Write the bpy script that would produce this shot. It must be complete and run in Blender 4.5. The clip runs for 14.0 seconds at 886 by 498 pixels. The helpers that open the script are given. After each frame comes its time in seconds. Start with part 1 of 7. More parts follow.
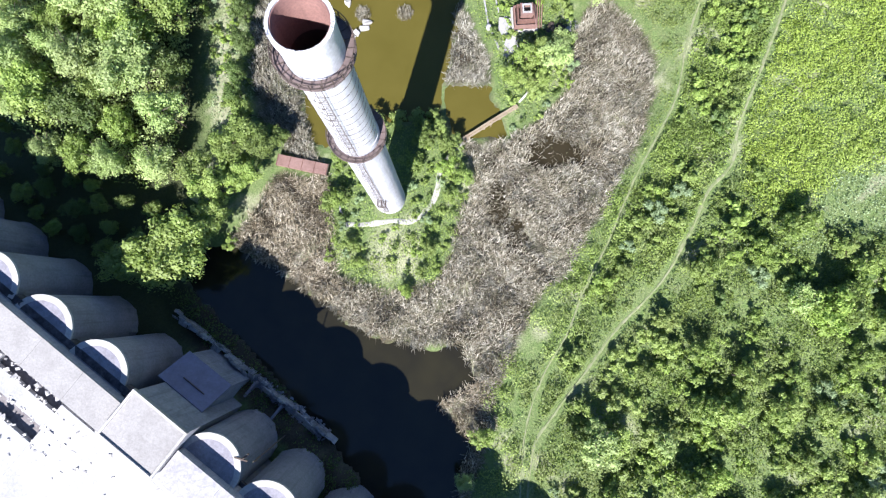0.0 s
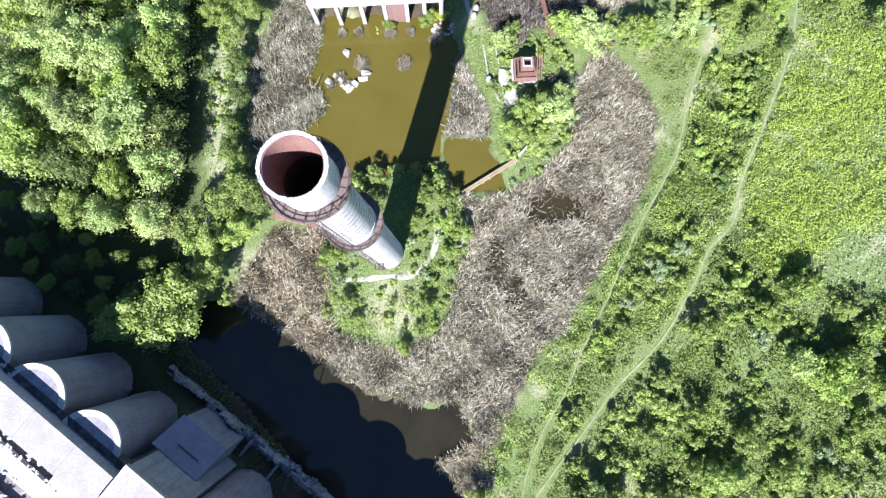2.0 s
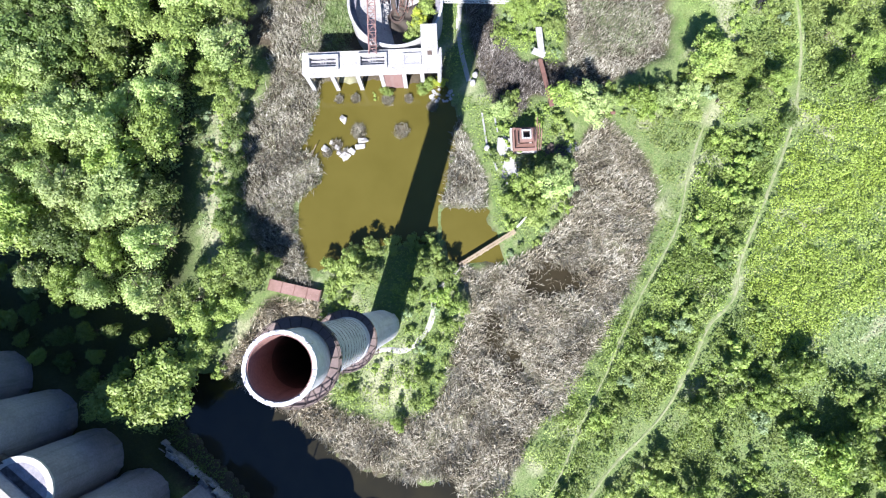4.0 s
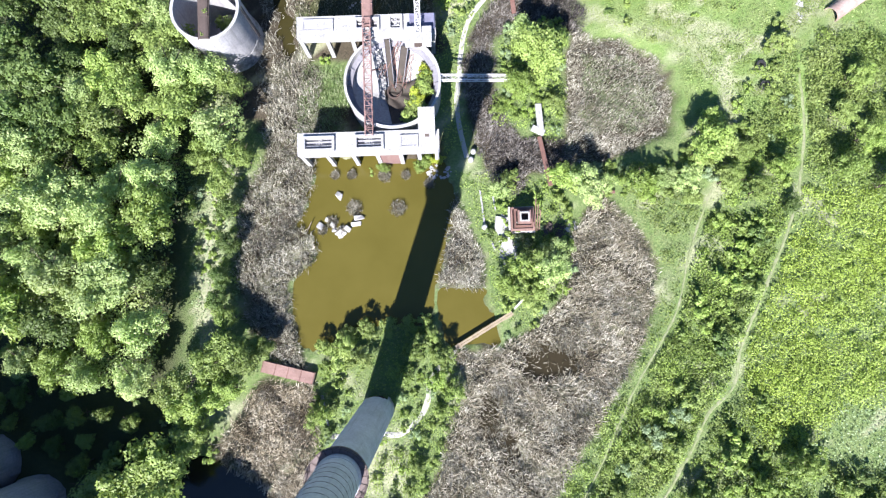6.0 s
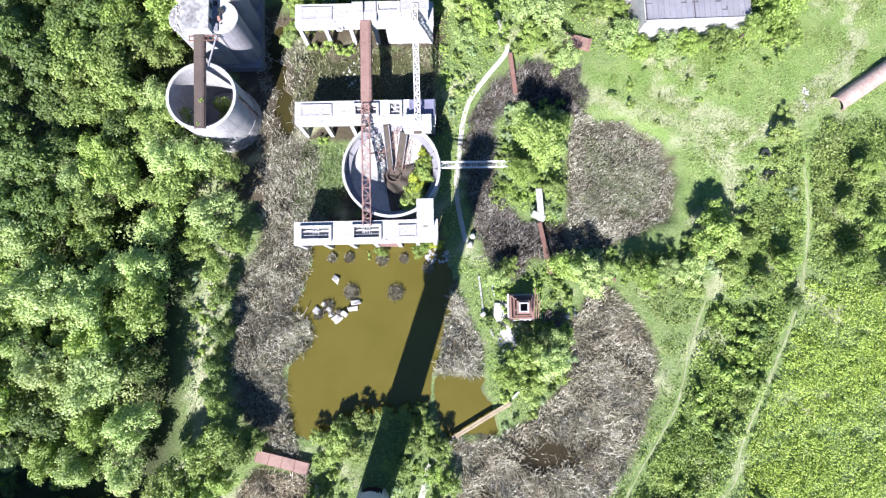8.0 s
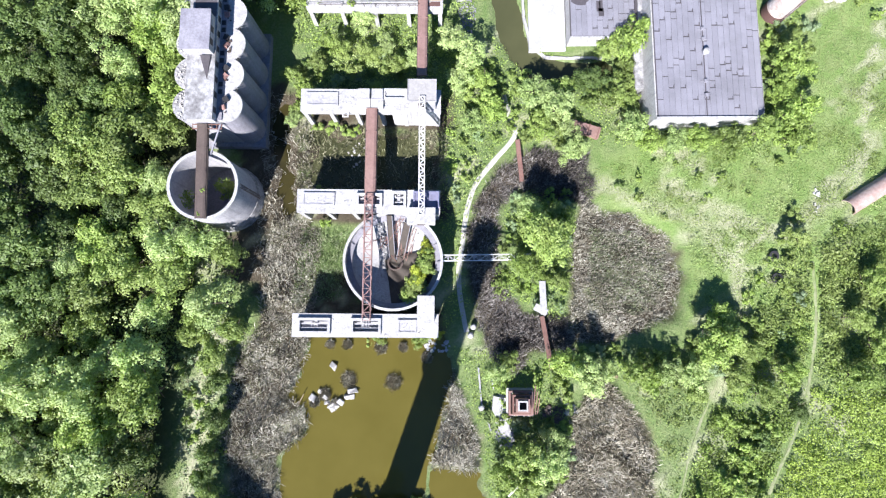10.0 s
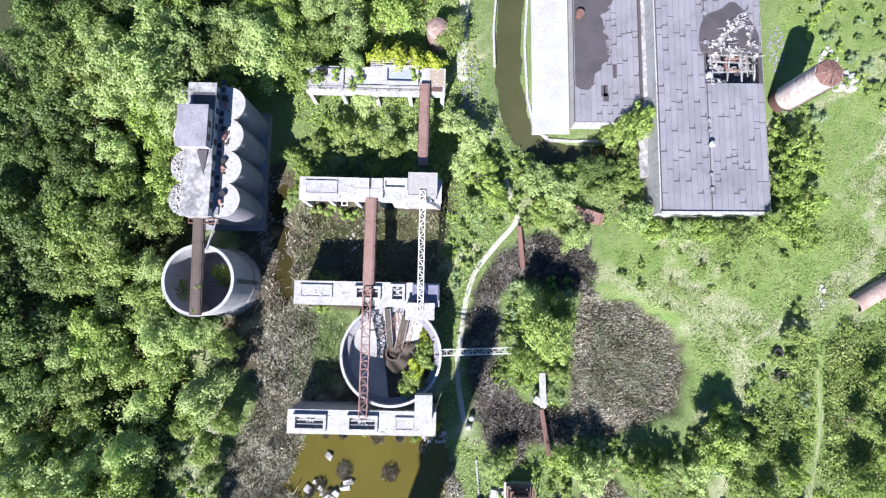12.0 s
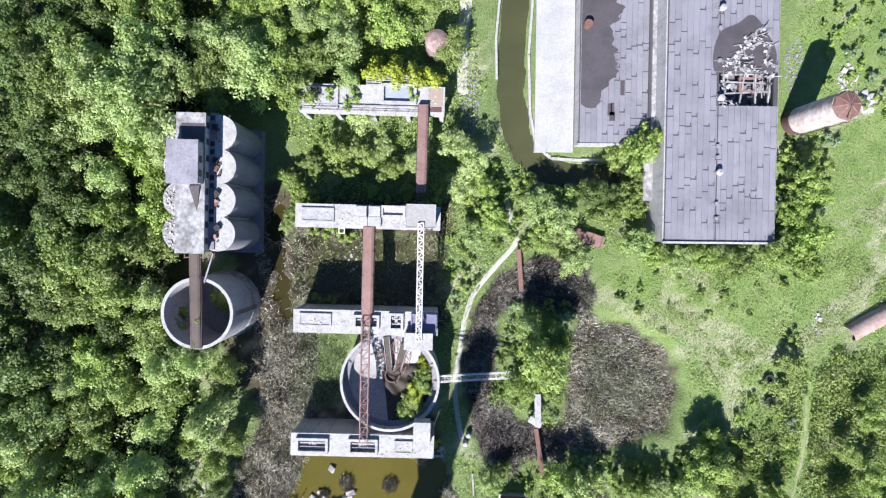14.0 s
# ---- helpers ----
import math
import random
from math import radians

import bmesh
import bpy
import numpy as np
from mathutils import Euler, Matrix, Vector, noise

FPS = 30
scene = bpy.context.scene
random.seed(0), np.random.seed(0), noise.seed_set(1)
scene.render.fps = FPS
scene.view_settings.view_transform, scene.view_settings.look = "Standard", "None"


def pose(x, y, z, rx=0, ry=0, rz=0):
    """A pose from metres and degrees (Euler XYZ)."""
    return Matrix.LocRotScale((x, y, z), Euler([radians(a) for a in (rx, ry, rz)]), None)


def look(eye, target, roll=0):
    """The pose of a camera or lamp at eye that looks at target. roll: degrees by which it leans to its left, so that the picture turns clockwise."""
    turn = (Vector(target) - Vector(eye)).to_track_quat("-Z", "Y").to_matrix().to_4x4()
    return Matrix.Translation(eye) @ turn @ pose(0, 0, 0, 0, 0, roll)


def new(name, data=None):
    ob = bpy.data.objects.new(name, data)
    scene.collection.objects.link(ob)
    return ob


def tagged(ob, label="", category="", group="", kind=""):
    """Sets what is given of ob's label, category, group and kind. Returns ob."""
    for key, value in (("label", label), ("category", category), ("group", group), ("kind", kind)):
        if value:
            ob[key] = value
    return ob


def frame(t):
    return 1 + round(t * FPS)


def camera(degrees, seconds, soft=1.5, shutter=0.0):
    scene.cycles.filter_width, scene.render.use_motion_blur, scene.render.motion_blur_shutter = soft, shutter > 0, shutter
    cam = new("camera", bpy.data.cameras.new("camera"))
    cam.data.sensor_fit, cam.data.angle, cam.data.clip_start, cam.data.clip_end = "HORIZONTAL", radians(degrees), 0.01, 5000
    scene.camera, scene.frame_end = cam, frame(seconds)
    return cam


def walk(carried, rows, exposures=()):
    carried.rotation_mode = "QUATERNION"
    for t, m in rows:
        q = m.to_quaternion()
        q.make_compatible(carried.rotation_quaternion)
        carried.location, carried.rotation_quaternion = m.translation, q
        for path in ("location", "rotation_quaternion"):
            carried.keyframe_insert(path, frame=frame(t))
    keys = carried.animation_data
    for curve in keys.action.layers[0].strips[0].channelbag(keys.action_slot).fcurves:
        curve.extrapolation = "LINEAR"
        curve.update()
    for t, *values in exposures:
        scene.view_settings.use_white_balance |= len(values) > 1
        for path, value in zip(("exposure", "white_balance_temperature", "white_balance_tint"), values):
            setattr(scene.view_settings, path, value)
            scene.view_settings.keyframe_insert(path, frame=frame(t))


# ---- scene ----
cam = camera(81.0, 14.0, 1.22)
METRES, EYE, TILT, LEAN, TURN = 98.0, 90.0, -84.0, 0.0, 0.0
ROWS = [
    (0.0, 0.0, 0.0, 0.0, 0.0, 0.0, -0.0),
    (0.5, 0.0002, 0.0017, 0.0213, -0.02, -0.0, -0.09),
    (1.0, 0.0003, 0.0036, 0.0454, -0.06, -0.04, -0.18),
    (1.5, 0.0021, 0.0061, 0.0708, 0.01, -0.01, -0.25),
    (2.0, 0.0025, 0.0087, 0.0989, -0.02, -0.03, -0.32),
    (2.5, 0.0032, 0.0116, 0.1286, -0.06, -0.01, -0.41),
    (3.0, 0.0038, 0.0143, 0.1607, -0.08, -0.05, -0.51),
    (5.5, 0.008, 0.0311, 0.3369, -0.15, -0.19, -1.09),
    (6.0, 0.0087, 0.0344, 0.3732, -0.14, -0.18, -1.19),
    (6.5, 0.0088, 0.0379, 0.4111, -0.15, -0.21, -1.27),
    (7.0, 0.0083, 0.0412, 0.4484, -0.17, -0.18, -1.39),
    (7.5, 0.0084, 0.0445, 0.4871, -0.16, -0.18, -1.55),
    (10.0, 0.0012, 0.062, 0.681, 0.08, -0.0, -3.77),
    (10.5, -0.0011, 0.0658, 0.7208, 0.1, 0.0, -4.05),
    (11.0, -0.0031, 0.0695, 0.7604, 0.12, 0.03, -4.22),
    (11.5, -0.006, 0.0732, 0.8005, 0.13, 0.05, -4.41),
    (12.0, -0.009, 0.0767, 0.8398, 0.11, -0.23, -4.56),
    (12.5, -0.0108, 0.0806, 0.8792, 0.15, -1.87, -4.6),
    (13.0, -0.0128, 0.0843, 0.917, 0.18, -5.47, -4.63),
    (13.5, -0.0156, 0.0894, 0.9554, 0.18, -7.51, -4.73),
    (14.0, -0.0183, 0.0932, 0.9947, 0.19, -7.41, -4.81),
]
walk(cam, [(t, pose(0, 0, EYE, TILT, LEAN, TURN) @ pose(METRES * x, METRES * y, METRES * z, 90 + pitch, roll, yaw)) for t, x, y, z, yaw, pitch, roll in ROWS],
     [(t, stops, 5700, 12.5) for t, stops in ((0.0, 1.44), (1.5, 1.54), (3.0, 1.61), (7.5, 1.62), (10.0, 1.48), (12.0, 1.36), (12.6, 1.32), (13.4, 1.24), (14.0, 1.24))])

# ---- world, sun, exposure ----
SUN_AZ, SUN_EL = 15.3, 42.0
world = bpy.data.worlds.new("sky")
scene.world = world
world.use_nodes = True
wn = world.node_tree
sky = wn.nodes.new("ShaderNodeTexSky")
sky.sky_type, sky.sun_disc = "NISHITA", False
sky.sun_elevation, sky.sun_rotation = radians(SUN_EL), radians(180 + SUN_AZ)
sky.air_density, sky.dust_density, sky.ozone_density = 1.0, 0.0, 6.0
wn.links.new(sky.outputs[0], wn.nodes["Background"].inputs[0])
wn.nodes["Background"].inputs[1].default_value = 0.05
sun_data = bpy.data.lights.new("sun", "SUN")
sun_data.energy, sun_data.angle, sun_data.color = 5.0, radians(0.53), (1.0, 0.9, 0.78)
sun = new("sun", sun_data)
_e, _a = radians(SUN_EL), radians(SUN_AZ)
sun.matrix_world = look((-200 * math.sin(_a) * math.cos(_e), -200 * math.cos(_a) * math.cos(_e), 200 * math.sin(_e)), (0, 0, 0))

# ---- materials ----
def material(name, rough=0.8, metal=0.0):
    m = bpy.data.materials.new(name)
    m.use_nodes = True
    b = m.node_tree.nodes["Principled BSDF"]
    b.inputs["Roughness"].default_value, b.inputs["Metallic"].default_value = rough, metal
    return m, m.node_tree, b


def node(nt, kind, **values):
    n = nt.nodes.new(kind)
    for k, v in values.items():
        n.inputs[k.replace("_", " ")].default_value = v
    return n


def noise_fac(nt, scale, detail=5.0, rough=0.6, where=None, lo=0.35, hi=0.65):
    n = node(nt, "ShaderNodeTexNoise", Scale=scale, Detail=detail, Roughness=rough)
    if where is not None:
        nt.links.new(where, n.inputs["Vector"])
    r = node(nt, "ShaderNodeMapRange", From_Min=lo, From_Max=hi)
    nt.links.new(n.outputs["Fac"], r.inputs["Value"])
    return r.outputs["Result"]


def blend(nt, fac, a, b, kind="MIX"):
    m = nt.nodes.new("ShaderNodeMix")
    m.data_type, m.blend_type = "RGBA", kind
    for sock, v in ((m.inputs[0], fac), (m.inputs[6], a), (m.inputs[7], b)):
        if isinstance(v, (int, float)):
            sock.default_value = v
        elif isinstance(v, tuple):
            sock.default_value = (*v, 1.0)
        else:
            nt.links.new(v, sock)
    return m.outputs[2]


def world_place(nt):
    return nt.nodes.new("ShaderNodeNewGeometry").outputs["Position"]


def bump(nt, b, height, strength=0.4, distance=0.05):
    n = node(nt, "ShaderNodeBump", Strength=strength, Distance=distance)
    nt.links.new(height, n.inputs["Height"])
    nt.links.new(n.outputs[0], b.inputs["Normal"])


def weathered(name, base, dirt, dark, rough=0.85, big=0.25, fine=3.0, amount=0.55, metal=0.0, streak=True, depth=0.03):
    """A surface of two tones in large patches, with fine grain and run-down stains."""
    m, nt, b = material(name, rough, metal)
    p = world_place(nt)
    f1 = noise_fac(nt, big, 6, 0.65, p, 0.42, 0.68)
    f2 = noise_fac(nt, fine, 6, 0.7, p, 0.35, 0.75)
    c = blend(nt, f1, base, dirt)
    mul = nt.nodes.new("ShaderNodeMath")
    mul.operation = "MULTIPLY"
    mul.inputs[1].default_value = amount
    nt.links.new(f2, mul.inputs[0])
    c = blend(nt, mul.outputs[0], c, dark)
    if streak:
        sc = nt.nodes.new("ShaderNodeMapping")
        sc.inputs["Scale"].default_value = (1.6, 1.6, 0.09)
        nt.links.new(p, sc.inputs["Vector"])
        f3 = noise_fac(nt, 1.0, 4, 0.6, sc.outputs[0], 0.52, 0.72)
        m3 = nt.nodes.new("ShaderNodeMath")
        m3.operation = "MULTIPLY"
        m3.inputs[1].default_value = amount * 0.8
        nt.links.new(f3, m3.inputs[0])
        c = blend(nt, m3.outputs[0], c, dark)
    nt.links.new(c, b.inputs["Base Color"])
    bump(nt, b, f2, 0.5, depth)
    return m


def leafy(name, a, b2, c3, spread=0.5):
    """Leaves: three greens mixed by leaf, by plant and by place."""
    m, nt, b = material(name, 0.55)
    g = nt.nodes.new("ShaderNodeNewGeometry")
    o = nt.nodes.new("ShaderNodeObjectInfo")
    c = blend(nt, g.outputs["Random Per Island"], tuple(1.22 * v for v in a), tuple(0.8 * v for v in b2))
    c = blend(nt, noise_fac(nt, 0.09, 3, 0.6, g.outputs["Position"], 0.4, 0.66), c, c3)
    hsv = node(nt, "ShaderNodeHueSaturation")
    r = node(nt, "ShaderNodeMapRange", To_Min=1.0 - spread, To_Max=1.0 + spread)
    nt.links.new(o.outputs["Random"], r.inputs["Value"])
    nt.links.new(r.outputs["Result"], hsv.inputs["Value"])
    nt.links.new(c, hsv.inputs["Color"])
    nt.links.new(hsv.outputs[0], b.inputs["Base Color"])
    t = nt.nodes.new("ShaderNodeBsdfTranslucent")
    glow = blend(nt, 1.0, hsv.outputs[0], (1.0, 1.0, 0.55), "MULTIPLY")
    nt.links.new(glow, t.inputs["Color"])
    mix = nt.nodes.new("ShaderNodeMixShader")
    mix.inputs[0].default_value = 0.36
    nt.links.new(b.outputs[0], mix.inputs[1])
    nt.links.new(t.outputs[0], mix.inputs[2])
    nt.links.new(mix.outputs[0], nt.nodes["Material Output"].inputs["Surface"])
    return m


ROOF_GREY = weathered("grey_flat_roof", (0.35, 0.343, 0.338), (0.28, 0.273, 0.268), (0.14, 0.13, 0.13), big=0.35, amount=0.5, streak=False)
CONCRETE = weathered("bleached_concrete", (0.41, 0.408, 0.43), (0.31, 0.308, 0.33), (0.12, 0.115, 0.13), amount=0.5, big=0.4)
LIMEWASH = weathered("limewashed_concrete", (0.46, 0.46, 0.468), (0.36, 0.358, 0.363), (0.13, 0.125, 0.12), amount=0.6, big=0.4)
GREY_CONCRETE = weathered("grey_concrete", (0.27, 0.266, 0.305), (0.2, 0.197, 0.228), (0.08, 0.078, 0.085), amount=0.5)
STAINED_ROOF = weathered("stained_roof_concrete", (0.3, 0.296, 0.345), (0.2, 0.196, 0.24), (0.09, 0.088, 0.093), big=0.4, amount=0.6, streak=False)
PEELING = weathered("peeling_render", (0.43, 0.43, 0.44), (0.2, 0.195, 0.2), (0.05, 0.05, 0.05), big=0.55, fine=1.6, amount=0.85, streak=False)
RUST = weathered("rusty_steel", (0.2, 0.11, 0.09), (0.14, 0.07, 0.055), (0.06, 0.035, 0.03), rough=0.75, amount=0.5)
SKIRT = weathered("weathered_brown_sheet", (0.19, 0.15, 0.145), (0.14, 0.105, 0.1), (0.07, 0.05, 0.05), rough=0.75, amount=0.5)
PALE_RUST = weathered("faded_red_sheet", (0.27, 0.17, 0.15), (0.2, 0.12, 0.1), (0.12, 0.07, 0.06), rough=0.7, amount=0.5)
DARK_STEEL = weathered("dark_steel", (0.1, 0.075, 0.065), (0.07, 0.05, 0.045), (0.03, 0.025, 0.02), rough=0.7, amount=0.5)
WHITE_STEEL = weathered("white_painted_steel", (0.75, 0.75, 0.76), (0.62, 0.62, 0.63), (0.35, 0.28, 0.24), rough=0.55, amount=0.3)
BRICK_LINING = weathered("brick_lining", (0.3, 0.17, 0.15), (0.23, 0.125, 0.115), (0.11, 0.065, 0.06), big=0.4, fine=5.0, amount=0.6)
BRICK_PANEL = weathered("red_brick", (0.2, 0.115, 0.105), (0.16, 0.085, 0.078), (0.24, 0.19, 0.18), fine=4.0, amount=0.5)
WHITEWASH = weathered("old_whitewash", (0.58, 0.585, 0.64), (0.46, 0.464, 0.51), (0.22, 0.215, 0.225), amount=0.5, big=0.3)
# soot, and the shade inside flue, pit, funnel and tank foot, as colour
SOOT_AND_SHADE = weathered("sooty_brick_and_shade", (0.12, 0.065, 0.058), (0.09, 0.048, 0.043), (0.04, 0.025, 0.023), amount=0.5)
TIMBER = weathered("weathered_timber", (0.36, 0.3, 0.21), (0.26, 0.2, 0.14), (0.09, 0.06, 0.04), fine=6.0, amount=0.6)
RUBBLE = weathered("broken_white_rubble", (0.5, 0.495, 0.49), (0.38, 0.37, 0.36), (0.19, 0.175, 0.16), amount=0.5, streak=False)
APRON = weathered("bleached_concrete_apron", (0.43, 0.432, 0.445), (0.35, 0.352, 0.36), (0.16, 0.16, 0.155), big=0.2, amount=0.5, streak=False)
TAR_AND_SHADE = weathered("wet_tar_and_gap_shade", (0.085, 0.075, 0.085), (0.06, 0.055, 0.06), (0.03, 0.03, 0.03), rough=0.6, amount=0.5, streak=False)
# tyre rubber, and the black that paints shade inside holes and windows
RUBBER_AND_HOLES = weathered("black_rubber_and_hole_shade", (0.025, 0.025, 0.028), (0.035, 0.035, 0.04), (0.015, 0.015, 0.015), rough=0.6, streak=False)
DIRT = weathered("bare_earth_path", (0.27, 0.27, 0.175), (0.2, 0.24, 0.1), (0.11, 0.165, 0.045), big=0.5, fine=1.6, amount=0.95, streak=False)
PALE_PATH = weathered("pale_gravel_path", (0.46, 0.45, 0.425), (0.39, 0.38, 0.35), (0.22, 0.225, 0.15), big=0.3, fine=2.0, amount=0.35, streak=False)
BARK = weathered("bark", (0.12, 0.095, 0.07), (0.09, 0.07, 0.055), (0.04, 0.03, 0.025), fine=5.0, streak=False)


def felt_material(name, a, b2):
    m, nt, b = material(name, 0.75)
    p = world_place(nt)
    o = nt.nodes.new("ShaderNodeObjectInfo")
    c = blend(nt, o.outputs["Random"], a, b2)
    c = blend(nt, noise_fac(nt, 0.22, 6, 0.65, p, 0.45, 0.72), c, tuple(v * 0.72 for v in a))
    f = noise_fac(nt, 6.0, 4, 0.7, p, 0.3, 0.8)
    c = blend(nt, 0.22, c, blend(nt, f, (0.08, 0.08, 0.085), (0.4, 0.4, 0.42)))
    nt.links.new(c, b.inputs["Base Color"])
    bump(nt, b, f, 0.3, 0.01)
    return m


FELT = felt_material("grey_roofing_felt", (0.185, 0.183, 0.22), (0.222, 0.22, 0.262))


def water_material(name, shallow, deep, rough=0.08, gloss=0.25):
    m, nt, b = material(name, rough)
    p = world_place(nt)
    c = blend(nt, noise_fac(nt, 0.12, 4, 0.55, p, 0.35, 0.7), shallow, deep)
    nt.links.new(c, b.inputs["Base Color"])
    b.inputs["Specular IOR Level"].default_value = gloss
    bump(nt, b, noise_fac(nt, 1.5, 3, 0.5, p), 0.12, 0.02)
    return m


POND = water_material("algae_pond_water", (0.094, 0.081, 0.017), (0.08, 0.069, 0.013))
DARK_WATER = water_material("dark_canal_water", (0.022, 0.02, 0.0105), (0.013, 0.012, 0.008), gloss=0.4)
DITCH_WATER = water_material("dull_yellow_ditch_water", (0.042, 0.036, 0.01), (0.022, 0.02, 0.009))
MUD_WATER = water_material("muddy_reed_water", (0.032, 0.026, 0.014), (0.022, 0.018, 0.01))
RIVER = water_material("murky_stream_water", (0.065, 0.068, 0.032), (0.048, 0.052, 0.024))


def reed_material(name, dark, mid, pale, drift):
    """Dry stalks: dark, middling and bleached ones side by side, in drifts of lodged stalks."""
    m, nt, b = material(name, 0.75)
    g = nt.nodes.new("ShaderNodeNewGeometry")
    ramp = nt.nodes.new("ShaderNodeValToRGB")
    el = ramp.color_ramp.elements
    el[0].position, el[0].color = 0.0, (*dark, 1)
    el[1].position, el[1].color = 1.0, (*pale, 1)
    for at, c in ((0.38, tuple(0.5 * (p + q) for p, q in zip(dark, mid))), (0.72, mid)):
        e = el.new(at)
        e.color = (*c, 1)
    nt.links.new(g.outputs["Random Per Island"], ramp.inputs[0])
    c = blend(nt, noise_fac(nt, 0.2, 5, 0.65, g.outputs["Position"], 0.47, 0.64), ramp.outputs[0], blend(nt, 0.5, ramp.outputs[0], drift))
    c = blend(nt, noise_fac(nt, 0.5, 4, 0.6, g.outputs["Position"], 0.54, 0.66), c, blend(nt, 0.45, c, pale))
    nt.links.new(c, b.inputs["Base Color"])
    return m


REED = reed_material("dead_reed", (0.11, 0.095, 0.06), (0.31, 0.29, 0.215), (0.62, 0.6, 0.51), (0.15, 0.125, 0.08))
TAN_REED = reed_material("golden_brown_reed", (0.11, 0.088, 0.052), (0.31, 0.272, 0.19), (0.62, 0.585, 0.48), (0.15, 0.115, 0.07))
GREEN_REED = reed_material("sprouting_reed", (0.07, 0.075, 0.03), (0.18, 0.185, 0.1), (0.36, 0.34, 0.24), (0.09, 0.1, 0.04))
FRESH_REED = reed_material("fresh_green_reed", (0.08, 0.13, 0.035), (0.17, 0.24, 0.08), (0.38, 0.4, 0.26), (0.1, 0.17, 0.045))
SLATE_ROOF = weathered("blue_grey_roof_sheet", (0.18, 0.182, 0.275), (0.14, 0.14, 0.215), (0.1, 0.1, 0.13), big=0.35, fine=2.0, amount=0.5, streak=False)
POOL_REED = reed_material("sprouting_pool_reed", (0.06, 0.085, 0.03), (0.15, 0.19, 0.085), (0.32, 0.34, 0.2), (0.08, 0.11, 0.04))
GREY_REED = reed_material("grey_beige_reed", (0.11, 0.104, 0.074), (0.3, 0.288, 0.225), (0.58, 0.57, 0.49), (0.12, 0.1, 0.075))
OLD_REED = reed_material("old_grey_reed", (0.05, 0.043, 0.036), (0.15, 0.135, 0.12), (0.4, 0.38, 0.35), (0.06, 0.05, 0.045))
DARK_REED = reed_material("black_reed", (0.022, 0.019, 0.018), (0.06, 0.052, 0.048), (0.2, 0.185, 0.17), (0.03, 0.026, 0.024))
LEAF_MID = leafy("mid_green_leaves", (0.235, 0.32, 0.076), (0.16, 0.24, 0.054), (0.265, 0.335, 0.1), 0.24)
LEAF_BRIGHT = leafy("spring_green_leaves", (0.28, 0.385, 0.083), (0.2, 0.3, 0.06), (0.3, 0.385, 0.11), 0.22)
LEAF_GREY = leafy("grey_green_leaves", (0.28, 0.37, 0.185), (0.19, 0.28, 0.13), (0.29, 0.38, 0.220), 0.2)
LEAF_PALE = leafy("pale_green_leaves", (0.365, 0.48, 0.175), (0.28, 0.39, 0.12), (0.4, 0.49, 0.2), 0.2)
LEAF_DARK = leafy("dark_green_leaves", (0.13, 0.2, 0.052), (0.092, 0.152, 0.038), (0.15, 0.212, 0.058), 0.2)
LEAF_YELLOW = leafy("yellow_green_leaves", (0.33, 0.44, 0.08), (0.31, 0.41, 0.072), (0.33, 0.44, 0.095), 0.12)
LEAF_GOLD = leafy("golden_green_leaves", (0.4, 0.46, 0.05), (0.37, 0.44, 0.045), (0.41, 0.48, 0.06), 0.1)
GRASS = leafy("meadow_grass", (0.195, 0.26, 0.075), (0.25, 0.325, 0.095), (0.26, 0.295, 0.13), 0.0)


def ground_material():
    m, nt, b = material("ground_cover", 0.95)
    p = world_place(nt)
    at = nt.nodes.new("ShaderNodeAttribute")
    at.attribute_name = "zone"
    sep = nt.nodes.new("ShaderNodeSeparateColor")
    nt.links.new(at.outputs["Color"], sep.inputs[0])
    f1 = noise_fac(nt, 0.35, 6, 0.65, p, 0.38, 0.66)
    f2 = noise_fac(nt, 2.6, 6, 0.75, p, 0.33, 0.7)
    grass = blend(nt, f1, (0.14, 0.215, 0.055), (0.22, 0.28, 0.1))
    f3 = noise_fac(nt, 0.9, 5, 0.7, p, 0.4, 0.62)
    grass = blend(nt, f3, grass, (0.21, 0.25, 0.105))
    grass = blend(nt, f2, grass, (0.075, 0.125, 0.035))
    lush = blend(nt, f1, (0.15, 0.235, 0.055), (0.235, 0.3, 0.105))
    lush = blend(nt, blend(nt, 0.35, (0.0, 0.0, 0.0), f2), lush, (0.085, 0.145, 0.035))
    grass = blend(nt, at.outputs["Alpha"], grass, lush)
    pale = blend(nt, f2, (0.4, 0.395, 0.28), (0.24, 0.27, 0.13))
    mud = blend(nt, f2, (0.09, 0.072, 0.048), (0.04, 0.034, 0.02))
    c = blend(nt, sep.outputs[0], grass, mud)
    c = blend(nt, sep.outputs[1], c, pale)
    # third zone channel: shade under the trees, put into the ground colour
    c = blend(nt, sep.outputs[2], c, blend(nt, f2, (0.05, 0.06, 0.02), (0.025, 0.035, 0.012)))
    nt.links.new(c, b.inputs["Base Color"])
    bump(nt, b, f2, 0.8, 0.12)
    return m


GROUND = ground_material()

# ---- helpers for building ----
def thing(name, label, category, place=(0, 0, 0), turn=0.0, group="", kind=""):
    ob = new(name)
    ob.empty_display_size = 0.5
    ob.matrix_world = pose(*place, 0, 0, turn)
    return tagged(ob, label, category, group, kind)


def finish(bm, name, mat):
    me = bpy.data.meshes.new(name)
    bmesh.ops.recalc_face_normals(bm, faces=bm.faces)
    for e in bm.edges:
        if len(e.link_faces) == 2 and e.calc_face_angle(0.0) > 0.65:
            e.smooth = False
    bm.to_mesh(me)
    bm.free()
    for mm in mat if isinstance(mat, tuple) else (mat,):
        me.materials.append(mm)
    return me


def part(name, bm, mat, parent, label=""):
    ob = new(name, finish(bm, name, mat))
    ob.parent = parent
    return tagged(ob, label)


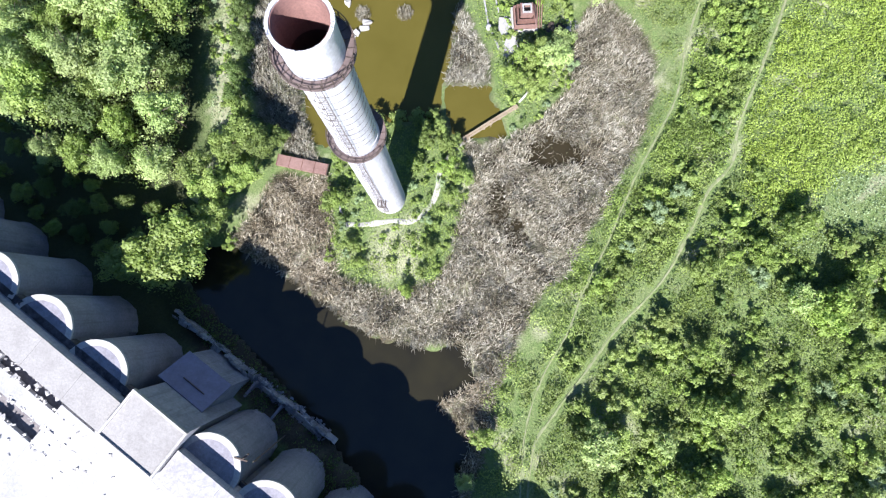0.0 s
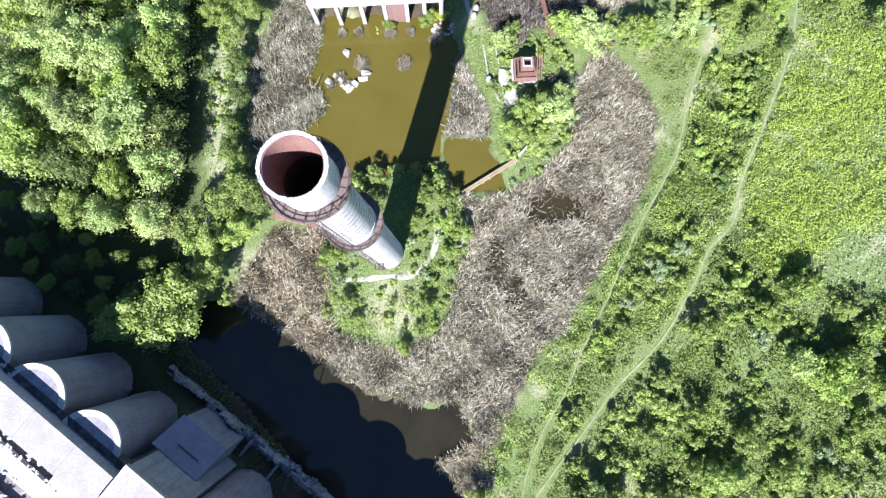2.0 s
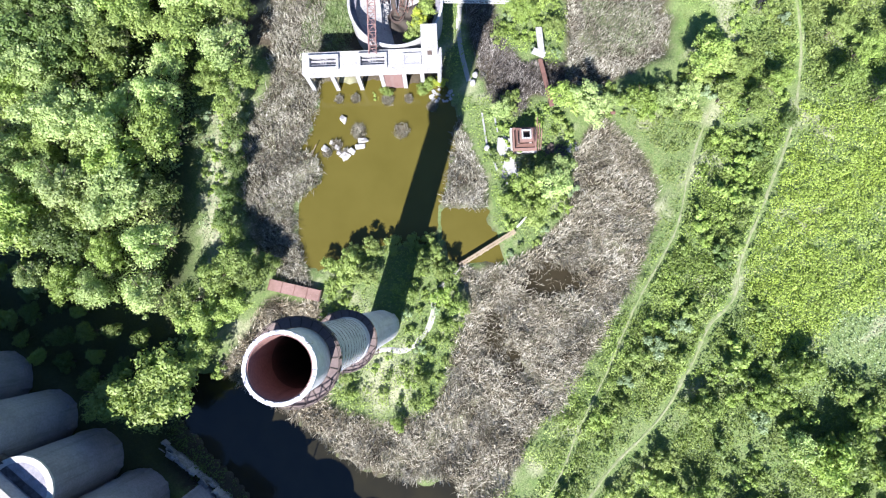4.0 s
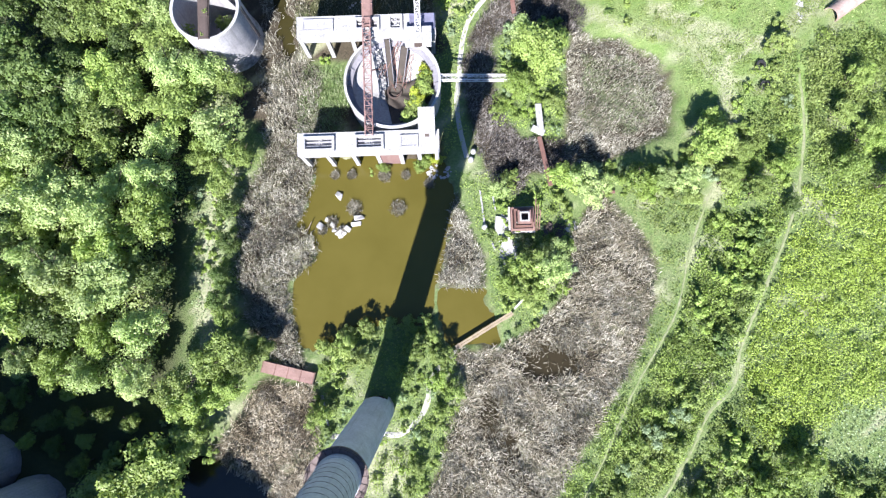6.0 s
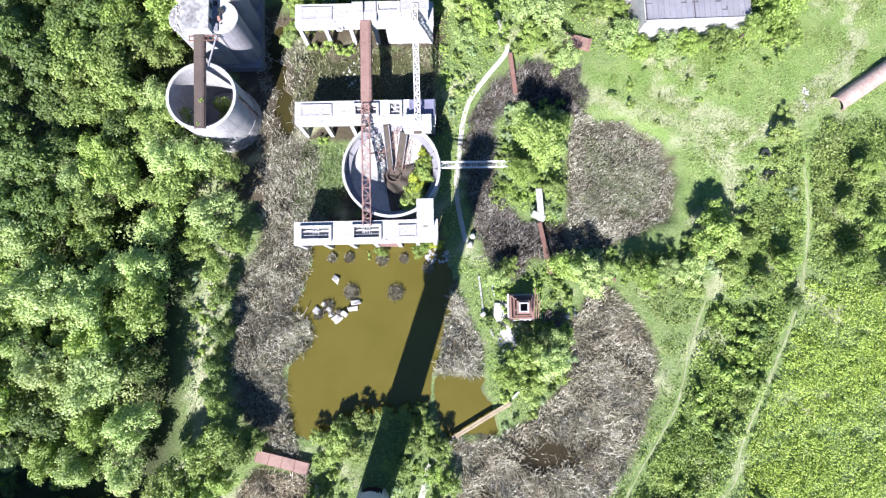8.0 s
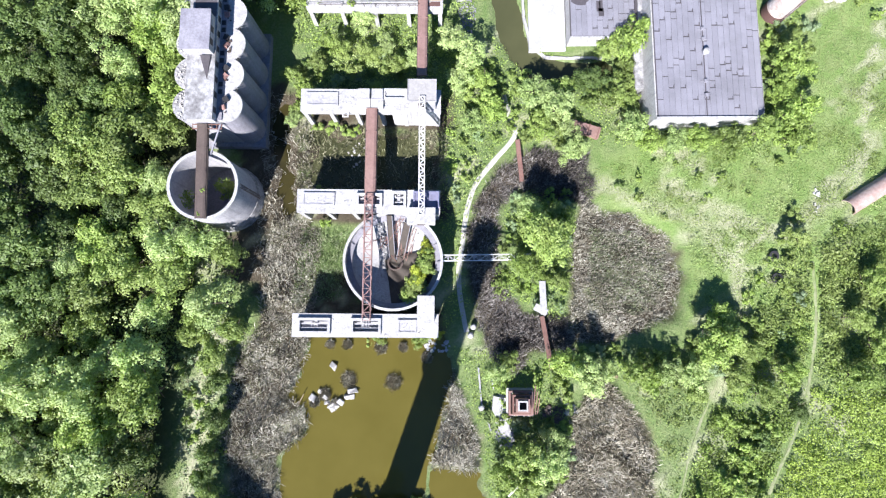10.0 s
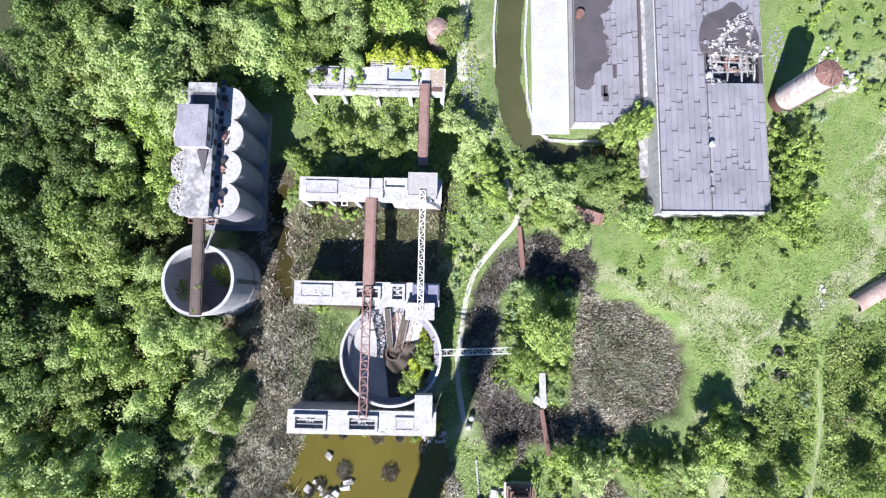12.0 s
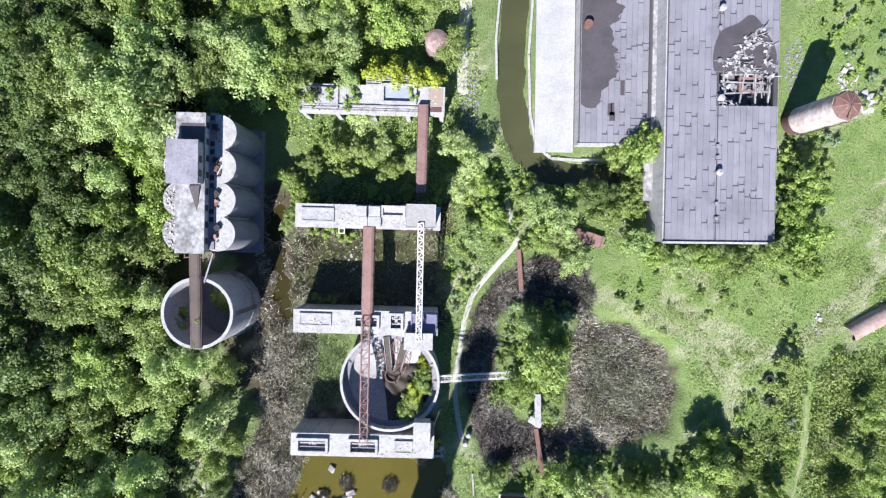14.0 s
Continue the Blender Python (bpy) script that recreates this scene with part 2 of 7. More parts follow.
def single(name, bm, mat, label, category, place=(0, 0, 0), turn=0.0, group="", kind=""):
    ob = new(name, finish(bm, name, mat))
    ob.matrix_world = pose(*place, 0, 0, turn)
    return tagged(ob, label, category, group, kind)


def box(bm, x0, y0, z0, x1, y1, z1, m=None, mat=0):
    vs = [bm.verts.new((x, y, z)) for z in (z0, z1) for x, y in ((x0, y0), (x1, y0), (x1, y1), (x0, y1))]
    fs = [bm.faces.new([vs[i] for i in q]) for q in ((3, 2, 1, 0), (4, 5, 6, 7), (0, 1, 5, 4), (1, 2, 6, 5), (2, 3, 7, 6), (3, 0, 4, 7))]
    for f in fs:
        f.material_index = mat
    if m is not None:
        bmesh.ops.transform(bm, matrix=m, verts=vs)
    return bm


def boxes(*rows):
    bm = bmesh.new()
    for r in rows:
        box(bm, *r)
    return bm


def tube(bm, p, q, r0, r1=None, seg=8):
    p, q = Vector(p), Vector(q)
    r1 = r0 if r1 is None else r1
    rot = (q - p).to_track_quat("Z", "Y").to_matrix()
    rings = []
    for c, r in ((p, r0), (q, r1)):
        rings.append([bm.verts.new(c + rot @ Vector((r * math.cos(2 * math.pi * k / seg), r * math.sin(2 * math.pi * k / seg), 0))) for k in range(seg)])
    for k in range(seg):
        bm.faces.new((rings[0][k], rings[0][(k + 1) % seg], rings[1][(k + 1) % seg], rings[1][k]))
    bm.faces.new(rings[0][::-1])
    bm.faces.new(rings[1])
    return bm


def bar(bm, p, q, w, h=None):
    """A square bar from p to q."""
    p, q = Vector(p), Vector(q)
    h = w if h is None else h
    m = Matrix.Translation(p) @ (q - p).to_track_quat("Y", "Z").to_matrix().to_4x4()
    return box(bm, -w / 2, 0, -h / 2, w / 2, (q - p).length, h / 2, m)


def lathe(profile, seg=48, bm=None, rough=0.0, seed=0, smooth=True, closed=True):
    """A body turned round z from (radius, height) pairs."""
    bm = bm or bmesh.new()
    rnd = random.Random(seed)
    rings = []
    for r, z in profile:
        rings.append([bm.verts.new(((r + rnd.uniform(-rough, rough)) * math.cos(2 * math.pi * k / seg), (r + rnd.uniform(-rough, rough)) * math.sin(2 * math.pi * k / seg), z + rnd.uniform(-rough, rough))) for k in range(seg)])
    n = len(rings)
    for i in range(n if closed else n - 1):
        a, b = rings[i], rings[(i + 1) % n]
        for k in range(seg):
            f = bm.faces.new((a[k], a[(k + 1) % seg], b[(k + 1) % seg], b[k]))
            f.smooth = smooth
    return bm


def disc(bm, r, z, seg=48, x=0.0, y=0.0):
    bm.faces.new([bm.verts.new((x + r * math.cos(2 * math.pi * k / seg), y + r * math.sin(2 * math.pi * k / seg), z)) for k in range(seg)])
    return bm


def chunk(bm, c, size, rnd, mat=0):
    """A broken lump of masonry."""
    vs = []
    for z in (0, 1):
        for x, y in ((-1, -1), (1, -1), (1, 1), (-1, 1)):
            s = 0.5 * rnd.uniform(0.65, 1.1)
            vs.append(bm.verts.new((x * size[0] * s, y * size[1] * s, z * size[2] * rnd.uniform(0.6, 1.1))))
    for q in ((3, 2, 1, 0), (4, 5, 6, 7), (0, 1, 5, 4), (1, 2, 6, 5), (2, 3, 7, 6), (3, 0, 4, 7)):
        bm.faces.new([vs[i] for i in q]).material_index = mat
    bmesh.ops.transform(bm, matrix=pose(*c, rnd.uniform(-18, 18), rnd.uniform(-18, 18), rnd.uniform(0, 360)), verts=vs)
    return bm


def lattice(length, w, h, step, chord=0.1, web=0.06):
    """A lattice girder along y from 0, its top chords at z = 0."""
    n = max(2, round(length / step))
    s = length / n
    chords, webs = [], bmesh.new()
    for x in (-w / 2, w / 2):
        for z in (0, -h):
            chords.append(bar(bmesh.new(), (x, 0, z), (x, length, z), chord))
    for k in range(n + 1):
        y = min(k * s, length)
        for z in (0, -h):
            bar(webs, (-w / 2, y, z), (w / 2, y, z), web)
        for x in (-w / 2, w / 2):
            bar(webs, (x, y, 0), (x, y, -h), web)
        if k < n:
            a = 1 if k % 2 else -1
            for z in (0, -h):
                bar(webs, (-a * w / 2, y, z), (a * w / 2, y + s, z), web)
            for x in (-w / 2, w / 2):
                bar(webs, (x, y, 0 if k % 2 else -h), (x, y + s, -h if k % 2 else 0), web)
    return chords, webs


# ---- the plan of land and water ----
def inside(poly, x, y):
    """Signed distance to an outline: positive inside."""
    px, py = np.array([p[0] for p in poly], float), np.array([p[1] for p in poly], float)
    qx, qy = np.roll(px, -1), np.roll(py, -1)
    best = np.full(np.shape(x), 1e9)
    hit = np.zeros(np.shape(x), bool)
    for ax, ay, bx, by in zip(px, py, qx, qy):
        dx, dy = bx - ax, by - ay
        t = np.clip(((x - ax) * dx + (y - ay) * dy) / (dx * dx + dy * dy + 1e-9), 0, 1)
        best = np.minimum(best, (x - ax - t * dx) ** 2 + (y - ay - t * dy) ** 2)
        if ay != by:
            hit ^= ((ay > y) != (by > y)) & (x < (bx - ax) * (y - ay) / (by - ay) + ax)
    return np.where(hit, 1, -1) * np.sqrt(best)


def along(line, x, y):
    """Distance to a line of points."""
    best = np.full(np.shape(x), 1e9)
    for (ax, ay), (bx, by) in zip(line, line[1:]):
        dx, dy = bx - ax, by - ay
        t = np.clip(((x - ax) * dx + (y - ay) * dy) / (dx * dx + dy * dy + 1e-9), 0, 1)
        best = np.minimum(best, (x - ax - t * dx) ** 2 + (y - ay - t * dy) ** 2)
    return np.sqrt(best)


def wavy(x, y, size=3.0, seed=0.0):
    """Smooth wobble between about -1 and 1."""
    a = np.sin(x / size * 1.7 + 3.1 * np.sin(y / size * 0.9 + seed) + seed) + np.sin(y / size * 2.1 + 2.3 * np.sin(x / size * 1.1 - seed))
    b = np.sin(x / size * 4.3 + 1.9 * np.sin(y / size * 3.7 + seed)) + np.sin(y / size * 5.1 - 1.3 * np.sin(x / size * 3.3))
    return 0.35 * a + 0.15 * b


def ease(v, a, b):
    t = np.clip((v - a) / (b - a), 0, 1)
    return t * t * (3 - 2 * t)


POND_A = [(-25, 40), (-24.5, 34), (-22.8, 28.5), (-18, 29), (-12.7, 32), (-6.9, 33), (-1, 33), (0, 40), (1.8, 48), (2.5, 56), (1, 62), (-21.6, 62), (-22.3, 56), (-24, 49.6), (-21, 47.5), (-20.8, 43.6)]
POND_B = [(0.3, 39), (8.2, 38.8), (8.9, 35.6), (11, 32.6), (10.8, 29.7), (3, 29.3), (1, 32.3)]
CANAL = [(-50, 10), (-36.9, 9.6), (-26.9, 4.6), (-21.9, 0.7), (-15.9, -4.1), (-8, -7), (-1.4, -8.4), (3, -7), (5.4, -13.6), (1.5, -15.5), (-1.3, -16.9), (4.4, -22), (2.4, -29), (0, -60), (-15, -60), (-14, -30), (-27, -13.5), (-40, -1)]
DITCH = [(-30.5, 101), (-30.7, 92), (-28.4, 86), (-27.8, 82)]
STREAM = [(8.3, 190), (7.9, 132), (8.6, 123), (10.5, 116), (14, 111.5), (20, 110.2), (27, 111)]
SUMP = [(-25, 85.5), (-1, 86.5), (-2, 97.5), (-26, 96.5)]
REEDS_EAST = [(3.6, 28.8), (11.7, 28.8), (17.8, 33), (23, 39.3), (23.3, 47.9), (28, 55.5), (31, 55), (35.7, 49), (38.6, 44.7), (37.1, 34), (32.7, 24.7), (27.4, 15.6), (21.2, 5.6), (15.2, -0.2), (11.2, -9.8), (7.3, -17), (5, -12), (3, -7), (-8, -7), (-16, -4), (-21.9, 0.7), (-18.5, 5), (-9, 1.5), (-1.4, 4.5), (1.6, 8.6), (2.3, 13.6), (5.6, 21.6)]
REEDS_WEST = [(-36.9, 10.6), (-29.4, 22.7), (-20.4, 21.6), (-19.1, 6.6), (-17, 0), (-21.9, 0.7), (-26.9, 4.6)]
REEDS_BANK = [(-31, 61), (-30.5, 80), (-22, 79), (-21.7, 60), (-22.5, 55.7), (-24.2, 49.6), (-21.2, 47.6), (-21, 43.6), (-25.7, 38.6), (-23.2, 28), (-20, 21.4), (-26, 25), (-31.5, 31), (-35, 40), (-35, 50), (-33.5, 57)]
REEDS_SPIT = [(-2, -16), (5, -12), (9, -16), (7.5, -24), (3, -33), (1, -33), (3.5, -22)]
REEDS_MID = [(2.5, 56), (5.6, 50.2), (8.1, 44.2), (8.5, 39.3), (0.3, 39.1), (1.8, 48)]
REEDS_POOL = [(23, 62), (22.7, 72), (22.8, 82), (23.9, 88), (27, 85.4), (32.3, 84.9), (39.4, 81.3), (42, 75.5), (40.7, 67.5), (34.8, 64.2), (28, 61.8)]
REEDS_RING = [(23.9, 95.5), (13.7, 95), (8.8, 91.6), (6, 87.2), (3.9, 79), (4.9, 71), (6.3, 65.2), (9.4, 59), (14, 56), (16.5, 60), (23, 60), (23, 66), (15, 66), (10, 72), (9, 84), (12, 88), (23.9, 87)]


def height(x, y):
    x, y = np.asarray(x, float), np.asarray(y, float)
    z = 0.18 * wavy(x, y, 9.0) + 0.07 * wavy(x, y, 2.5, 1.0)
    z = z + 5.0 * ease(x, 26, 64) * ease(y, -80, -5) + 0.06 * np.maximum(x - 60, 0)
    z = z + 2.0 * ease(-x, 36, 60) * ease(y, 20, 40)
    z = z + 2.3 * ease(7.2 - along([(-82, 17), (0, -47)], x, y), 0.0, 1.8)
    w = 0.75 * wavy(x, y, 2.2, 2.0)
    low = np.full(np.shape(z), -9.0)
    for poly in (POND_A, POND_B, CANAL):
        low = np.maximum(low, inside(poly, x, y) + w)
    low = np.maximum(low, np.minimum(inside(SUMP, x, y) + 2 * w - 1.0, 0.02 + 0.14 * wavy(x, y, 3.0, 6.0)))
    low = np.maximum(low, 1.0 + 0.9 * wavy(x, y, 4.0, 3.0) - along(DITCH, x, y) + 1.3 * w)
    low = np.maximum(low, 2.1 - along(STREAM, x, y) + 0.4 * w)
    wet = np.full(np.shape(z), -9.0)
    for poly in (REEDS_EAST, REEDS_WEST, REEDS_BANK, REEDS_MID, REEDS_SPIT, REEDS_POOL, REEDS_RING):
        wet = np.maximum(wet, inside(poly, x, y) + w)
    e = ease(wet, -1.5, 1.0)
    z = z * (1 - e) + e * (-0.12 + 0.08 * wavy(x, y, 2.0, 3.0))
    for cx, cy, rx, ry, cap in ((20, 26.5, 6.2, 3.5, 0.2), (9.3, 17, 2.2, 4.8, 0.06), (12.5, 12, 2.4, 3.4, 0.04)):
        d = 1 - np.hypot((x - cx) / rx, (y - cy) / ry) + 0.25 * w
        low = np.maximum(low, np.minimum(d * 2.4 - 0.45 + 0.3 * wavy(x, y, 1.1, 4.0), cap))
    e = ease(low, -0.9, 0.9)
    return z * (1 - e) + e * -1.1


def graded(a, b, far, step):
    inner = list(np.arange(a, b + 0.01, step))
    out, d = [], step
    while d < far:
        d *= 1.5
        out.append(d)
    return np.array([a - d for d in out[::-1]] + inner + [b + d for d in out])


def build_ground():
    gx, gy = graded(-85, 95, 3500, 1.05), graded(-55, 165, 3500, 1.05)
    X, Y = np.meshgrid(gx, gy)
    Z = height(X, Y)
    nx, ny = len(gx), len(gy)
    me = bpy.data.meshes.new("ground")
    co = np.stack([X, Y, Z], -1).reshape(-1, 3)
    i = np.arange(nx * ny).reshape(ny, nx)
    quads = np.stack([i[:-1, :-1], i[:-1, 1:], i[1:, 1:], i[1:, :-1]], -1).reshape(-1, 4)
    me.from_pydata(co.tolist(), [], quads.tolist())
    x, y = X.ravel(), Y.ravel()
    w = 0.8 * wavy(x, y, 1.8, 2.0)
    wet = np.full(x.shape, -9.0)
    for poly in (REEDS_EAST, REEDS_WEST, REEDS_BANK, REEDS_MID, REEDS_SPIT, REEDS_POOL, REEDS_RING, POND_A, POND_B, CANAL, SUMP):
        wet = np.maximum(wet, inside(poly, x, y) + w)
    wet = np.maximum(wet, 2.8 - along(DITCH, x, y))
    for under in ([(-24, 66), (-14, 66), (-14, 72), (-24, 71)], [(-25, 59), (1, 60.5), (0.5, 67.5), (-25, 66)], [(-25, 79.5), (1, 81), (0.5, 87), (-25, 86)], [(-26, 96), (0.5, 98), (0, 104.5), (-26, 103)]):
        wet = np.maximum(wet, inside(under, x, y) + w)
    wet = np.maximum(wet, inside([(-38, 68), (-37, 104), (-27, 104), (-25, 82), (-25, 66)], x, y) + 2 * w)
    pale = ease(wavy(x, y, 6.0, 4.0) + 0.5 * wavy(x, y, 1.5, 5.0), 0.35, 0.95) * 0.85
    track = np.minimum(along([(24, 92), (34, 87), (44, 84), (50, 76), (51, 62), (47, 55)], x, y), along([(38, 90), (48, 86), (56, 82), (64, 88), (72, 100)], x, y))
    streak = np.full(x.shape, 9.0)
    for line in ([(40.5, 90), (44.5, 86.8), (48.5, 84)], [(61, 86.5), (64.8, 91.5)], [(52.5, 79.5), (55.5, 82.5)], [(36, 97.5), (42.5, 94.4), (47, 91.5)], [(66, 78), (70, 96), (71, 110), (76, 130)], [(49.7, 84), (49.9, 77), (52.9, 61)]):
        streak = np.minimum(streak, along(line, x, y))
    pale = np.maximum(pale, 0.75 * ease(1.3 + 0.8 * wavy(x, y, 1.6, 7.0) - track, -0.6, 0.8))
    pale = np.maximum(pale, 1.0 * ease(0.7 + 1.5 * wavy(x, y, 1.5, 11.0) - streak, -0.5, 0.7))
    pale = np.maximum(pale, 0.9 * ease(4.6 - np.hypot(x + 8.5, y - 8.5) + 2 * w, -1.5, 1.5))
    pale = np.maximum(pale, 0.95 * ease(2.0 + 1.6 * wavy(x, y, 1.7, 9.0) - along([(-37, 60), (-39, 52), (-39.5, 42), (-39, 33)], x, y), -0.8, 0.9))
    # mask for the tree shade painted on the ground of the wood
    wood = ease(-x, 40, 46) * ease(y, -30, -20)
    # strip between canal and works, darkened with the mud tone
    dark_bank = -along([(-49, 4), (-38, -4), (-26, -15), (-14, -29), (-6, -40)], x, y) + 5.5 + w
    wet = np.maximum(wet, np.minimum(dark_bank, 1.0))
    meadow = ease(inside([(24, 94), (24, 86), (43, 80), (44, 60), (60, 60), (64, 70), (100, 82), (100, 165), (55, 165), (54, 122), (60, 100), (34, 97)], x, y) + 2 * w, -2.0, 2.0)
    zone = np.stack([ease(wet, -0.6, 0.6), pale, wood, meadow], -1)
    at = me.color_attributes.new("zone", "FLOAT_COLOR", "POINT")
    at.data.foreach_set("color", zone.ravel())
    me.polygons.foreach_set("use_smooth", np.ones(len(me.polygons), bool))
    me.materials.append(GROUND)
    return tagged(new("ground", me), "grassy ground with muddy reed hollows", "ground", "", "structure")


ground = build_ground()


def sheet(name, x0, y0, x1, y1, z, mat, label):
    bm = bmesh.new()
    bm.faces.new([bm.verts.new(p) for p in ((x0, y0, z), (x1, y0, z), (x1, y1, z), (x0, y1, z))])
    return single(name, bm, mat, label, "water", kind="structure")


sheet("water_pond", -27, 27.5, 14, 64, -0.4, POND, "opaque yellow-olive algae pond water")
sheet("water_canal", -55, -62, 8, 27, -0.4, DARK_WATER, "dark still canal water")
sheet("water_reed_pools", 14.05, 8, 30, 34, -0.4, MUD_WATER, "brown water between dead reeds")
sheet("water_reed_hollow", 8.05, 6, 14, 27.4, -0.4, MUD_WATER, "brown water between dead reeds")
sheet("water_ditch", -34, 66, -25.5, 104, -0.4, DITCH_WATER, "yellow ditch water beside the silos")
sheet("water_sump", -25.45, 84, 0, 100, -0.4, RIVER, "murky brown water between the platforms")
sheet("water_stream", 0.05, 104, 32, 195, -0.4, RIVER, "murky green stream water")

# ---- the chimney ----
def build_chimney():
    ch = thing("chimney", "tall whitewashed tapering chimney with rusty railed galleries", "chimney", (-9.4, 18.4, 0))
    H, R0, R1 = 57.8, 2.78, 2.28

    def rad(z):
        return R0 + (R1 - R0) * z / H

    prof = [(rad(z), z) for z in (-0.6, 1.5, 3.0, 3.8, 8, 12, 16, 20, 24, 28, 32, 36)]
    shaft = lathe(prof + [(rad(36) - 0.5, 36), (rad(4) - 0.6, 3.8), (rad(4) - 0.6, 3.0), (rad(2) - 0.6, 1.5), (rad(0) - 0.6, -0.6)], 64)
    gone = [f for f in shaft.faces if f.calc_center_median().z < (3.0 if abs(f.calc_center_median().x) > 1.25 else 3.8) and f.calc_center_median().y > 0 and abs(f.calc_center_median().x) < 1.75]
    bmesh.ops.delete(shaft, geom=gone, context="FACES")
    part("lower_shaft", shaft, WHITEWASH, ch)
    part("flue_floor", lathe([(2.25, -0.3), (2.25, 0.1), (0.02, 0.1), (0.02, -0.3)], 32), SOOT_AND_SHADE, ch, "sooty floor behind the flue opening")
    prof = [(rad(z) - 0.06, z) for z in np.linspace(36, H - 0.6, 12)] + [(rad(H) + 0.06, H - 0.5), (rad(H) + 0.04, H)]
    part("upper_shaft", lathe(prof + [(rad(H) - 0.22, H + 0.02), (rad(H) - 0.22, 36)], 64, rough=0.015, seed=3), WHITEWASH, ch)
    part("lining", lathe([(rad(H) - 0.25, H - 0.08), (rad(H) - 0.25, H - 4.6), (rad(H) - 0.32, H - 4.6), (rad(H) - 0.3, H - 0.08)], 64), BRICK_LINING, ch, "pink brick flue lining")
    # below the pink brick the colour carries the flue's shade as well as soot
    part("shaded_soot_lining", lathe([(rad(H) - 0.24, H - 4.6), (rad(H) - 0.24, 2), (rad(H) - 0.36, 2), (rad(H) - 0.31, H - 4.6)], 64), SOOT_AND_SHADE, ch, "lower flue lining, soot and shade put into its dark colour")
    for k in range(13):
        z = 37.6 + k * 1.3
        r = rad(z) - 0.06
        part("hoop", lathe([(r - 0.02, z), (r + 0.02, z), (r + 0.02, z + 0.045), (r - 0.02, z + 0.045)], 64), DARK_STEEL, ch, "thin steel tension hoop")
    for z, ro in ((34.7, 3.2), (53.6, 3.05)):
        r = rad(z)
        gal = part("gallery", lathe([(r - 0.02, z), (ro, z), (ro, z + 0.12), (r - 0.02, z + 0.12)], 48), SKIRT, ch, "rusty steel inspection gallery")
        part("handrail", lathe([(ro + 0.0, z + 1.1), (ro + 0.06, z + 1.1), (ro + 0.06, z + 1.16), (ro + 0.0, z + 1.16)], 48), DARK_STEEL, gal)
        part("midrail", lathe([(ro, z + 0.58), (ro + 0.05, z + 0.58), (ro + 0.05, z + 0.63), (ro, z + 0.63)], 48), DARK_STEEL, gal)
        part("toe_board", lathe([(ro - 0.02, z + 0.1), (ro + 0.05, z + 0.1), (ro + 0.05, z + 0.3), (ro - 0.02, z + 0.3)], 48), SKIRT, gal)
        for k in range(22):
            a = 2 * math.pi * (k + 0.3) / 22
            c, s = math.cos(a), math.sin(a)
            bm = bmesh.new()
            bar(bm, (c * (ro + 0.02), s * (ro + 0.02), z), (c * (ro + 0.03), s * (ro + 0.03), z + 1.12), 0.07)
            bar(bm, (c * r, s * r, z + 0.14), (c * ro, s * ro, z + 0.14), 0.06)
            bar(bm, (c * (r - 0.1), s * (r - 0.1), z - 1.0), (c * (ro - 0.05), s * (ro - 0.05), z), 0.1)
            part("post", bm, DARK_STEEL, gal)
    # ladder on the south side, with its safety hoops
    lad = bmesh.new()
    cage = bmesh.new()
    for x in (-0.28, 0.28):
        for z0, z1 in ((3.0, 34.6), (35.6, 53.5)):
            bar(lad, (x, -rad(z0) - 0.22, z0), (x, -rad(z1) - 0.22, z1), 0.045)
    for k in range(138):
        z = 3.2 + k * 0.4
        if not 34.4 < z < 35.8 and z < 53.5:
            bar(lad, (-0.28, -rad(z) - 0.22, z), (0.28, -rad(z) - 0.22, z), 0.025)
    for k in range(38):
        z = 5.0 + k * 1.3
        y = -rad(z) - 0.2
        if 33.4 < z < 36 or z > 52.6:
            continue
        pts = [(-0.32, y, z), (-0.42, y - 0.45, z), (0, y - 0.72, z), (0.42, y - 0.45, z), (0.32, y, z)]
        for a, b in zip(pts, pts[1:]):
            bar(cage, a, b, 0.025)
    for x, dy in ((-0.42, 0.65), (0, 0.92), (0.42, 0.65)):
        for z0, z1 in ((5, 33), (36.2, 52.4)):
            bar(cage, (x, -rad(z0) - dy, z0), (x, -rad(z1) - dy, z1), 0.022)
    part("ladder", lad, DARK_STEEL, ch)
    part("ladder_cage", cage, DARK_STEEL, ch, "steel safety cage of the ladder")
    bm = bmesh.new()
    for z in (11.0, 11.6, 12.2):
        for p, q in (((-0.6, -1.0), (0.6, -1.0)), ((-0.6, -1.0), (-0.6, 0)), ((0.6, -1.0), (0.6, 0)), ((0.0, -1.0), (0.0, 0))):
            bar(bm, (p[0], p[1] - rad(11), z), (q[0], q[1] - rad(11), z), 0.07)
    part("ladder_platform", bm, DARK_STEEL, ch)
    # lightning rods on the rim
    for a in (2.7, 3.6, 1.9, 0.7):
        bm = bmesh.new()
        c, s = math.cos(a), math.sin(a)
        bar(bm, (c * 2.2, s * 2.2, H - 1.2), (c * 2.45, s * 2.45, H + 0.8), 0.035)
        part("lightning_rod", bm, DARK_STEEL, ch)
    rnd = random.Random(7)
    for k in range(26):
        a = 2 * math.pi * k / 26 + rnd.uniform(-0.05, 0.05)
        bm = chunk(bmesh.new(), (math.cos(a) * (R1 - 0.08), math.sin(a) * (R1 - 0.08), H - 0.05), (0.3, 0.22, 0.1), rnd)
        part("coping_block", bm, WHITEWASH, ch, "broken coping at the rim")
    return ch


chimney = build_chimney()

# ---- the concrete works: everything on one slightly turned grid ----
GRID = pose(-8, 73.4, 0, 0, 0, 3.3)
TURN_GRID = 3.3


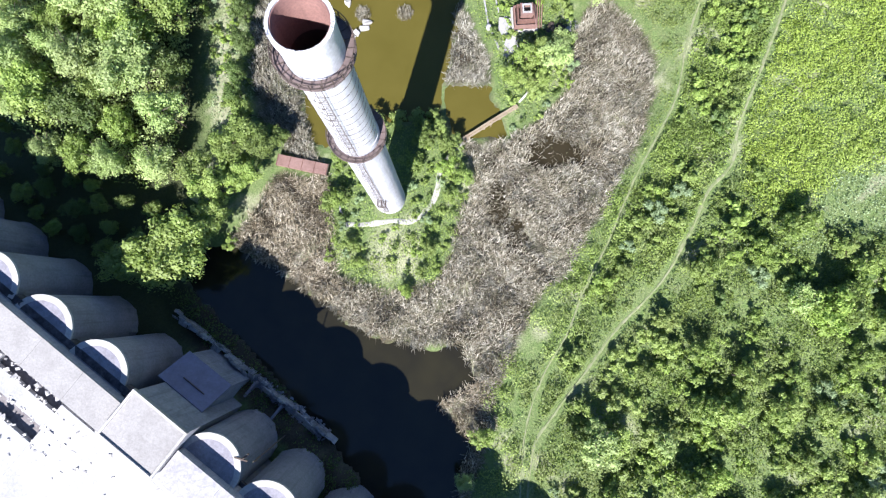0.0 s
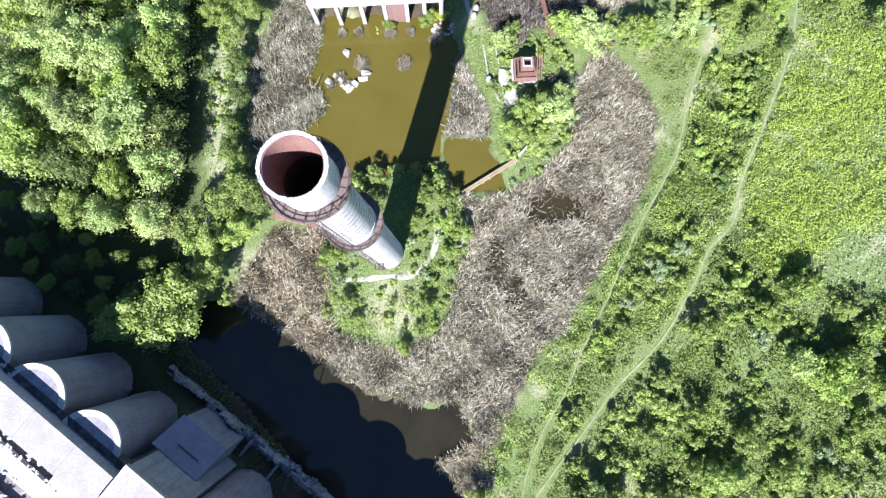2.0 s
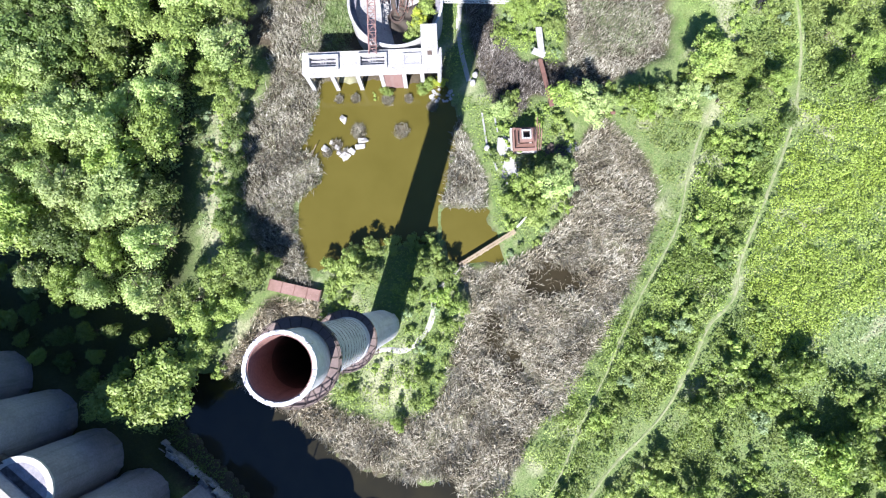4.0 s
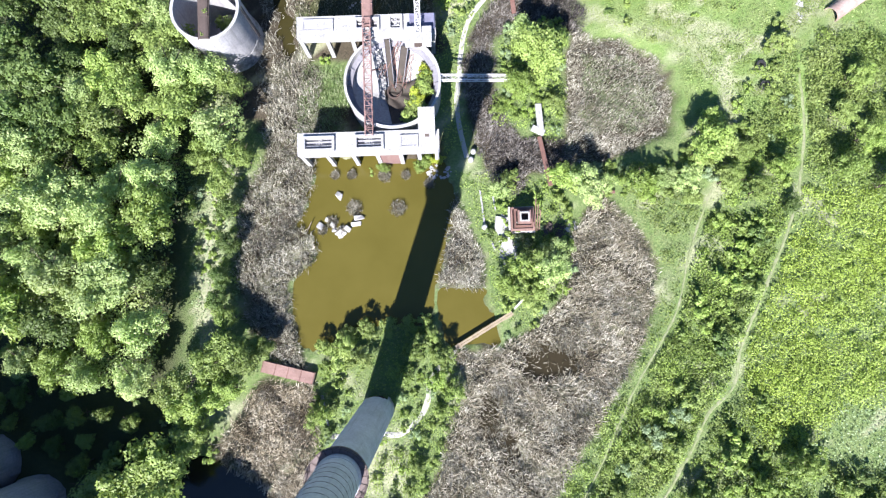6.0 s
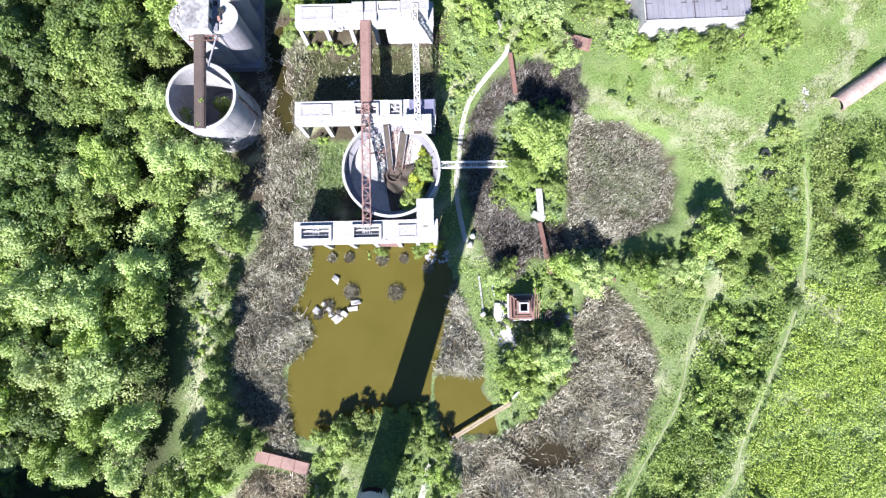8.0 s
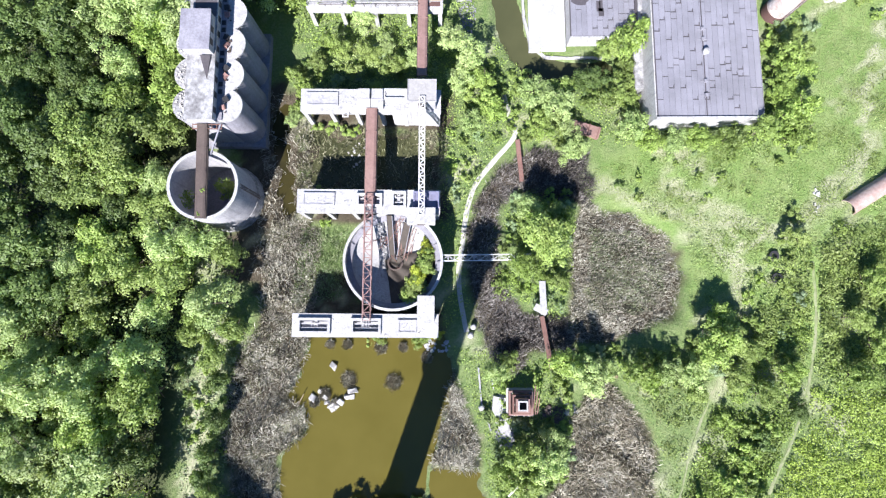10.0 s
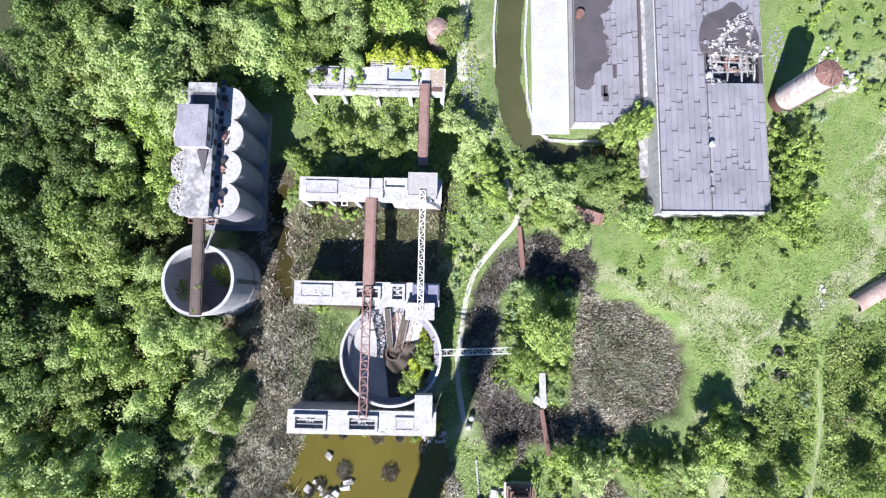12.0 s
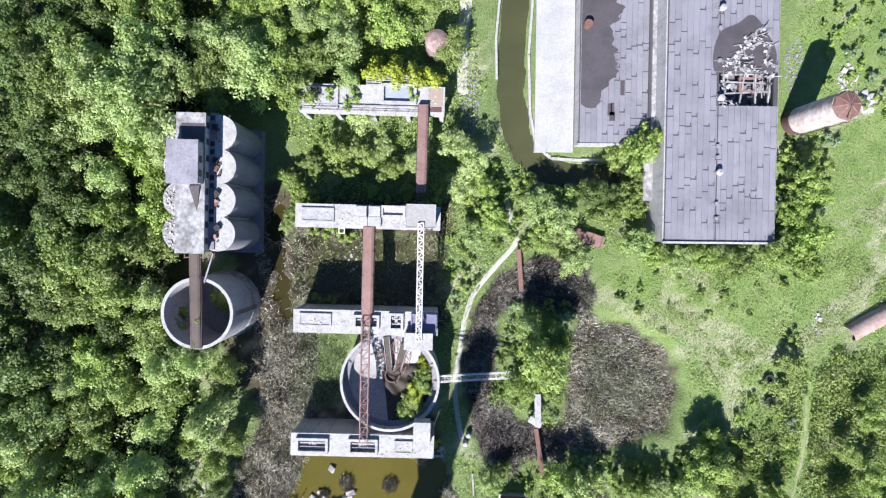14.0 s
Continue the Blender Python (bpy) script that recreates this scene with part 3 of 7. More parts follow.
def at_grid(u, v, z=0.0):
    return tuple(GRID @ Vector((u, v, z)))


BLUE_BED = weathered("shallow_blue_grey_water", (0.34, 0.37, 0.44), (0.28, 0.31, 0.37), (0.2, 0.22, 0.27), rough=0.25, amount=0.3, streak=False)
TAN_FLOOR = weathered("tan_dusty_floor", (0.34, 0.28, 0.22), (0.27, 0.22, 0.17), (0.15, 0.11, 0.09), amount=0.5, streak=False)


def platform(name, label, u0, v0, u1, v1, top, hatches, columns, brick=None, front=None):
    """A raised concrete deck on column frames, with a parapet and hatch openings."""
    th = thing(name, label, "concrete platform", at_grid(u0, v0), TURN_GRID, "raised concrete platforms")
    W, D = u1 - u0, v1 - v0
    # deck in strips round the hatches
    cuts = sorted({0.0, W, *[h[0] - u0 for h in hatches], *[h[2] - u0 for h in hatches]})
    for a, b in zip(cuts, cuts[1:]):
        hs = [h for h in hatches if h[0] - u0 <= a + 0.01 and h[2] - u0 >= b - 0.01]
        if hs:
            h = hs[0]
            spans = ((0, h[1] - v0), (h[3] - v0, D))
        else:
            spans = ((0, D),)
        for y0, y1 in spans:
            part("deck_slab", boxes((a, y0, top - 0.9, b - 0.01, y1, top - 0.02)), LIMEWASH, th)
    for h in hatches:
        x0, y0, x1, y1 = h[0] - u0, h[1] - v0, h[2] - u0, h[3] - v0
        k = 0.42
        curb = boxes((x0 - k, y0 - k, top - 0.25, x1 + k, y0, top + 0.5), (x0 - k, y1, top - 0.25, x1 + k, y1 + k, top + 0.5), (x0 - k, y0, top - 0.25, x0, y1, top + 0.5), (x1, y0, top - 0.25, x1 + k, y1, top + 0.5))
        part("hatch_curb", curb, LIMEWASH, th)
        part("hatch_floor", boxes((x0, y0, top - 0.9, x1, y1, top - 0.6)), CONCRETE, th)
        for yy in (y0 + (y1 - y0) * 0.3, y0 + (y1 - y0) * 0.7):
            bm = bmesh.new()
            bar(bm, (x0 - 0.1, yy, top - 0.1), (x1 + 0.1, yy, top - 0.1), 0.2)
            part("hatch_beam", bm, CONCRETE, th)
        for f in (0.4, 0.5, 0.6):
            bm = bmesh.new()
            xx = x0 + (x1 - x0) * f
            bar(bm, (xx, y0 - 0.1, top - 0.22), (xx, y1 + 0.1, top - 0.22), 0.16)
            part("hatch_bar", bm, CONCRETE, th)
    for c in columns:
        for y in (0.35, D - 0.35):
            part("column", boxes((c - 0.35, y - 0.35, -1.3, c + 0.35, y + 0.35, top - 0.9)), LIMEWASH, th)
        part("cross_beam", boxes((c - 0.3, 0.1, top - 1.6, c + 0.3, D - 0.1, top - 0.9)), LIMEWASH, th)
    for y in (0.06, D - 0.56):
        part("edge_beam", boxes((0.06, y, top - 1.7, W - 0.06, y + 0.5, top - 0.904)), LIMEWASH, th)
    part("back_wall", boxes((0.1, D - 0.3, -1.2, W - 0.1, D - 0.05, top - 0.9)), LIMEWASH, th)
    if front:
        part("front_wall", boxes((front[0], 0.1, -1.2, front[1], 0.35, top - 1.7)), LIMEWASH, th)
    if brick:
        part("brick_panel", boxes((brick[0], 0.12, -1.0, brick[1], 0.42, top - 1.7)), BRICK_PANEL, th, "red brick infill panel")
    # rubble and broken screed on the deck
    rnd = random.Random(name + str(u0) + str(v0))
    bm = bmesh.new()
    for _ in range(70):
        chunk(bm, (rnd.uniform(0.4, W - 0.4), rnd.uniform(0.4, D - 0.4), top - 0.03), (rnd.uniform(0.1, 0.4), rnd.uniform(0.1, 0.3), rnd.uniform(0.04, 0.14)), rnd)
    tagged(part("debris", bm, RUBBLE, th, "crumbled concrete on the deck"), kind="stuff")
    return th


def roof_hut(name, label, u0, v0, u1, v1, z0, z1, mat=CONCRETE, ledge=0.18):
    th = thing(name, label, "rooftop hut", at_grid(u0, v0, z0), TURN_GRID)
    W, D, Hh = u1 - u0, v1 - v0, z1 - z0
    t = 0.2
    for r in ((0, 0, W, t), (0, D - t, W, D), (0, t, t, D - t), (W - t, t, W, D - t)):
        part("wall", boxes((r[0], r[1], 0, r[2], r[3], Hh - 0.25)), mat, th)
    part("roof", boxes((-ledge, -ledge, Hh - 0.25, W + ledge, D + ledge, Hh)), ROOF_GREY if ledge > 0.12 else mat, th)
    if ledge > 0.1:
        for r in ((-ledge, -ledge, W + ledge, -ledge + 0.12), (-ledge, D + ledge - 0.12, W + ledge, D + ledge), (-ledge, -ledge + 0.12, -ledge + 0.12, D + ledge - 0.12), (W + ledge - 0.12, -ledge + 0.12, W + ledge, D + ledge - 0.12)):
            part("roof_edge", boxes((r[0], r[1], Hh, r[2], r[3], Hh + 0.08)), mat, th)
    # no opening is cut: a dark plate paints the doorway's shade
    part("opening", boxes((W * 0.35, -0.03, 0.1, W * 0.65, 0.0, Hh * 0.7)), DARK_STEEL, th, "dark plate for the shade inside an empty doorway")
    return th


platform("platform_south", "bleached concrete deck on columns at the pond edge", -15.95, -12.35, 7.5, -8.6, 7.0, ((-14.6, -11.4, -10.2, -9.7), (-6.1, -11.4, -2.1, -9.7)), (0.5, 4.7, 9.0, 13.0, 16.9, 20.0, 23.0), (13.4, 16.5))
platform("platform_middle", "bleached concrete deck on columns behind the round tank", -15.9, 7.85, 7.6, 11.7, 7.0, ((-5.7, 9.2, -2.3, 10.6), (0.0, 9.0, 1.6, 11.0)), (0.5, 4.9, 9.2, 13.4, 17.4, 20.4, 23.0))
platform("platform_north", "bleached concrete deck with conveyor ends and rubble", -15.9, 25.0, 7.6, 28.85, 7.0, ((-1.7, 27.3, 1.5, 28.4),), (0.5, 4.9, 9.2, 13.4, 17.4, 20.4, 23.0), None, (15.2, 23.3))
platform("platform_far", "overgrown concrete deck with a flooded basin", -15.9, 43.8, 7.8, 48.4, 6.0, (), (0.5, 6.0, 11.8, 17.6, 23.2))
roof_hut("stair_hut", "small flat-roofed concrete hut on the south platform", 4.2, -9.9, 6.8, -5.7, 6.98, 9.3, LIMEWASH, 0.05)
roof_hut("drive_hut", "flat-roofed concrete hut at the tank rim", 2.35, 5.9, 6.75, 8.4, 6.5, 8.6, LIMEWASH, 0.1)
roof_hut("drive_hut", "square concrete hut on the north platform", 2.4, 25.4, 6.7, 28.8, 6.98, 10.9, CONCRETE, 0.16)


def low_curb(name, label, u0, v0, u1, v1, z, mat, h=0.35):
    """A raised rim with a sunken middle, on a deck."""
    th = thing(name, label, "concrete curb", at_grid(u0, v0, z), TURN_GRID)
    W, D, k = u1 - u0, v1 - v0, 0.25
    for r in ((0, 0, W, k), (0, D - k, W, D), (0, k, k, D - k), (W - k, k, W, D - k)):
        part("curb", boxes((*r[:2], 0, *r[2:], h)), mat, th)
    part("bed", boxes((k, k, 0, W - k, D - k, h * 0.6)), mat, th)
    rnd = random.Random(str(u0) + str(v0))
    bm = bmesh.new()
    for _ in range(24):
        chunk(bm, (rnd.uniform(k, W - k), rnd.uniform(k, D - k), 0.06), (rnd.uniform(0.2, 0.7), rnd.uniform(0.15, 0.4), rnd.uniform(0.06, 0.2)), rnd)
    tagged(part("rubble", bm, RUBBLE, th), kind="stuff")
    return th


low_curb("concrete_curb", "low concrete machine base with rubble", -14.9, 9.0, -9.7, 11.1, 6.98, CONCRETE, 0.28)
low_curb("concrete_curb", "low concrete machine base with rubble", -14.9, 25.9, -9.6, 28.2, 6.98, CONCRETE, 0.28)
low_curb("sunken_bay", "sunken concrete bay on the middle platform", 3.2, 8.6, 7.4, 11.4, 6.98, SLATE_ROOF, 0.5)
low_curb("concrete_curb", "low concrete rim on the south platform", 1.0, -11.6, 4.0, -9.5, 6.98, CONCRETE, 0.3)
low_curb("concrete_curb", "low overgrown concrete base", -15.3, 44.4, -9.5, 47.8, 5.98, CONCRETE, 0.4)
for u in (-6.3, -4.1):
    tb = thing("machine_block", "white concrete block pair on the north platform", "machine base", at_grid(u, 25.4, 6.98), TURN_GRID, "machine blocks")
    part("block", boxes((0, 0, 0, 2.1, 1.5, 0.7)), LIMEWASH, tb)
    part("block", boxes((0.15, 1.62, 0, 2.0, 3.2, 0.9)), LIMEWASH, tb)
    bm = bmesh.new()
    tube(bm, (0.05, 1.56, 0.75), (2.05, 1.56, 0.75), 0.16)
    part("roller", bm, GREY_CONCRETE, tb)
fr = thing("bracket_frame", "small white square steel frame on the platform edge", "bracket", at_grid(-8.9, 24.1, 6.6), TURN_GRID)
for r in ((0, 0, 1.0, 0.14), (0, 0.8, 1.0, 0.94), (0, 0.14, 0.14, 0.8), (0.86, 0.14, 1.0, 0.8)):
    part("frame_bar", boxes((r[0], r[1], 0, r[2], r[3], 0.2)), WHITE_STEEL, fr)
bm = lathe([(0.02, 0.9), (0.42, 0.85), (0.45, 0.0), (0.02, 0.0)], 6, smooth=False)
single("concrete_stub", bm, LIMEWASH, "white concrete stub standing in the sump", "concrete block", at_grid(-7.8, 23.3, -0.45), TURN_GRID)
bm = boxes((0, 0, 0, 4.2, 2.2, 0.12))
single("walkway_slab", bm, LIMEWASH, "long bleached slab on the north platform", "slab", at_grid(-2.0, 26.2, 6.99), TURN_GRID)
# shallow flooded basin, rail and pit on the far platform
basin = thing("basin", "shallow flooded concrete basin with raised rim", "basin", at_grid(-2.6, 45.3, 5.98), TURN_GRID)
for r in ((0, 0, 5.8, 0.5), (0, 2.9, 5.8, 3.3), (0, 0.5, 0.5, 2.9), (5.3, 0.5, 5.8, 2.9)):
    part("rim", boxes((r[0], r[1], 0, r[2], r[3], 0.62)), LIMEWASH, basin)
part("bed", boxes((0.5, 0.5, 0.0, 5.3, 2.9, 0.06)), BLUE_BED, basin, "pale blue-grey silt under shallow water")
rail = thing("handrail", "low rusty pipe handrail along the deck edge", "railing", at_grid(-13.5, 44.15, 5.98), TURN_GRID)
for y, z in ((0, 0.5), (0, 1.0)):
    part("rail", tube(bmesh.new(), (0, y, z), (17.4, y, z), 0.035), DARK_STEEL, rail)
for k in range(10):
    part("post", tube(bmesh.new(), (1.93 * k, 0, 0), (1.93 * k, 0, 1.02), 0.04), DARK_STEEL, rail)
for r in ((-15.7, 43.95, -12.6, 44.3), (-15.7, 44.9, 4.2, 45.05)):
    single("deck_curb", boxes((r[0], r[1], 5.98, r[2], r[3], 6.3)), LIMEWASH, "low white concrete curb on the far deck", "concrete curb", tuple(GRID.translation), TURN_GRID)
single("tan_floor", boxes((5.1, 45.3, 5.98, 7.5, 48.1, 6.02)), TAN_FLOOR, "tan dusty floor patch on the far deck", "floor patch", tuple(GRID.translation), TURN_GRID)
# pits are not sunk; dark pieces on the deck paint their shade
single("deck_pit", boxes((5.3, 44.3, 5.98, 7.3, 45.15, 6.03)), SOOT_AND_SHADE, "dark plate for the shade of a pit in the far deck", "pit", tuple(GRID.translation), TURN_GRID)
single("deck_pit", boxes((-13.9, 46.7, 5.98, -12.3, 47.9, 6.45)), RUBBER_AND_HOLES, "dark block for the shade of a recess on the overgrown deck", "pit", tuple(GRID.translation), TURN_GRID)
bm = bmesh.new()
for k in range(5):
    bar(bm, (0, 0.35 * k, 0), (8.0, 0.35 * k, 0), 0.12)
for k in range(9):
    bar(bm, (k, -0.1, -0.1), (k, 1.5, -0.1), 0.08)
single("pipe_rack", bm, LIMEWASH, "row of bleached pipes on the far platform", "pipe rack", at_grid(-5.0, 48.5, 6.1), TURN_GRID)


DULL_SOIL = weathered("dark_damp_silt", (0.045, 0.037, 0.031), (0.03, 0.025, 0.021), (0.09, 0.075, 0.06), big=0.5, fine=2.2, amount=0.6, streak=False)


# round tank between the platforms
def build_tank():
    tk = thing("round_tank", "open round concrete tank, half filled with debris and bushes", "tank", at_grid(0, 0), TURN_GRID)
    part("wall", lathe([(8.1, -0.8), (8.1, 6.8), (7.78, 6.8), (7.78, -0.8)], 72), LIMEWASH, tk)
    part("rim", lathe([(8.16, 6.45), (8.16, 6.86), (7.74, 6.86), (7.74, 6.45)], 72), LIMEWASH, tk)
    part("ledge", lathe([(7.77, 5.2), (7.77, 5.4), (6.9, 5.25), (6.9, 5.05)], 72), GREY_CONCRETE, tk)
    part("floor", lathe([(7.69, 4.4), (1.2, 0.7), (0.02, 0.7), (0.02, 0.4), (7.69, 4.0)], 72), LIMEWASH, tk, "pale sloping tank floor")
    for p, q, wd in (((-0.8, 7.5, 6.4), (-0.5, 0.7, 2.0), 0.95), ((2.2, 6.3, 6.2), (0.8, 0.7, 2.0), 1.25)):
        ch = part("chute", bar(bmesh.new(), p, q, wd, 0.18), DULL_SOIL, tk, "dark fallen chute leading to the funnel")
        for sx in (-wd / 2, wd / 2):
            part("chute_edge", bar(bmesh.new(), (p[0] + sx, p[1], p[2] + 0.12), (q[0] + sx, q[1], q[2] + 0.12), 0.09, 0.4), GREY_CONCRETE, ch)
    part("funnel", lathe([(1.35, 2.0), (1.35, 2.5), (1.1, 2.5), (0.45, 1.2), (0.4, 1.2), (0.6, 1.1)], 20), DARK_STEEL, tk, "rusty round funnel mouth")
    part("funnel_throat", lathe([(0.62, 1.0), (0.62, 1.35), (0.02, 1.35), (0.02, 1.0)], 20), SOOT_AND_SHADE, tk)
    # dark silt over the south-east part of the floor
    bm = bmesh.new()
    mid = bm.verts.new((-1.9, 0.5, 1.75))
    rim, ring = [], []
    for k in range(27):
        a = math.radians(-92 + 112 * k / 26)
        rr = 7.6
        x, y = rr * math.cos(a), rr * math.sin(a)
        ring.append(bm.verts.new((0.5 * x - 0.9, 0.5 * y + 0.25, 2.45 + 0.25 * math.sin(9 * a))))
        rim.append(bm.verts.new((x, y, 4.85 + 0.12 * math.sin(13 * a))))
    for a, b, c, d in zip(ring, ring[1:], rim, rim[1:]):
        bm.faces.new((mid, a, b))
        bm.faces.new((a, c, d, b))
    part("silt", bm, DULL_SOIL, tk, "dark silt washed over the tank floor")
    rnd = random.Random(5)
    bm = bmesh.new()
    for _ in range(46):
        a, r = rnd.uniform(0.6, 2.6), 6.8 * math.sqrt(rnd.random())
        chunk(bm, (r * math.cos(a), r * math.sin(a), 0.1 + 0.57 * max(r, 1.2)), (rnd.uniform(0.12, 0.5), rnd.uniform(0.12, 0.4), rnd.uniform(0.08, 0.25)), rnd)
    tagged(part("rubble", bm, RUBBLE, tk, "broken concrete on the tank floor"), kind="stuff")
    for k in range(16):
        q = 2 * math.pi * k / 16
        part("ledge_bracket", bar(bmesh.new(), (7.0 * math.cos(q), 7.0 * math.sin(q), 5.3), (7.72 * math.cos(q), 7.72 * math.sin(q), 5.7), 0.12), GREY_CONCRETE, tk)
    for p, q in (((1.4, 7.2, 6.2), (-2.4, 2.2, 3.0)), ((0.6, 6.6, 5.9), (0.9, 1.2, 2.7)), ((3.4, 5.6, 5.0), (1.6, 0.4, 2.6)), ((-2.6, 3.6, 3.4), (0.4, 4.6, 4.2))):
        lat = bmesh.new()
        p, q = Vector(p), Vector(q)
        side = (q - p).cross(Vector((0, 0, 1))).normalized() * 0.28
        n = 8
        for sgn in (-1, 1):
            bar(lat, p + side * sgn, q + side * sgn, 0.08)
        for k in range(n):
            f, g = k / n, (k + 1) / n
            bar(lat, p.lerp(q, f) + side * (1 if k % 2 else -1), p.lerp(q, g) + side * (-1 if k % 2 else 1), 0.05)
        part("fallen_lattice", lat, RUST, tk, "rusty fallen lattice strut")
    for k in range(9):
        bm = bmesh.new()
        x, y = rnd.uniform(-3, 3), rnd.uniform(-1, 4)
        bar(bm, (x, y, 0.4 + 0.5 * math.hypot(x, y)), (x + rnd.uniform(-2, 2), y + rnd.uniform(-1, 2.5), rnd.uniform(3.2, 4.4)), 0.1)
        part("scrap_bar", bm, RUST, tk)
    return tk


tank = build_tank()


PINK_STEEL = weathered("faded_pink_steel", (0.3, 0.195, 0.18), (0.21, 0.12, 0.108), (0.13, 0.075, 0.065), rough=0.75, fine=2.0, amount=0.5, streak=False)


def girder(name, label, p, q, w, h, step, mat, chord=0.1, web=0.06, deck=None, cat="truss"):
    p, q = Vector(p), Vector(q)
    th = thing(name, label, cat)
    th.matrix_world = Matrix.Translation(p) @ (q - p).to_track_quat("Y", "Z").to_matrix().to_4x4()
    L = (q - p).length
    c, wb = lattice(L, w, h, step, chord, web)
    for cm in c:
        part("chord", cm, mat, th)
    part("bracing", wb, mat, th)
    if deck:
        part("belt_deck", boxes((-w * 0.3, 0, -h * 0.6, w * 0.3, L, -h * 0.6 + 0.06)), deck, th)
    return th


girder("tank_bridge", "red rusty lattice bridge across the round tank", at_grid(-4.0, -9.6, 7.9), at_grid(-4.0, 10.4, 8.3), 1.25, 0.9, 1.25, PINK_STEEL, 0.13, 0.085)
girder("white_truss", "slender white lattice truss between the platforms", at_grid(4.6, 7.2, 8.9), at_grid(4.6, 26.0, 11.2), 0.85, 0.8, 0.9, WHITE_STEEL, 0.12, 0.08)
girder("white_boom", "white lattice boom reaching from the tank rim to the bushes", at_grid(7.95, 0.55, 6.5), at_grid(23.0, 1.1, 4.1), 0.95, 0.7, 1.1, WHITE_STEEL, 0.1, 0.045)


def conveyor(name, label, p, q, w, h, mat):
    """A covered conveyor: a rounded sheet hood with cross ribs over a steel tray."""
    p, q = Vector(p), Vector(q)
    th = thing(name, label, "conveyor")
    th.matrix_world = Matrix.Translation(p) @ (q - p).to_track_quat("Y", "Z").to_matrix().to_4x4()
    L = (q - p).length
    n = max(2, round(L / 3.6))
    for k in range(n):
        a, b = L * k / n + 0.015, L * (k + 1) / n - 0.015
        bm = bmesh.new()
        prof = ((-w / 2, 0), (-w / 2, h * 0.6), (-w * 0.3, h), (w * 0.3, h), (w / 2, h * 0.6), (w / 2, 0))
        r0 = [bm.verts.new((x, a, z)) for x, z in prof]
        r1 = [bm.verts.new((x, b, z)) for x, z in prof]
        for i in range(len(prof)):
            j = (i + 1) % len(prof)
            bm.faces.new((r0[i], r0[j], r1[j], r1[i]))
        bm.faces.new(r0[::-1])
        bm.faces.new(r1)
        part("hood_panel", bm, mat, th)
        bm = boxes((-w / 2 - 0.02, b - 0.03, -0.1, w / 2 + 0.02, b + 0.05, h + 0.015))
        part("rib", bm, mat, th)
    for x in (-w / 2 - 0.12, w / 2 + 0.02):
        part("side_beam", boxes((x, 0, -0.35, x + 0.1, L, 0.05)), DARK_STEEL, th)
    return th


conveyor("conveyor_hood", "faded red sheet-metal conveyor hood between platforms", at_grid(-3.9, 9.4, 7.1), at_grid(-3.9, 25.3, 7.2), 1.75, 0.55, PALE_RUST)
conveyor("conveyor_hood", "faded red sheet-metal conveyor to the far platform", at_grid(4.35, 31.0, 7.4), at_grid(4.35, 45.2, 6.4), 1.6, 0.5, PALE_RUST)
bm = bmesh.new()
for k in range(5):
    bar(bm, (-0.7, 0.5 * k, 0), (0.7, 0.5 * k, 0), 0.1)
for x in (-0.7, 0.7):
    bar(bm, (x, -0.1, 0), (x, 2.2, 0), 0.14)
single("steel_cradle", bm, DARK_STEEL, "dark bare steel cradle at the conveyor end", "conveyor", at_grid(4.35, 28.8, 7.4), TURN_GRID)

# ---- the single round silo and the row of silos ----
def build_silo():
    si = thing("round_silo", "open round concrete silo with a peeling foot", "silo", at_grid(-29.5, 11.25), TURN_GRID)
    part("shell", lathe([(5.5, -0.5), (5.5, 11.3), (5.12, 11.3), (5.12, -0.5)], 72), CONCRETE, si)
    part("rim", lathe([(5.56, 11.0), (5.56, 11.36), (5.08, 11.36), (5.08, 11.0)], 72), LIMEWASH, si)
    part("foot", lathe([(5.95, -0.5), (5.85, 1.2), (5.6, 2.6), (5.4, 2.6), (5.4, -0.5)], 72, rough=0.09, seed=2), PEELING, si, "peeling flaking foot of the silo")
    fl = disc(bmesh.new(), 5.15, 0.6, 48)
    part("floor", fl, GREY_CONCRETE, si)
    bm = bmesh.new()
    for x in (-0.3, 0.3):
        bar(bm, (5.75, x, 0), (5.75, x, 11), 0.08)
    for k in range(26):
        bar(bm, (5.75, -0.3, 0.4 + 0.4 * k), (5.75, 0.3, 0.4 + 0.4 * k), 0.06)
    part("ladder", bm, DARK_STEEL, si)
    return si


silo = build_silo()
conveyor("silo_conveyor", "dark rusty covered conveyor resting on the silo rim", at_grid(-29.45, 5.9, 11.5), at_grid(-29.45, 20.6, 12.4), 1.55, 0.35, DARK_STEEL)
bm = bmesh.new()
bar(bm, at_grid(-26.6, 20.6, 12.6), at_grid(-28.4, 16.0, 11.5), 0.22)
single("steel_prop", bm, GREY_CONCRETE, "slanting grey steel prop by the silo", "prop")


FADED_RED = weathered("faded_red_lead", (0.34, 0.21, 0.19), (0.24, 0.13, 0.11), (0.09, 0.05, 0.045), rough=0.75, fine=4.0, amount=0.6, streak=False)


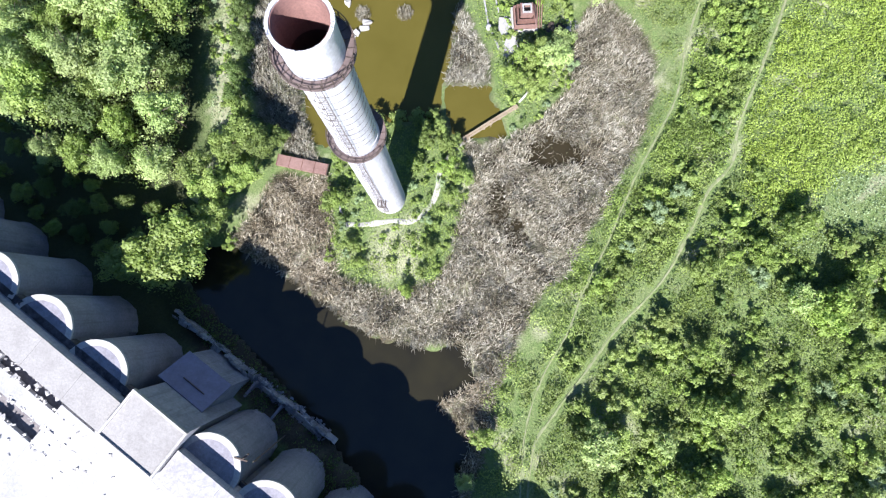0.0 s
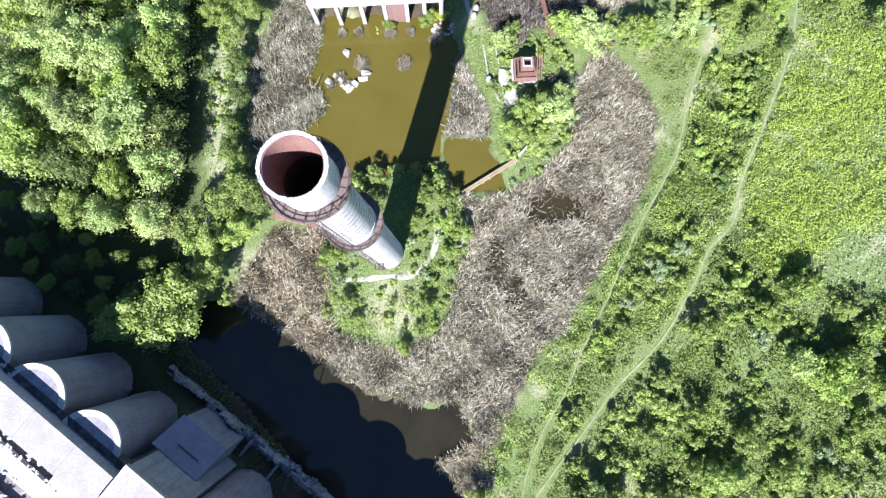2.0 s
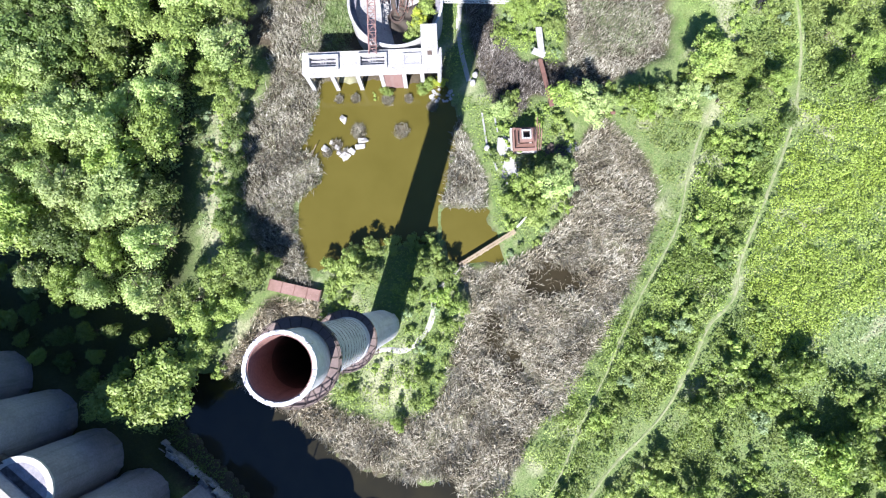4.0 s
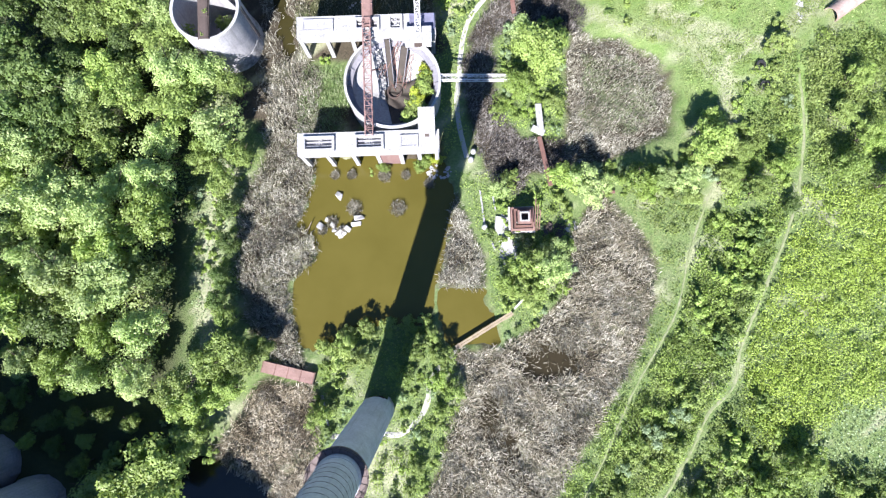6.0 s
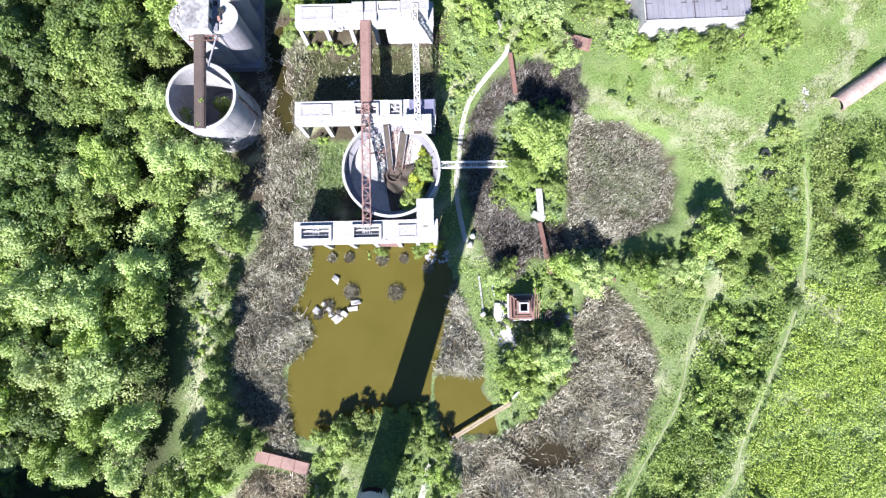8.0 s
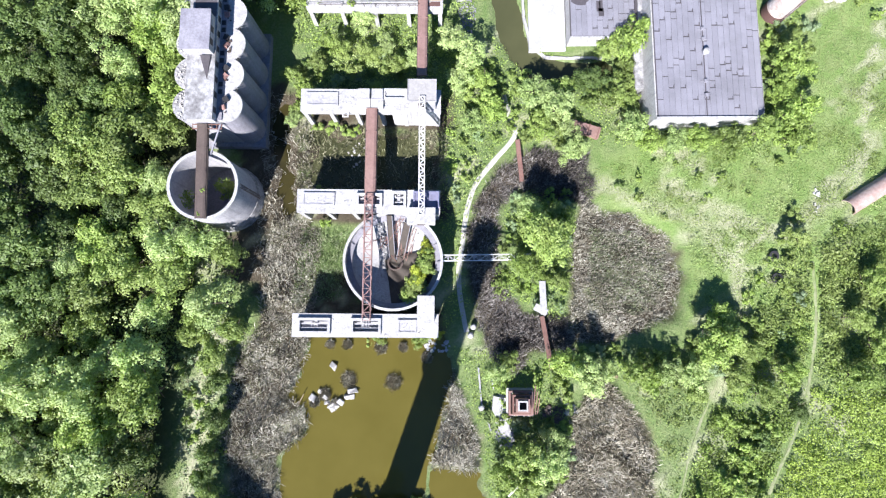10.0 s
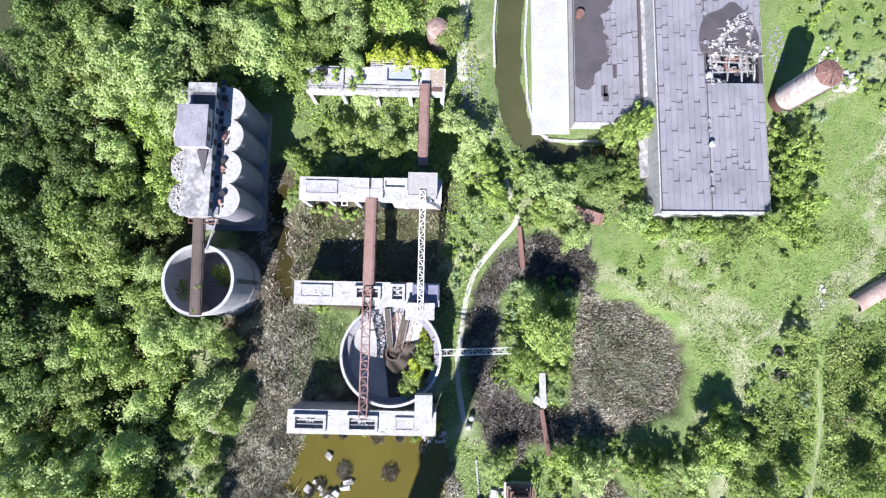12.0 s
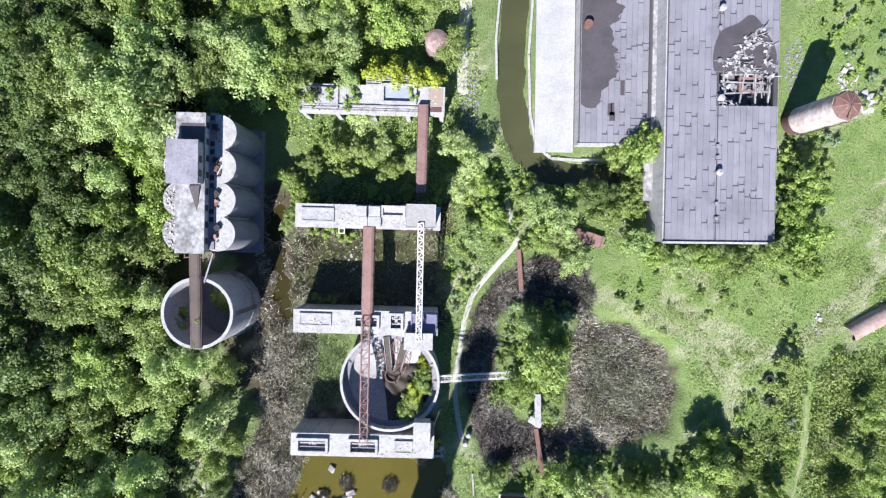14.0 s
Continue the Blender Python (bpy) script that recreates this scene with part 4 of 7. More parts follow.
def build_silo_row():
    row = thing("silo_row", "double row of white concrete silos with rooftop gallery", "silo building", at_grid(-28.6, 20.6), TURN_GRID)
    for cu in (2.55, -3.0):
        for k in range(4):
            v = 3.0 + 5.06 * k
            bm = lathe([(2.62, -0.5), (2.62, 12.35), (0.02, 12.35), (0.02, -0.5)], 40)
            bmesh.ops.translate(bm, verts=bm.verts, vec=(cu, v, 0))
            part("silo", bm, GREY_CONCRETE if cu > 0 else PEELING, row)
            bm = lathe([(2.68, 12.35), (2.68, 12.6 + 0.004 * k), (0.02, 12.6 + 0.004 * k), (0.02, 12.35)], 40)
            bmesh.ops.translate(bm, verts=bm.verts, vec=(cu, v, 0))
            part("silo_top", bm, LIMEWASH if cu > 0 else PEELING, row)
            if cu > 0:
                hat = bmesh.new()
                box(hat, 0, 0, 0, 0.85, 0.75, 0.55, pose(2.55, v + 0.35, 12.6, 0, 0, 35 + 20 * k))
                part("hatch", hat, RUBBER_AND_HOLES, row, "black filling hatch")
                hat = chunk(bmesh.new(), (2.3, v - 0.4, 12.7), (0.8, 0.95, 0.45), random.Random(k))
                part("hatch_cover", hat, FADED_RED, row, "rusty hatch cover")
                bm = bmesh.new()
                rk = random.Random(60 + k)
                for _ in range(9):
                    chunk(bm, (2.3 + rk.uniform(-0.8, 0.7), v - 0.4 + rk.uniform(-1.1, 0.9), 12.66), (rk.uniform(0.15, 0.5), rk.uniform(0.15, 0.5), rk.uniform(0.1, 0.3)), rk)
                tagged(part("hatch_scrap", bm, DARK_STEEL, row), kind="stuff")
                for dv in (1.75, 2.95):
                    # black plate on the closed roof paints the hole's shade
                    part("floor_hole", boxes((1.45, v + dv, 12.9, 2.1, v + dv + 0.75, 12.915)), RUBBER_AND_HOLES, row, "black plate for the shade of a square hole in the strip roof")
                part("drain", boxes((4.1, v + 2.4, 12.5, 4.35, v + 2.65, 12.8)), RUBBER_AND_HOLES, row)
    part("core_wall", boxes((-2.9, 0.6, -0.5, 3.6, 20.2, 12.57)), CONCRETE, row)
    part("base_slab", boxes((-5.9, -0.2, -0.5, 5.3, 20.8, 1.5)), GREY_CONCRETE, row)
    ga = part("gallery", boxes((-2.55, 0.2, 12.5, 1.35, 20.4, 14.6)), CONCRETE, row)
    part("gallery_roof", boxes((-2.7, 0.0, 14.6, 1.6, 20.6, 14.85)), PEELING, row, "mottled flat gallery roof")
    for k in range(8):
        v = 1.4 + 2.45 * k
        # black plate on the wall paints the unlit room behind
        part("window", boxes((1.32, v, 13.1, 1.37, v + 0.95, 14.1)), RUBBER_AND_HOLES, ga, "dark plate for the shade inside an empty window opening")
    part("lean_to", boxes((1.36, 0.6, 12.5, 2.2, 21.0, 12.9)), GREY_CONCRETE, row, "narrow grey strip roof beside the gallery")
    hu = part("hoist_house", boxes((-2.75, 10.2, 14.85, 1.35, 16.1, 16.85)), CONCRETE, row, "raised hoist house on the gallery")
    part("hoist_roof", boxes((-2.95, 10.0, 16.85, 1.6, 16.3, 17.1)), STAINED_ROOF, hu)
    for v in (11.2, 13.2):
        part("window", boxes((1.34, v, 15.4, 1.38, v + 1.0, 16.4)), RUBBER_AND_HOLES, hu)
    # dark wedge south of the hoist house, painting the shade of a roof gap
    bm = bmesh.new()
    vs = [bm.verts.new(p) for p in ((-0.6, 9.9, 14.86), (1.0, 9.9, 14.86), (0.5, 6.2, 14.86), (-0.6, 9.9, 15.2), (1.0, 9.9, 15.2))]
    for f in ((0, 1, 4, 3), (0, 3, 2), (1, 2, 4), (3, 4, 2), (0, 2, 1)):
        bm.faces.new([vs[i] for i in f])
    part("gap_shade", bm, TAR_AND_SHADE, row, "dark triangle painting the shade of a roof gap")
    # flat dark plate paints the shade of a bay that isn't sunk
    part("roof_pit", boxes((-1.9, 16.4, 14.86, 1.45, 19.0, 14.9)), TAR_AND_SHADE, row, "dark plate for the shade of a recessed roof bay")
    rw = random.Random(88)
    bm = bmesh.new()
    for _ in range(420):
        k, q, s = rw.randrange(4), rw.uniform(0, 6.283), 2.5 * math.sqrt(rw.random())
        u, v = -3.0 + s * math.cos(q), 3.0 + 5.06 * k + s * math.sin(q)
        if u < -2.8:
            chunk(bm, (u, v, 12.64), (rw.uniform(0.12, 0.5), rw.uniform(0.12, 0.4), rw.uniform(0.05, 0.2)), rw)
    tagged(part("crumbled_concrete", bm, RUBBLE, row, "crumbling concrete on the silo tops"), kind="stuff")
    bm = bmesh.new()
    for v in (0.0, -0.7):
        bar(bm, (-2.4, v, 12.4), (2.2, v, 12.4), 0.14)
    for k in range(7):
        bar(bm, (-2.4 + 0.75 * k, -0.8, 12.45), (-2.4 + 0.75 * k, 0.1, 12.45), 0.1)
    part("landing", bm, RUST, row)
    return row


silo_row = build_silo_row()

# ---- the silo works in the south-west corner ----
# near-black base paints the gallery's shade; the lighter patches are peeling
SHADED_LEDGE = weathered("shaded_peeling_ledge", (0.03, 0.029, 0.037), (0.12, 0.118, 0.14), (0.015, 0.015, 0.018), big=0.9, fine=2.5, amount=0.6, streak=False)
BLUE_RENDER = weathered("blue_grey_render", (0.29, 0.305, 0.36), (0.22, 0.23, 0.275), (0.1, 0.1, 0.12), big=0.4, fine=2.0, amount=0.55)
DULL_FLOOR = weathered("dull_brown_floor", (0.24, 0.225, 0.23), (0.17, 0.155, 0.16), (0.08, 0.07, 0.07), big=0.5, fine=2.0, amount=0.6, streak=False)


def build_silo_works():
    ang = -37.8
    w = thing("silo_works", "large derelict concrete silo building with flat bleached roofs", "silo building", (-55.7, -3.4, 0), ang)
    for k in range(-3, 9):
        u = 10.1 * k
        if k == 2:
            continue
        bm = lathe([(4.65, -1.0), (4.65, 17.5), (4.55, 17.8), (0.05, 17.8), (0.05, -1.0)], 56)
        bmesh.ops.translate(bm, verts=bm.verts, vec=(u, 0, 0))
        part("silo", bm, GREY_CONCRETE, w)
        bm = lathe([(4.86, -1.0), (4.86, 4.0), (4.6, 4.5), (4.3, 4.5), (4.3, -1.0)], 8, smooth=False)
        bmesh.ops.transform(bm, matrix=pose(u, 0, 0, 0, 0, 22.5), verts=bm.verts)
        part("silo_foot", bm, GREY_CONCRETE, w, "eight-sided concrete foot of the silo")
        bm = lathe([(4.7, 17.55), (4.7, 17.9), (3.85, 17.9), (3.85, 17.55)], 56, rough=0.03, seed=k + 9)
        bmesh.ops.translate(bm, verts=bm.verts, vec=(u, 0, 0))
        part("silo_rim", bm, RUBBLE, w, "crumbling rim of a silo top")
        bm = lathe([(3.84, 17.7), (3.84, 17.83), (0.05, 17.83), (0.05, 17.7)], 56)
        bmesh.ops.translate(bm, verts=bm.verts, vec=(u, 0, 0))
        part("silo_top", bm, STAINED_ROOF, w)
        bm = lathe([(4.65, -1.0), (4.65, 15.6), (0.05, 15.6), (0.05, -1.0)], 56)
        bmesh.ops.translate(bm, verts=bm.verts, vec=(u, -10.6, 0))
        part("silo", bm, GREY_CONCRETE, w)
    part("core_wall", boxes((-34, -29.5, -1, 86, -0.6, 15.9)), GREY_CONCRETE, w)
    # slab between gallery and silos, coloured as if in deep shade
    part("roof_slab", boxes((-34, -4.2, 15.9, 86, 0.9, 16.4)), SHADED_LEDGE, w)
    for a, b, v0, v1 in ((-34, -2, -30, -6.2), (-2, 9, -10.1, -7.6), (-2, 9, -30, -12.6), (9, 86, -30, -6.2), (15, 86, -6.19, -4.25)):
        part("roof_slab", boxes((a + 0.01, v0, 16.2, b - 0.01, v1, 16.95)), APRON, w, "sunlit bleached roof slab")
    part("low_strip", boxes((-34, -6.18, 15.95, 14.98, -4.25, 16.35)), STAINED_ROOF, w, "crumbling grey strip beside the gallery")
    part("sunken_floor", boxes((-1.98, -7.58, 15.92, 8.98, -6.2, 15.97)), DULL_FLOOR, w, "dull floor below a broken roof opening")
    part("sunken_floor", boxes((-1.98, -12.58, 15.92, 8.98, -10.12, 15.97)), DULL_FLOOR, w, "dull floor below a broken roof opening")
    n = 7
    for k in range(n):
        a, b = -34 + 51.2 * k / n, -34 + 51.2 * (k + 1) / n
        part("gallery_bay", boxes((a, -3.9, 16.4, b - 0.02, 0.3, 19.7)), CONCRETE, w)
        part("gallery_roof", boxes((a, -4.1, 19.7, b - 0.03, 0.5, 20.0)), ROOF_GREY, w)
    n = 8
    for k in range(n):
        a, b = 26.2 + 59.8 * k / n, 26.2 + 59.8 * (k + 1) / n
        part("gallery_bay", boxes((a + 0.02, -3.9, 16.4, b, 0.3, 19.5)), CONCRETE, w)
        part("gallery_roof", boxes((a + 0.03, -4.1, 19.5, b, 0.5, 19.8)), CONCRETE, w)
    part("lower_ledge", boxes((-34, 0.5, 16.4, 17.2, 1.5, 17.9)), SHADED_LEDGE, w, "peeling ledge below the gallery, its shade put into the colour")
    part("stair_tower", boxes((17.2, -3.4, -1, 26.0, 3.4, 20.8)), BLUE_RENDER, w, "square concrete stair tower")
    part("tower_roof", boxes((17.0, -3.6, 20.8, 26.2, 3.6, 21.2)), ROOF_GREY, w)
    for r in ((17.0, -3.6, 26.2, -3.3), (17.0, 3.3, 26.2, 3.6), (17.0, -3.3, 17.3, 3.3), (25.9, -3.3, 26.2, 3.3)):
        part("tower_parapet", boxes((r[0], r[1], 21.2, r[2], r[3], 21.45)), RUBBLE, w)
    bm = bmesh.new()
    vs = [bm.verts.new(p) for u in (16.0, 24.0) for p in ((u, 3.42, -1), (u, 7.1, -1), (u, 7.1, 9.7), (u, 3.42, 13.6))]
    for q in ((0, 1, 2, 3), (7, 6, 5, 4), (0, 4, 5, 1), (1, 5, 6, 2), (2, 6, 7, 3), (3, 7, 4, 0)):
        bm.faces.new([vs[i] for i in q])
    an = part("annex", bm, BLUE_RENDER, w, "lower annex with a lean-to roof")
    bm = bmesh.new()
    bar(bm, (20.0, 3.45, 13.75), (20.0, 7.4, 9.6), 8.4, 0.25)
    part("annex_roof", bm, SLATE_ROOF, an)
    bm = bmesh.new()
    bar(bm, (18.5, 5.0, 12.35), (22.4, 5.0, 12.35), 0.1, 0.3)
    part("roof_upstand", bm, DARK_STEEL, an)
    rnd = random.Random(12)
    bm = bmesh.new()
    for _ in range(330):
        u, v = rnd.uniform(-30, 50), rnd.choice((rnd.uniform(-4.6, -4.2), rnd.uniform(-16, -4.3), rnd.uniform(-28, -4.3)))
        chunk(bm, (u, v, 16.9 if v < -4.1 else 17.85), (rnd.uniform(0.1, 0.6), rnd.uniform(0.1, 0.5), rnd.uniform(0.05, 0.25)), rnd)
    for _ in range(260):
        u = rnd.uniform(-8, 16)
        v = rnd.choice((-4.5, -5.2, -6.1, -7.5, -10.1, -12.6)) + rnd.uniform(-0.35, 0.35)
        chunk(bm, (u, v, 16.4 if v > -6.2 else 16.8), (rnd.uniform(0.2, 0.9), rnd.uniform(0.15, 0.6), rnd.uniform(0.08, 0.3)), rnd)
    tagged(part("roof_debris", bm, RUBBLE, w, "crumbled concrete on the roofs"), kind="stuff")
    bm = bmesh.new()
    bar(bm, (31.5, 3.0, 17.5), (34.2, 4.4, 18.4), 0.22)
    bar(bm, (33.0, 2.2, 17.4), (33.6, 4.9, 17.8), 0.3)
    bar(bm, (34.8, 4.6, 4.0), (34.8, 4.6, 18.0), 0.16)
    part("broken_pipe", bm, DARK_STEEL, w)
    return w


works = build_silo_works()


def ruined_wall():
    wl = thing("ruined_wall", "ruined roofless shed walls below the silos", "wall", (-55.7, -3.4, 0), -37.8)
    rnd = random.Random(21)
    u = 6.5
    while u < 40:
        L = rnd.uniform(1.0, 2.2)
        v = 7.7 + rnd.uniform(-0.2, 0.2)
        top = 2.0 + 0.9 * math.sin(u * 0.7) + rnd.uniform(-0.6, 0.5)
        n = 5
        bm = bmesh.new()
        near, far = [], []
        for k in range(n + 1):
            z = top + rnd.uniform(-0.35, 0.35)
            near.append((bm.verts.new((u + (L - 0.03) * k / n, v, -1.2)), bm.verts.new((u + (L - 0.03) * k / n, v, z))))
            far.append((bm.verts.new((u + (L - 0.03) * k / n, v + 0.42, -1.2)), bm.verts.new((u + (L - 0.03) * k / n, v + 0.42, z + rnd.uniform(-0.15, 0.15)))))
        for k in range(n):
            bm.faces.new((near[k][0], near[k + 1][0], near[k + 1][1], near[k][1]))
            bm.faces.new((far[k + 1][0], far[k][0], far[k][1], far[k + 1][1]))
            bm.faces.new((near[k][1], near[k + 1][1], far[k + 1][1], far[k][1]))
        bm.faces.new((near[0][0], near[0][1], far[0][1], far[0][0]))
        bm.faces.new((near[n][0], far[n][0], far[n][1], near[n][1]))
        part("wall_piece", bm, LIMEWASH if rnd.random() < 0.5 else PEELING, wl)
        if rnd.random() < 0.55:
            bm = bmesh.new()
            box(bm, 0, 0, 0, L * 0.9, rnd.uniform(0.8, 1.7), 0.14, pose(u + L / 2, v - 0.7, 1.3, rnd.uniform(30, 60), 0, rnd.uniform(-12, 12)))
            part("leaning_panel", bm, rnd.choice((LIMEWASH, PEELING, GREY_CONCRETE)), wl, "fallen panel leaning on the wall")
        u += L
    bm = bmesh.new()
    for _ in range(240):
        chunk(bm, (rnd.uniform(24.4, 40), rnd.uniform(4.9, 8.8), 0.5), (rnd.uniform(0.15, 0.8), rnd.uniform(0.15, 0.6), rnd.uniform(0.1, 0.4)), rnd)
    tagged(part("shed_debris", bm, GREY_CONCRETE, wl, "broken slabs and dirt inside the ruin"), kind="stuff")
    for a in (25.2, 31.0):
        part("cross_wall", boxes((a, 4.7, -1.2, a + 0.4, 7.45, 2.6)), GREY_CONCRETE, wl)
    part("floor_slab", boxes((24.2, 4.8, -1.2, 39, 7.45, 0.5)), STAINED_ROOF, wl)
    return wl


ruined_wall()

# ---- the hall with felt roofs ----
HALL = pose(34.0, 100.0, 0, 0, 0, 4.2)


def at_hall(u, v, z=0.0):
    return tuple(HALL @ Vector((u, v, z)))


def build_hall():
    h = thing("factory_hall", "long factory hall with patched grey felt roof, partly collapsed", "hall", (34.0, 100.0, 0), 4.2)
    W, D, Z = 18.2, 62.0, 7.6
    t = 0.4
    for name, r in (("wall", (0, 0, W, t)), ("wall", (0, t, t, D)), ("wall", (W - t, t, W, D)), ("wall", (t, D - t, W - t, D))):
        part(name, boxes((r[0], r[1], -0.5, r[2], r[3], Z - 0.1)), LIMEWASH, h)
    for k in range(3):
        part("parapet", boxes((W * k / 3, -0.25, Z - 0.5, W * (k + 1) / 3 - 0.05, 0.1, Z + 0.35)), LIMEWASH, h, "white broken parapet")
    # structural roof with the collapsed bay left out
    hole = (8.6, 22.0, 17.4, 27.2)
    for r in ((0.2, 0.1, 8.6, D), (8.6, 0.1, W - 0.1, 22.0), (8.6, 27.2, W - 0.1, D), (17.4, 22.0, W - 0.1, 27.2)):
        part("roof_deck", boxes((r[0], r[1], Z - 0.35, r[2] - 0.01, r[3] - 0.01, Z)), TAR_AND_SHADE, h)
    lo = thing("low_hall", "lower hall with grey felt roof and a tar stain", "hall", (34.0, 100.0, 0), 4.2)
    part("wall", boxes((-12.7, 16.4, -0.5, -0.2, 16.8, 3.2)), LIMEWASH, lo)
    part("wall", boxes((-12.7, 16.8, -0.5, -12.3, D, 3.2)), LIMEWASH, lo)
    part("roof_deck", boxes((-12.7, 16.4, 3.2, -0.2, D, 3.5)), TAR_AND_SHADE, lo)
    part("roof_edge", boxes((-12.9, 16.1, 3.0, -3.5, 16.45, 3.62)), LIMEWASH, lo, "pale flaking roof edge")
    part("gutter", boxes((-1.15, 16.5, 3.5, -0.75, D, 3.75)), TAR_AND_SHADE, lo)
    part("gutter_strip", boxes((-0.75, 16.5, 3.5, -0.05, D, 4.1)), PEELING, lo, "peeling flashing between the roofs")
    part("side_shed", boxes((-1.6, 7.0, -0.5, -0.05, 14.9, 3.4)), PEELING, h, "peeling lean-to roof")
    rnd = random.Random(31)
    # tar stain: a spreading dark patch
    bm = bmesh.new()
    ring = [bm.verts.new((-12.5 + max(0.05, 6.6 + 0.9 * math.sin(a * 3.1) + 0.7 * math.sin(a * 7.3) - 0.5 * math.cos(a * 11) + 0.3 * math.sin(a * 29) + 0.25 * math.sin(a * 47)) * math.sin(a), 34.5 - 11.5 * math.cos(a) * (1 + 0.1 * math.sin(5 * a)), 3.585)) for a in np.linspace(0.0, math.pi, 110)]
    bm.faces.new(ring)
    part("tar_stain", bm, TAR_AND_SHADE, lo, "spreading dark tar stain on the felt")
    for _ in range(5):
        x, y = rnd.uniform(-8, -4), rnd.uniform(20, 30)
        part("roof_patch", boxes((x, y, 3.55, x + rnd.uniform(0.5, 1.0), y + rnd.uniform(0.8, 2.5), 3.6)), TAR_AND_SHADE, lo, "dark patch on the felt")
    part("roof_drum", tube(bmesh.new(), (-11.6, 36.0, 3.4), (-11.6, 36.0, 4.6), 0.7, None, 20), RUST, lo, "rusty round roof vent")
    # vents along the ridge
    for v in (3.6, 6.0, 11.0, 13.4, 15.2, 23.2, 28.8, 34.0, 37.0, 42.0):
        bm = boxes((8.2, v, Z, 8.7, v + 0.5, Z + 0.45))
        bar(bm, (7.6, v + 0.25, Z + 0.1), (9.4, v + 0.25, Z + 0.1), 0.08)
        part("ridge_bracket", bm, GREY_CONCRETE, h)
    for v in (11.2, 23.0, 37.2):
        bm = lathe([(0.3, Z), (0.3, Z + 0.7), (0.55, Z + 0.8), (0.5, Z + 1.0), (0.1, Z + 1.15), (0.05, Z)], 16)
        bmesh.ops.translate(bm, verts=bm.verts, vec=(8.6, v, 0))
        part("roof_ventilator", bm, LIMEWASH, h, "white roof ventilator")
    part("ridge_flashing", boxes((8.38, 0.2, Z + 0.02, 8.58, 22.0, Z + 0.09)), TAR_AND_SHADE, h, "dark seam along the ridge")
    part("ridge_flashing", boxes((8.38, 27.4, Z + 0.02, 8.58, D, Z + 0.09)), TAR_AND_SHADE, h)
    # the collapsed bay: a dark hole, bare frames and broken slabs heaped behind it
    for u in (9.6, 12.2, 14.8, 16.9):
        bm = bmesh.new()
        bar(bm, (u, 22.0, Z - 0.5 - rnd.uniform(0, 0.5)), (u + rnd.uniform(-0.6, 0.6), 27.0, Z - 0.2), 0.24)
        part("bare_beam", bm, PEELING, h)
    for v in (23.9, 25.8, 26.9):
        bm = bmesh.new()
        bar(bm, (9.0, v, Z - 0.25), (17.3, v + rnd.uniform(-0.6, 0.6), Z - 0.25 - rnd.uniform(0, 0.5)), 0.2)
        part("bare_purlin", bm, PEELING, h)
    ribs, lumps, grey = bmesh.new(), bmesh.new(), bmesh.new()
    for u0, v0, u1, v1, n, spread in ((9.3, 22.4, 9.9, 29.4, 44, 0.45), (12.6, 31.7, 16.4, 31.5, 14, 0.12), (13.0, 32.0, 14.8, 33.0, 42, 0.5), (14.6, 33.6, 15.6, 34.2, 8, 0.3), (12.3, 31.5, 10.6, 28.8, 20, 0.35), (16.4, 31.4, 15.7, 28.8, 10, 0.15), (10.4, 28.4, 14.0, 27.6, 40, 0.4), (15.6, 28.6, 17.2, 28.4, 14, 0.25), (10.6, 29.6, 13.6, 29.8, 14, 0.2), (13.6, 27.2, 17.2, 26.8, 22, 0.3), (9.4, 22.5, 11.0, 22.2, 14, 0.35)):
        for _ in range(n):
            f = rnd.random()
            u, v = u0 + (u1 - u0) * f + rnd.gauss(0, spread), v0 + (v1 - v0) * f + rnd.gauss(0, spread)
            z = Z + (0.12 if v > 27.2 or u < 8.6 else rnd.uniform(-0.5, 0.15))
            if rnd.random() < 0.3:
                g = math.atan2(v1 - v0, u1 - u0) + rnd.gauss(0, 0.5)
                L = rnd.uniform(0.6, 1.7)
                bar(ribs, (u, v, z + 0.1), (u + L * math.cos(g), v + L * math.sin(g), z + rnd.uniform(0, 0.5)), rnd.uniform(0.06, 0.14))
            else:
                chunk(lumps if rnd.random() < 0.75 else grey, (u, v, z), (rnd.uniform(0.12, 0.6), rnd.uniform(0.12, 0.5), rnd.uniform(0.08, 0.25)), rnd)
    for _ in range(14):
        u, v = rnd.uniform(14.4, 17.2), rnd.uniform(23.2, 27.0)
        bar(ribs, (u, v, Z - rnd.uniform(0.1, 1.2)), (u + rnd.uniform(-0.5, 0.5), v + rnd.uniform(0.6, 1.8), Z - rnd.uniform(-0.1, 0.8)), rnd.uniform(0.06, 0.16))
    for bm, mat, lab in ((ribs, PEELING, "bent bars of the collapsed roof"), (lumps, RUBBLE, "white broken slabs of the collapsed roof"), (grey, STAINED_ROOF, "grey splintered roof debris")):
        tagged(part("collapse_debris", bm, mat, h, lab), kind="stuff")
    # black plate over the felt paints the hole's shade
    part("roof_hole", boxes((11.7, 28.3, Z + 0.085, 13.3, 29.2, Z + 0.1)), RUBBER_AND_HOLES, h, "black plate for the shade of a small hole in the roof")
    bm = bmesh.new()
    for r in ((12.0, 24.2, 14.8, 24.5), (12.0, 26.3, 14.8, 26.6), (12.0, 24.5, 12.3, 26.3), (14.5, 24.5, 14.8, 26.3)):
        box4 = boxes((r[0], r[1], Z - 0.9, r[2], r[3], Z - 0.3))
        part("shaft_frame", box4, PALE_RUST, h, "rusty square frame in the hole")
    bm.free()
    bm = bmesh.new()
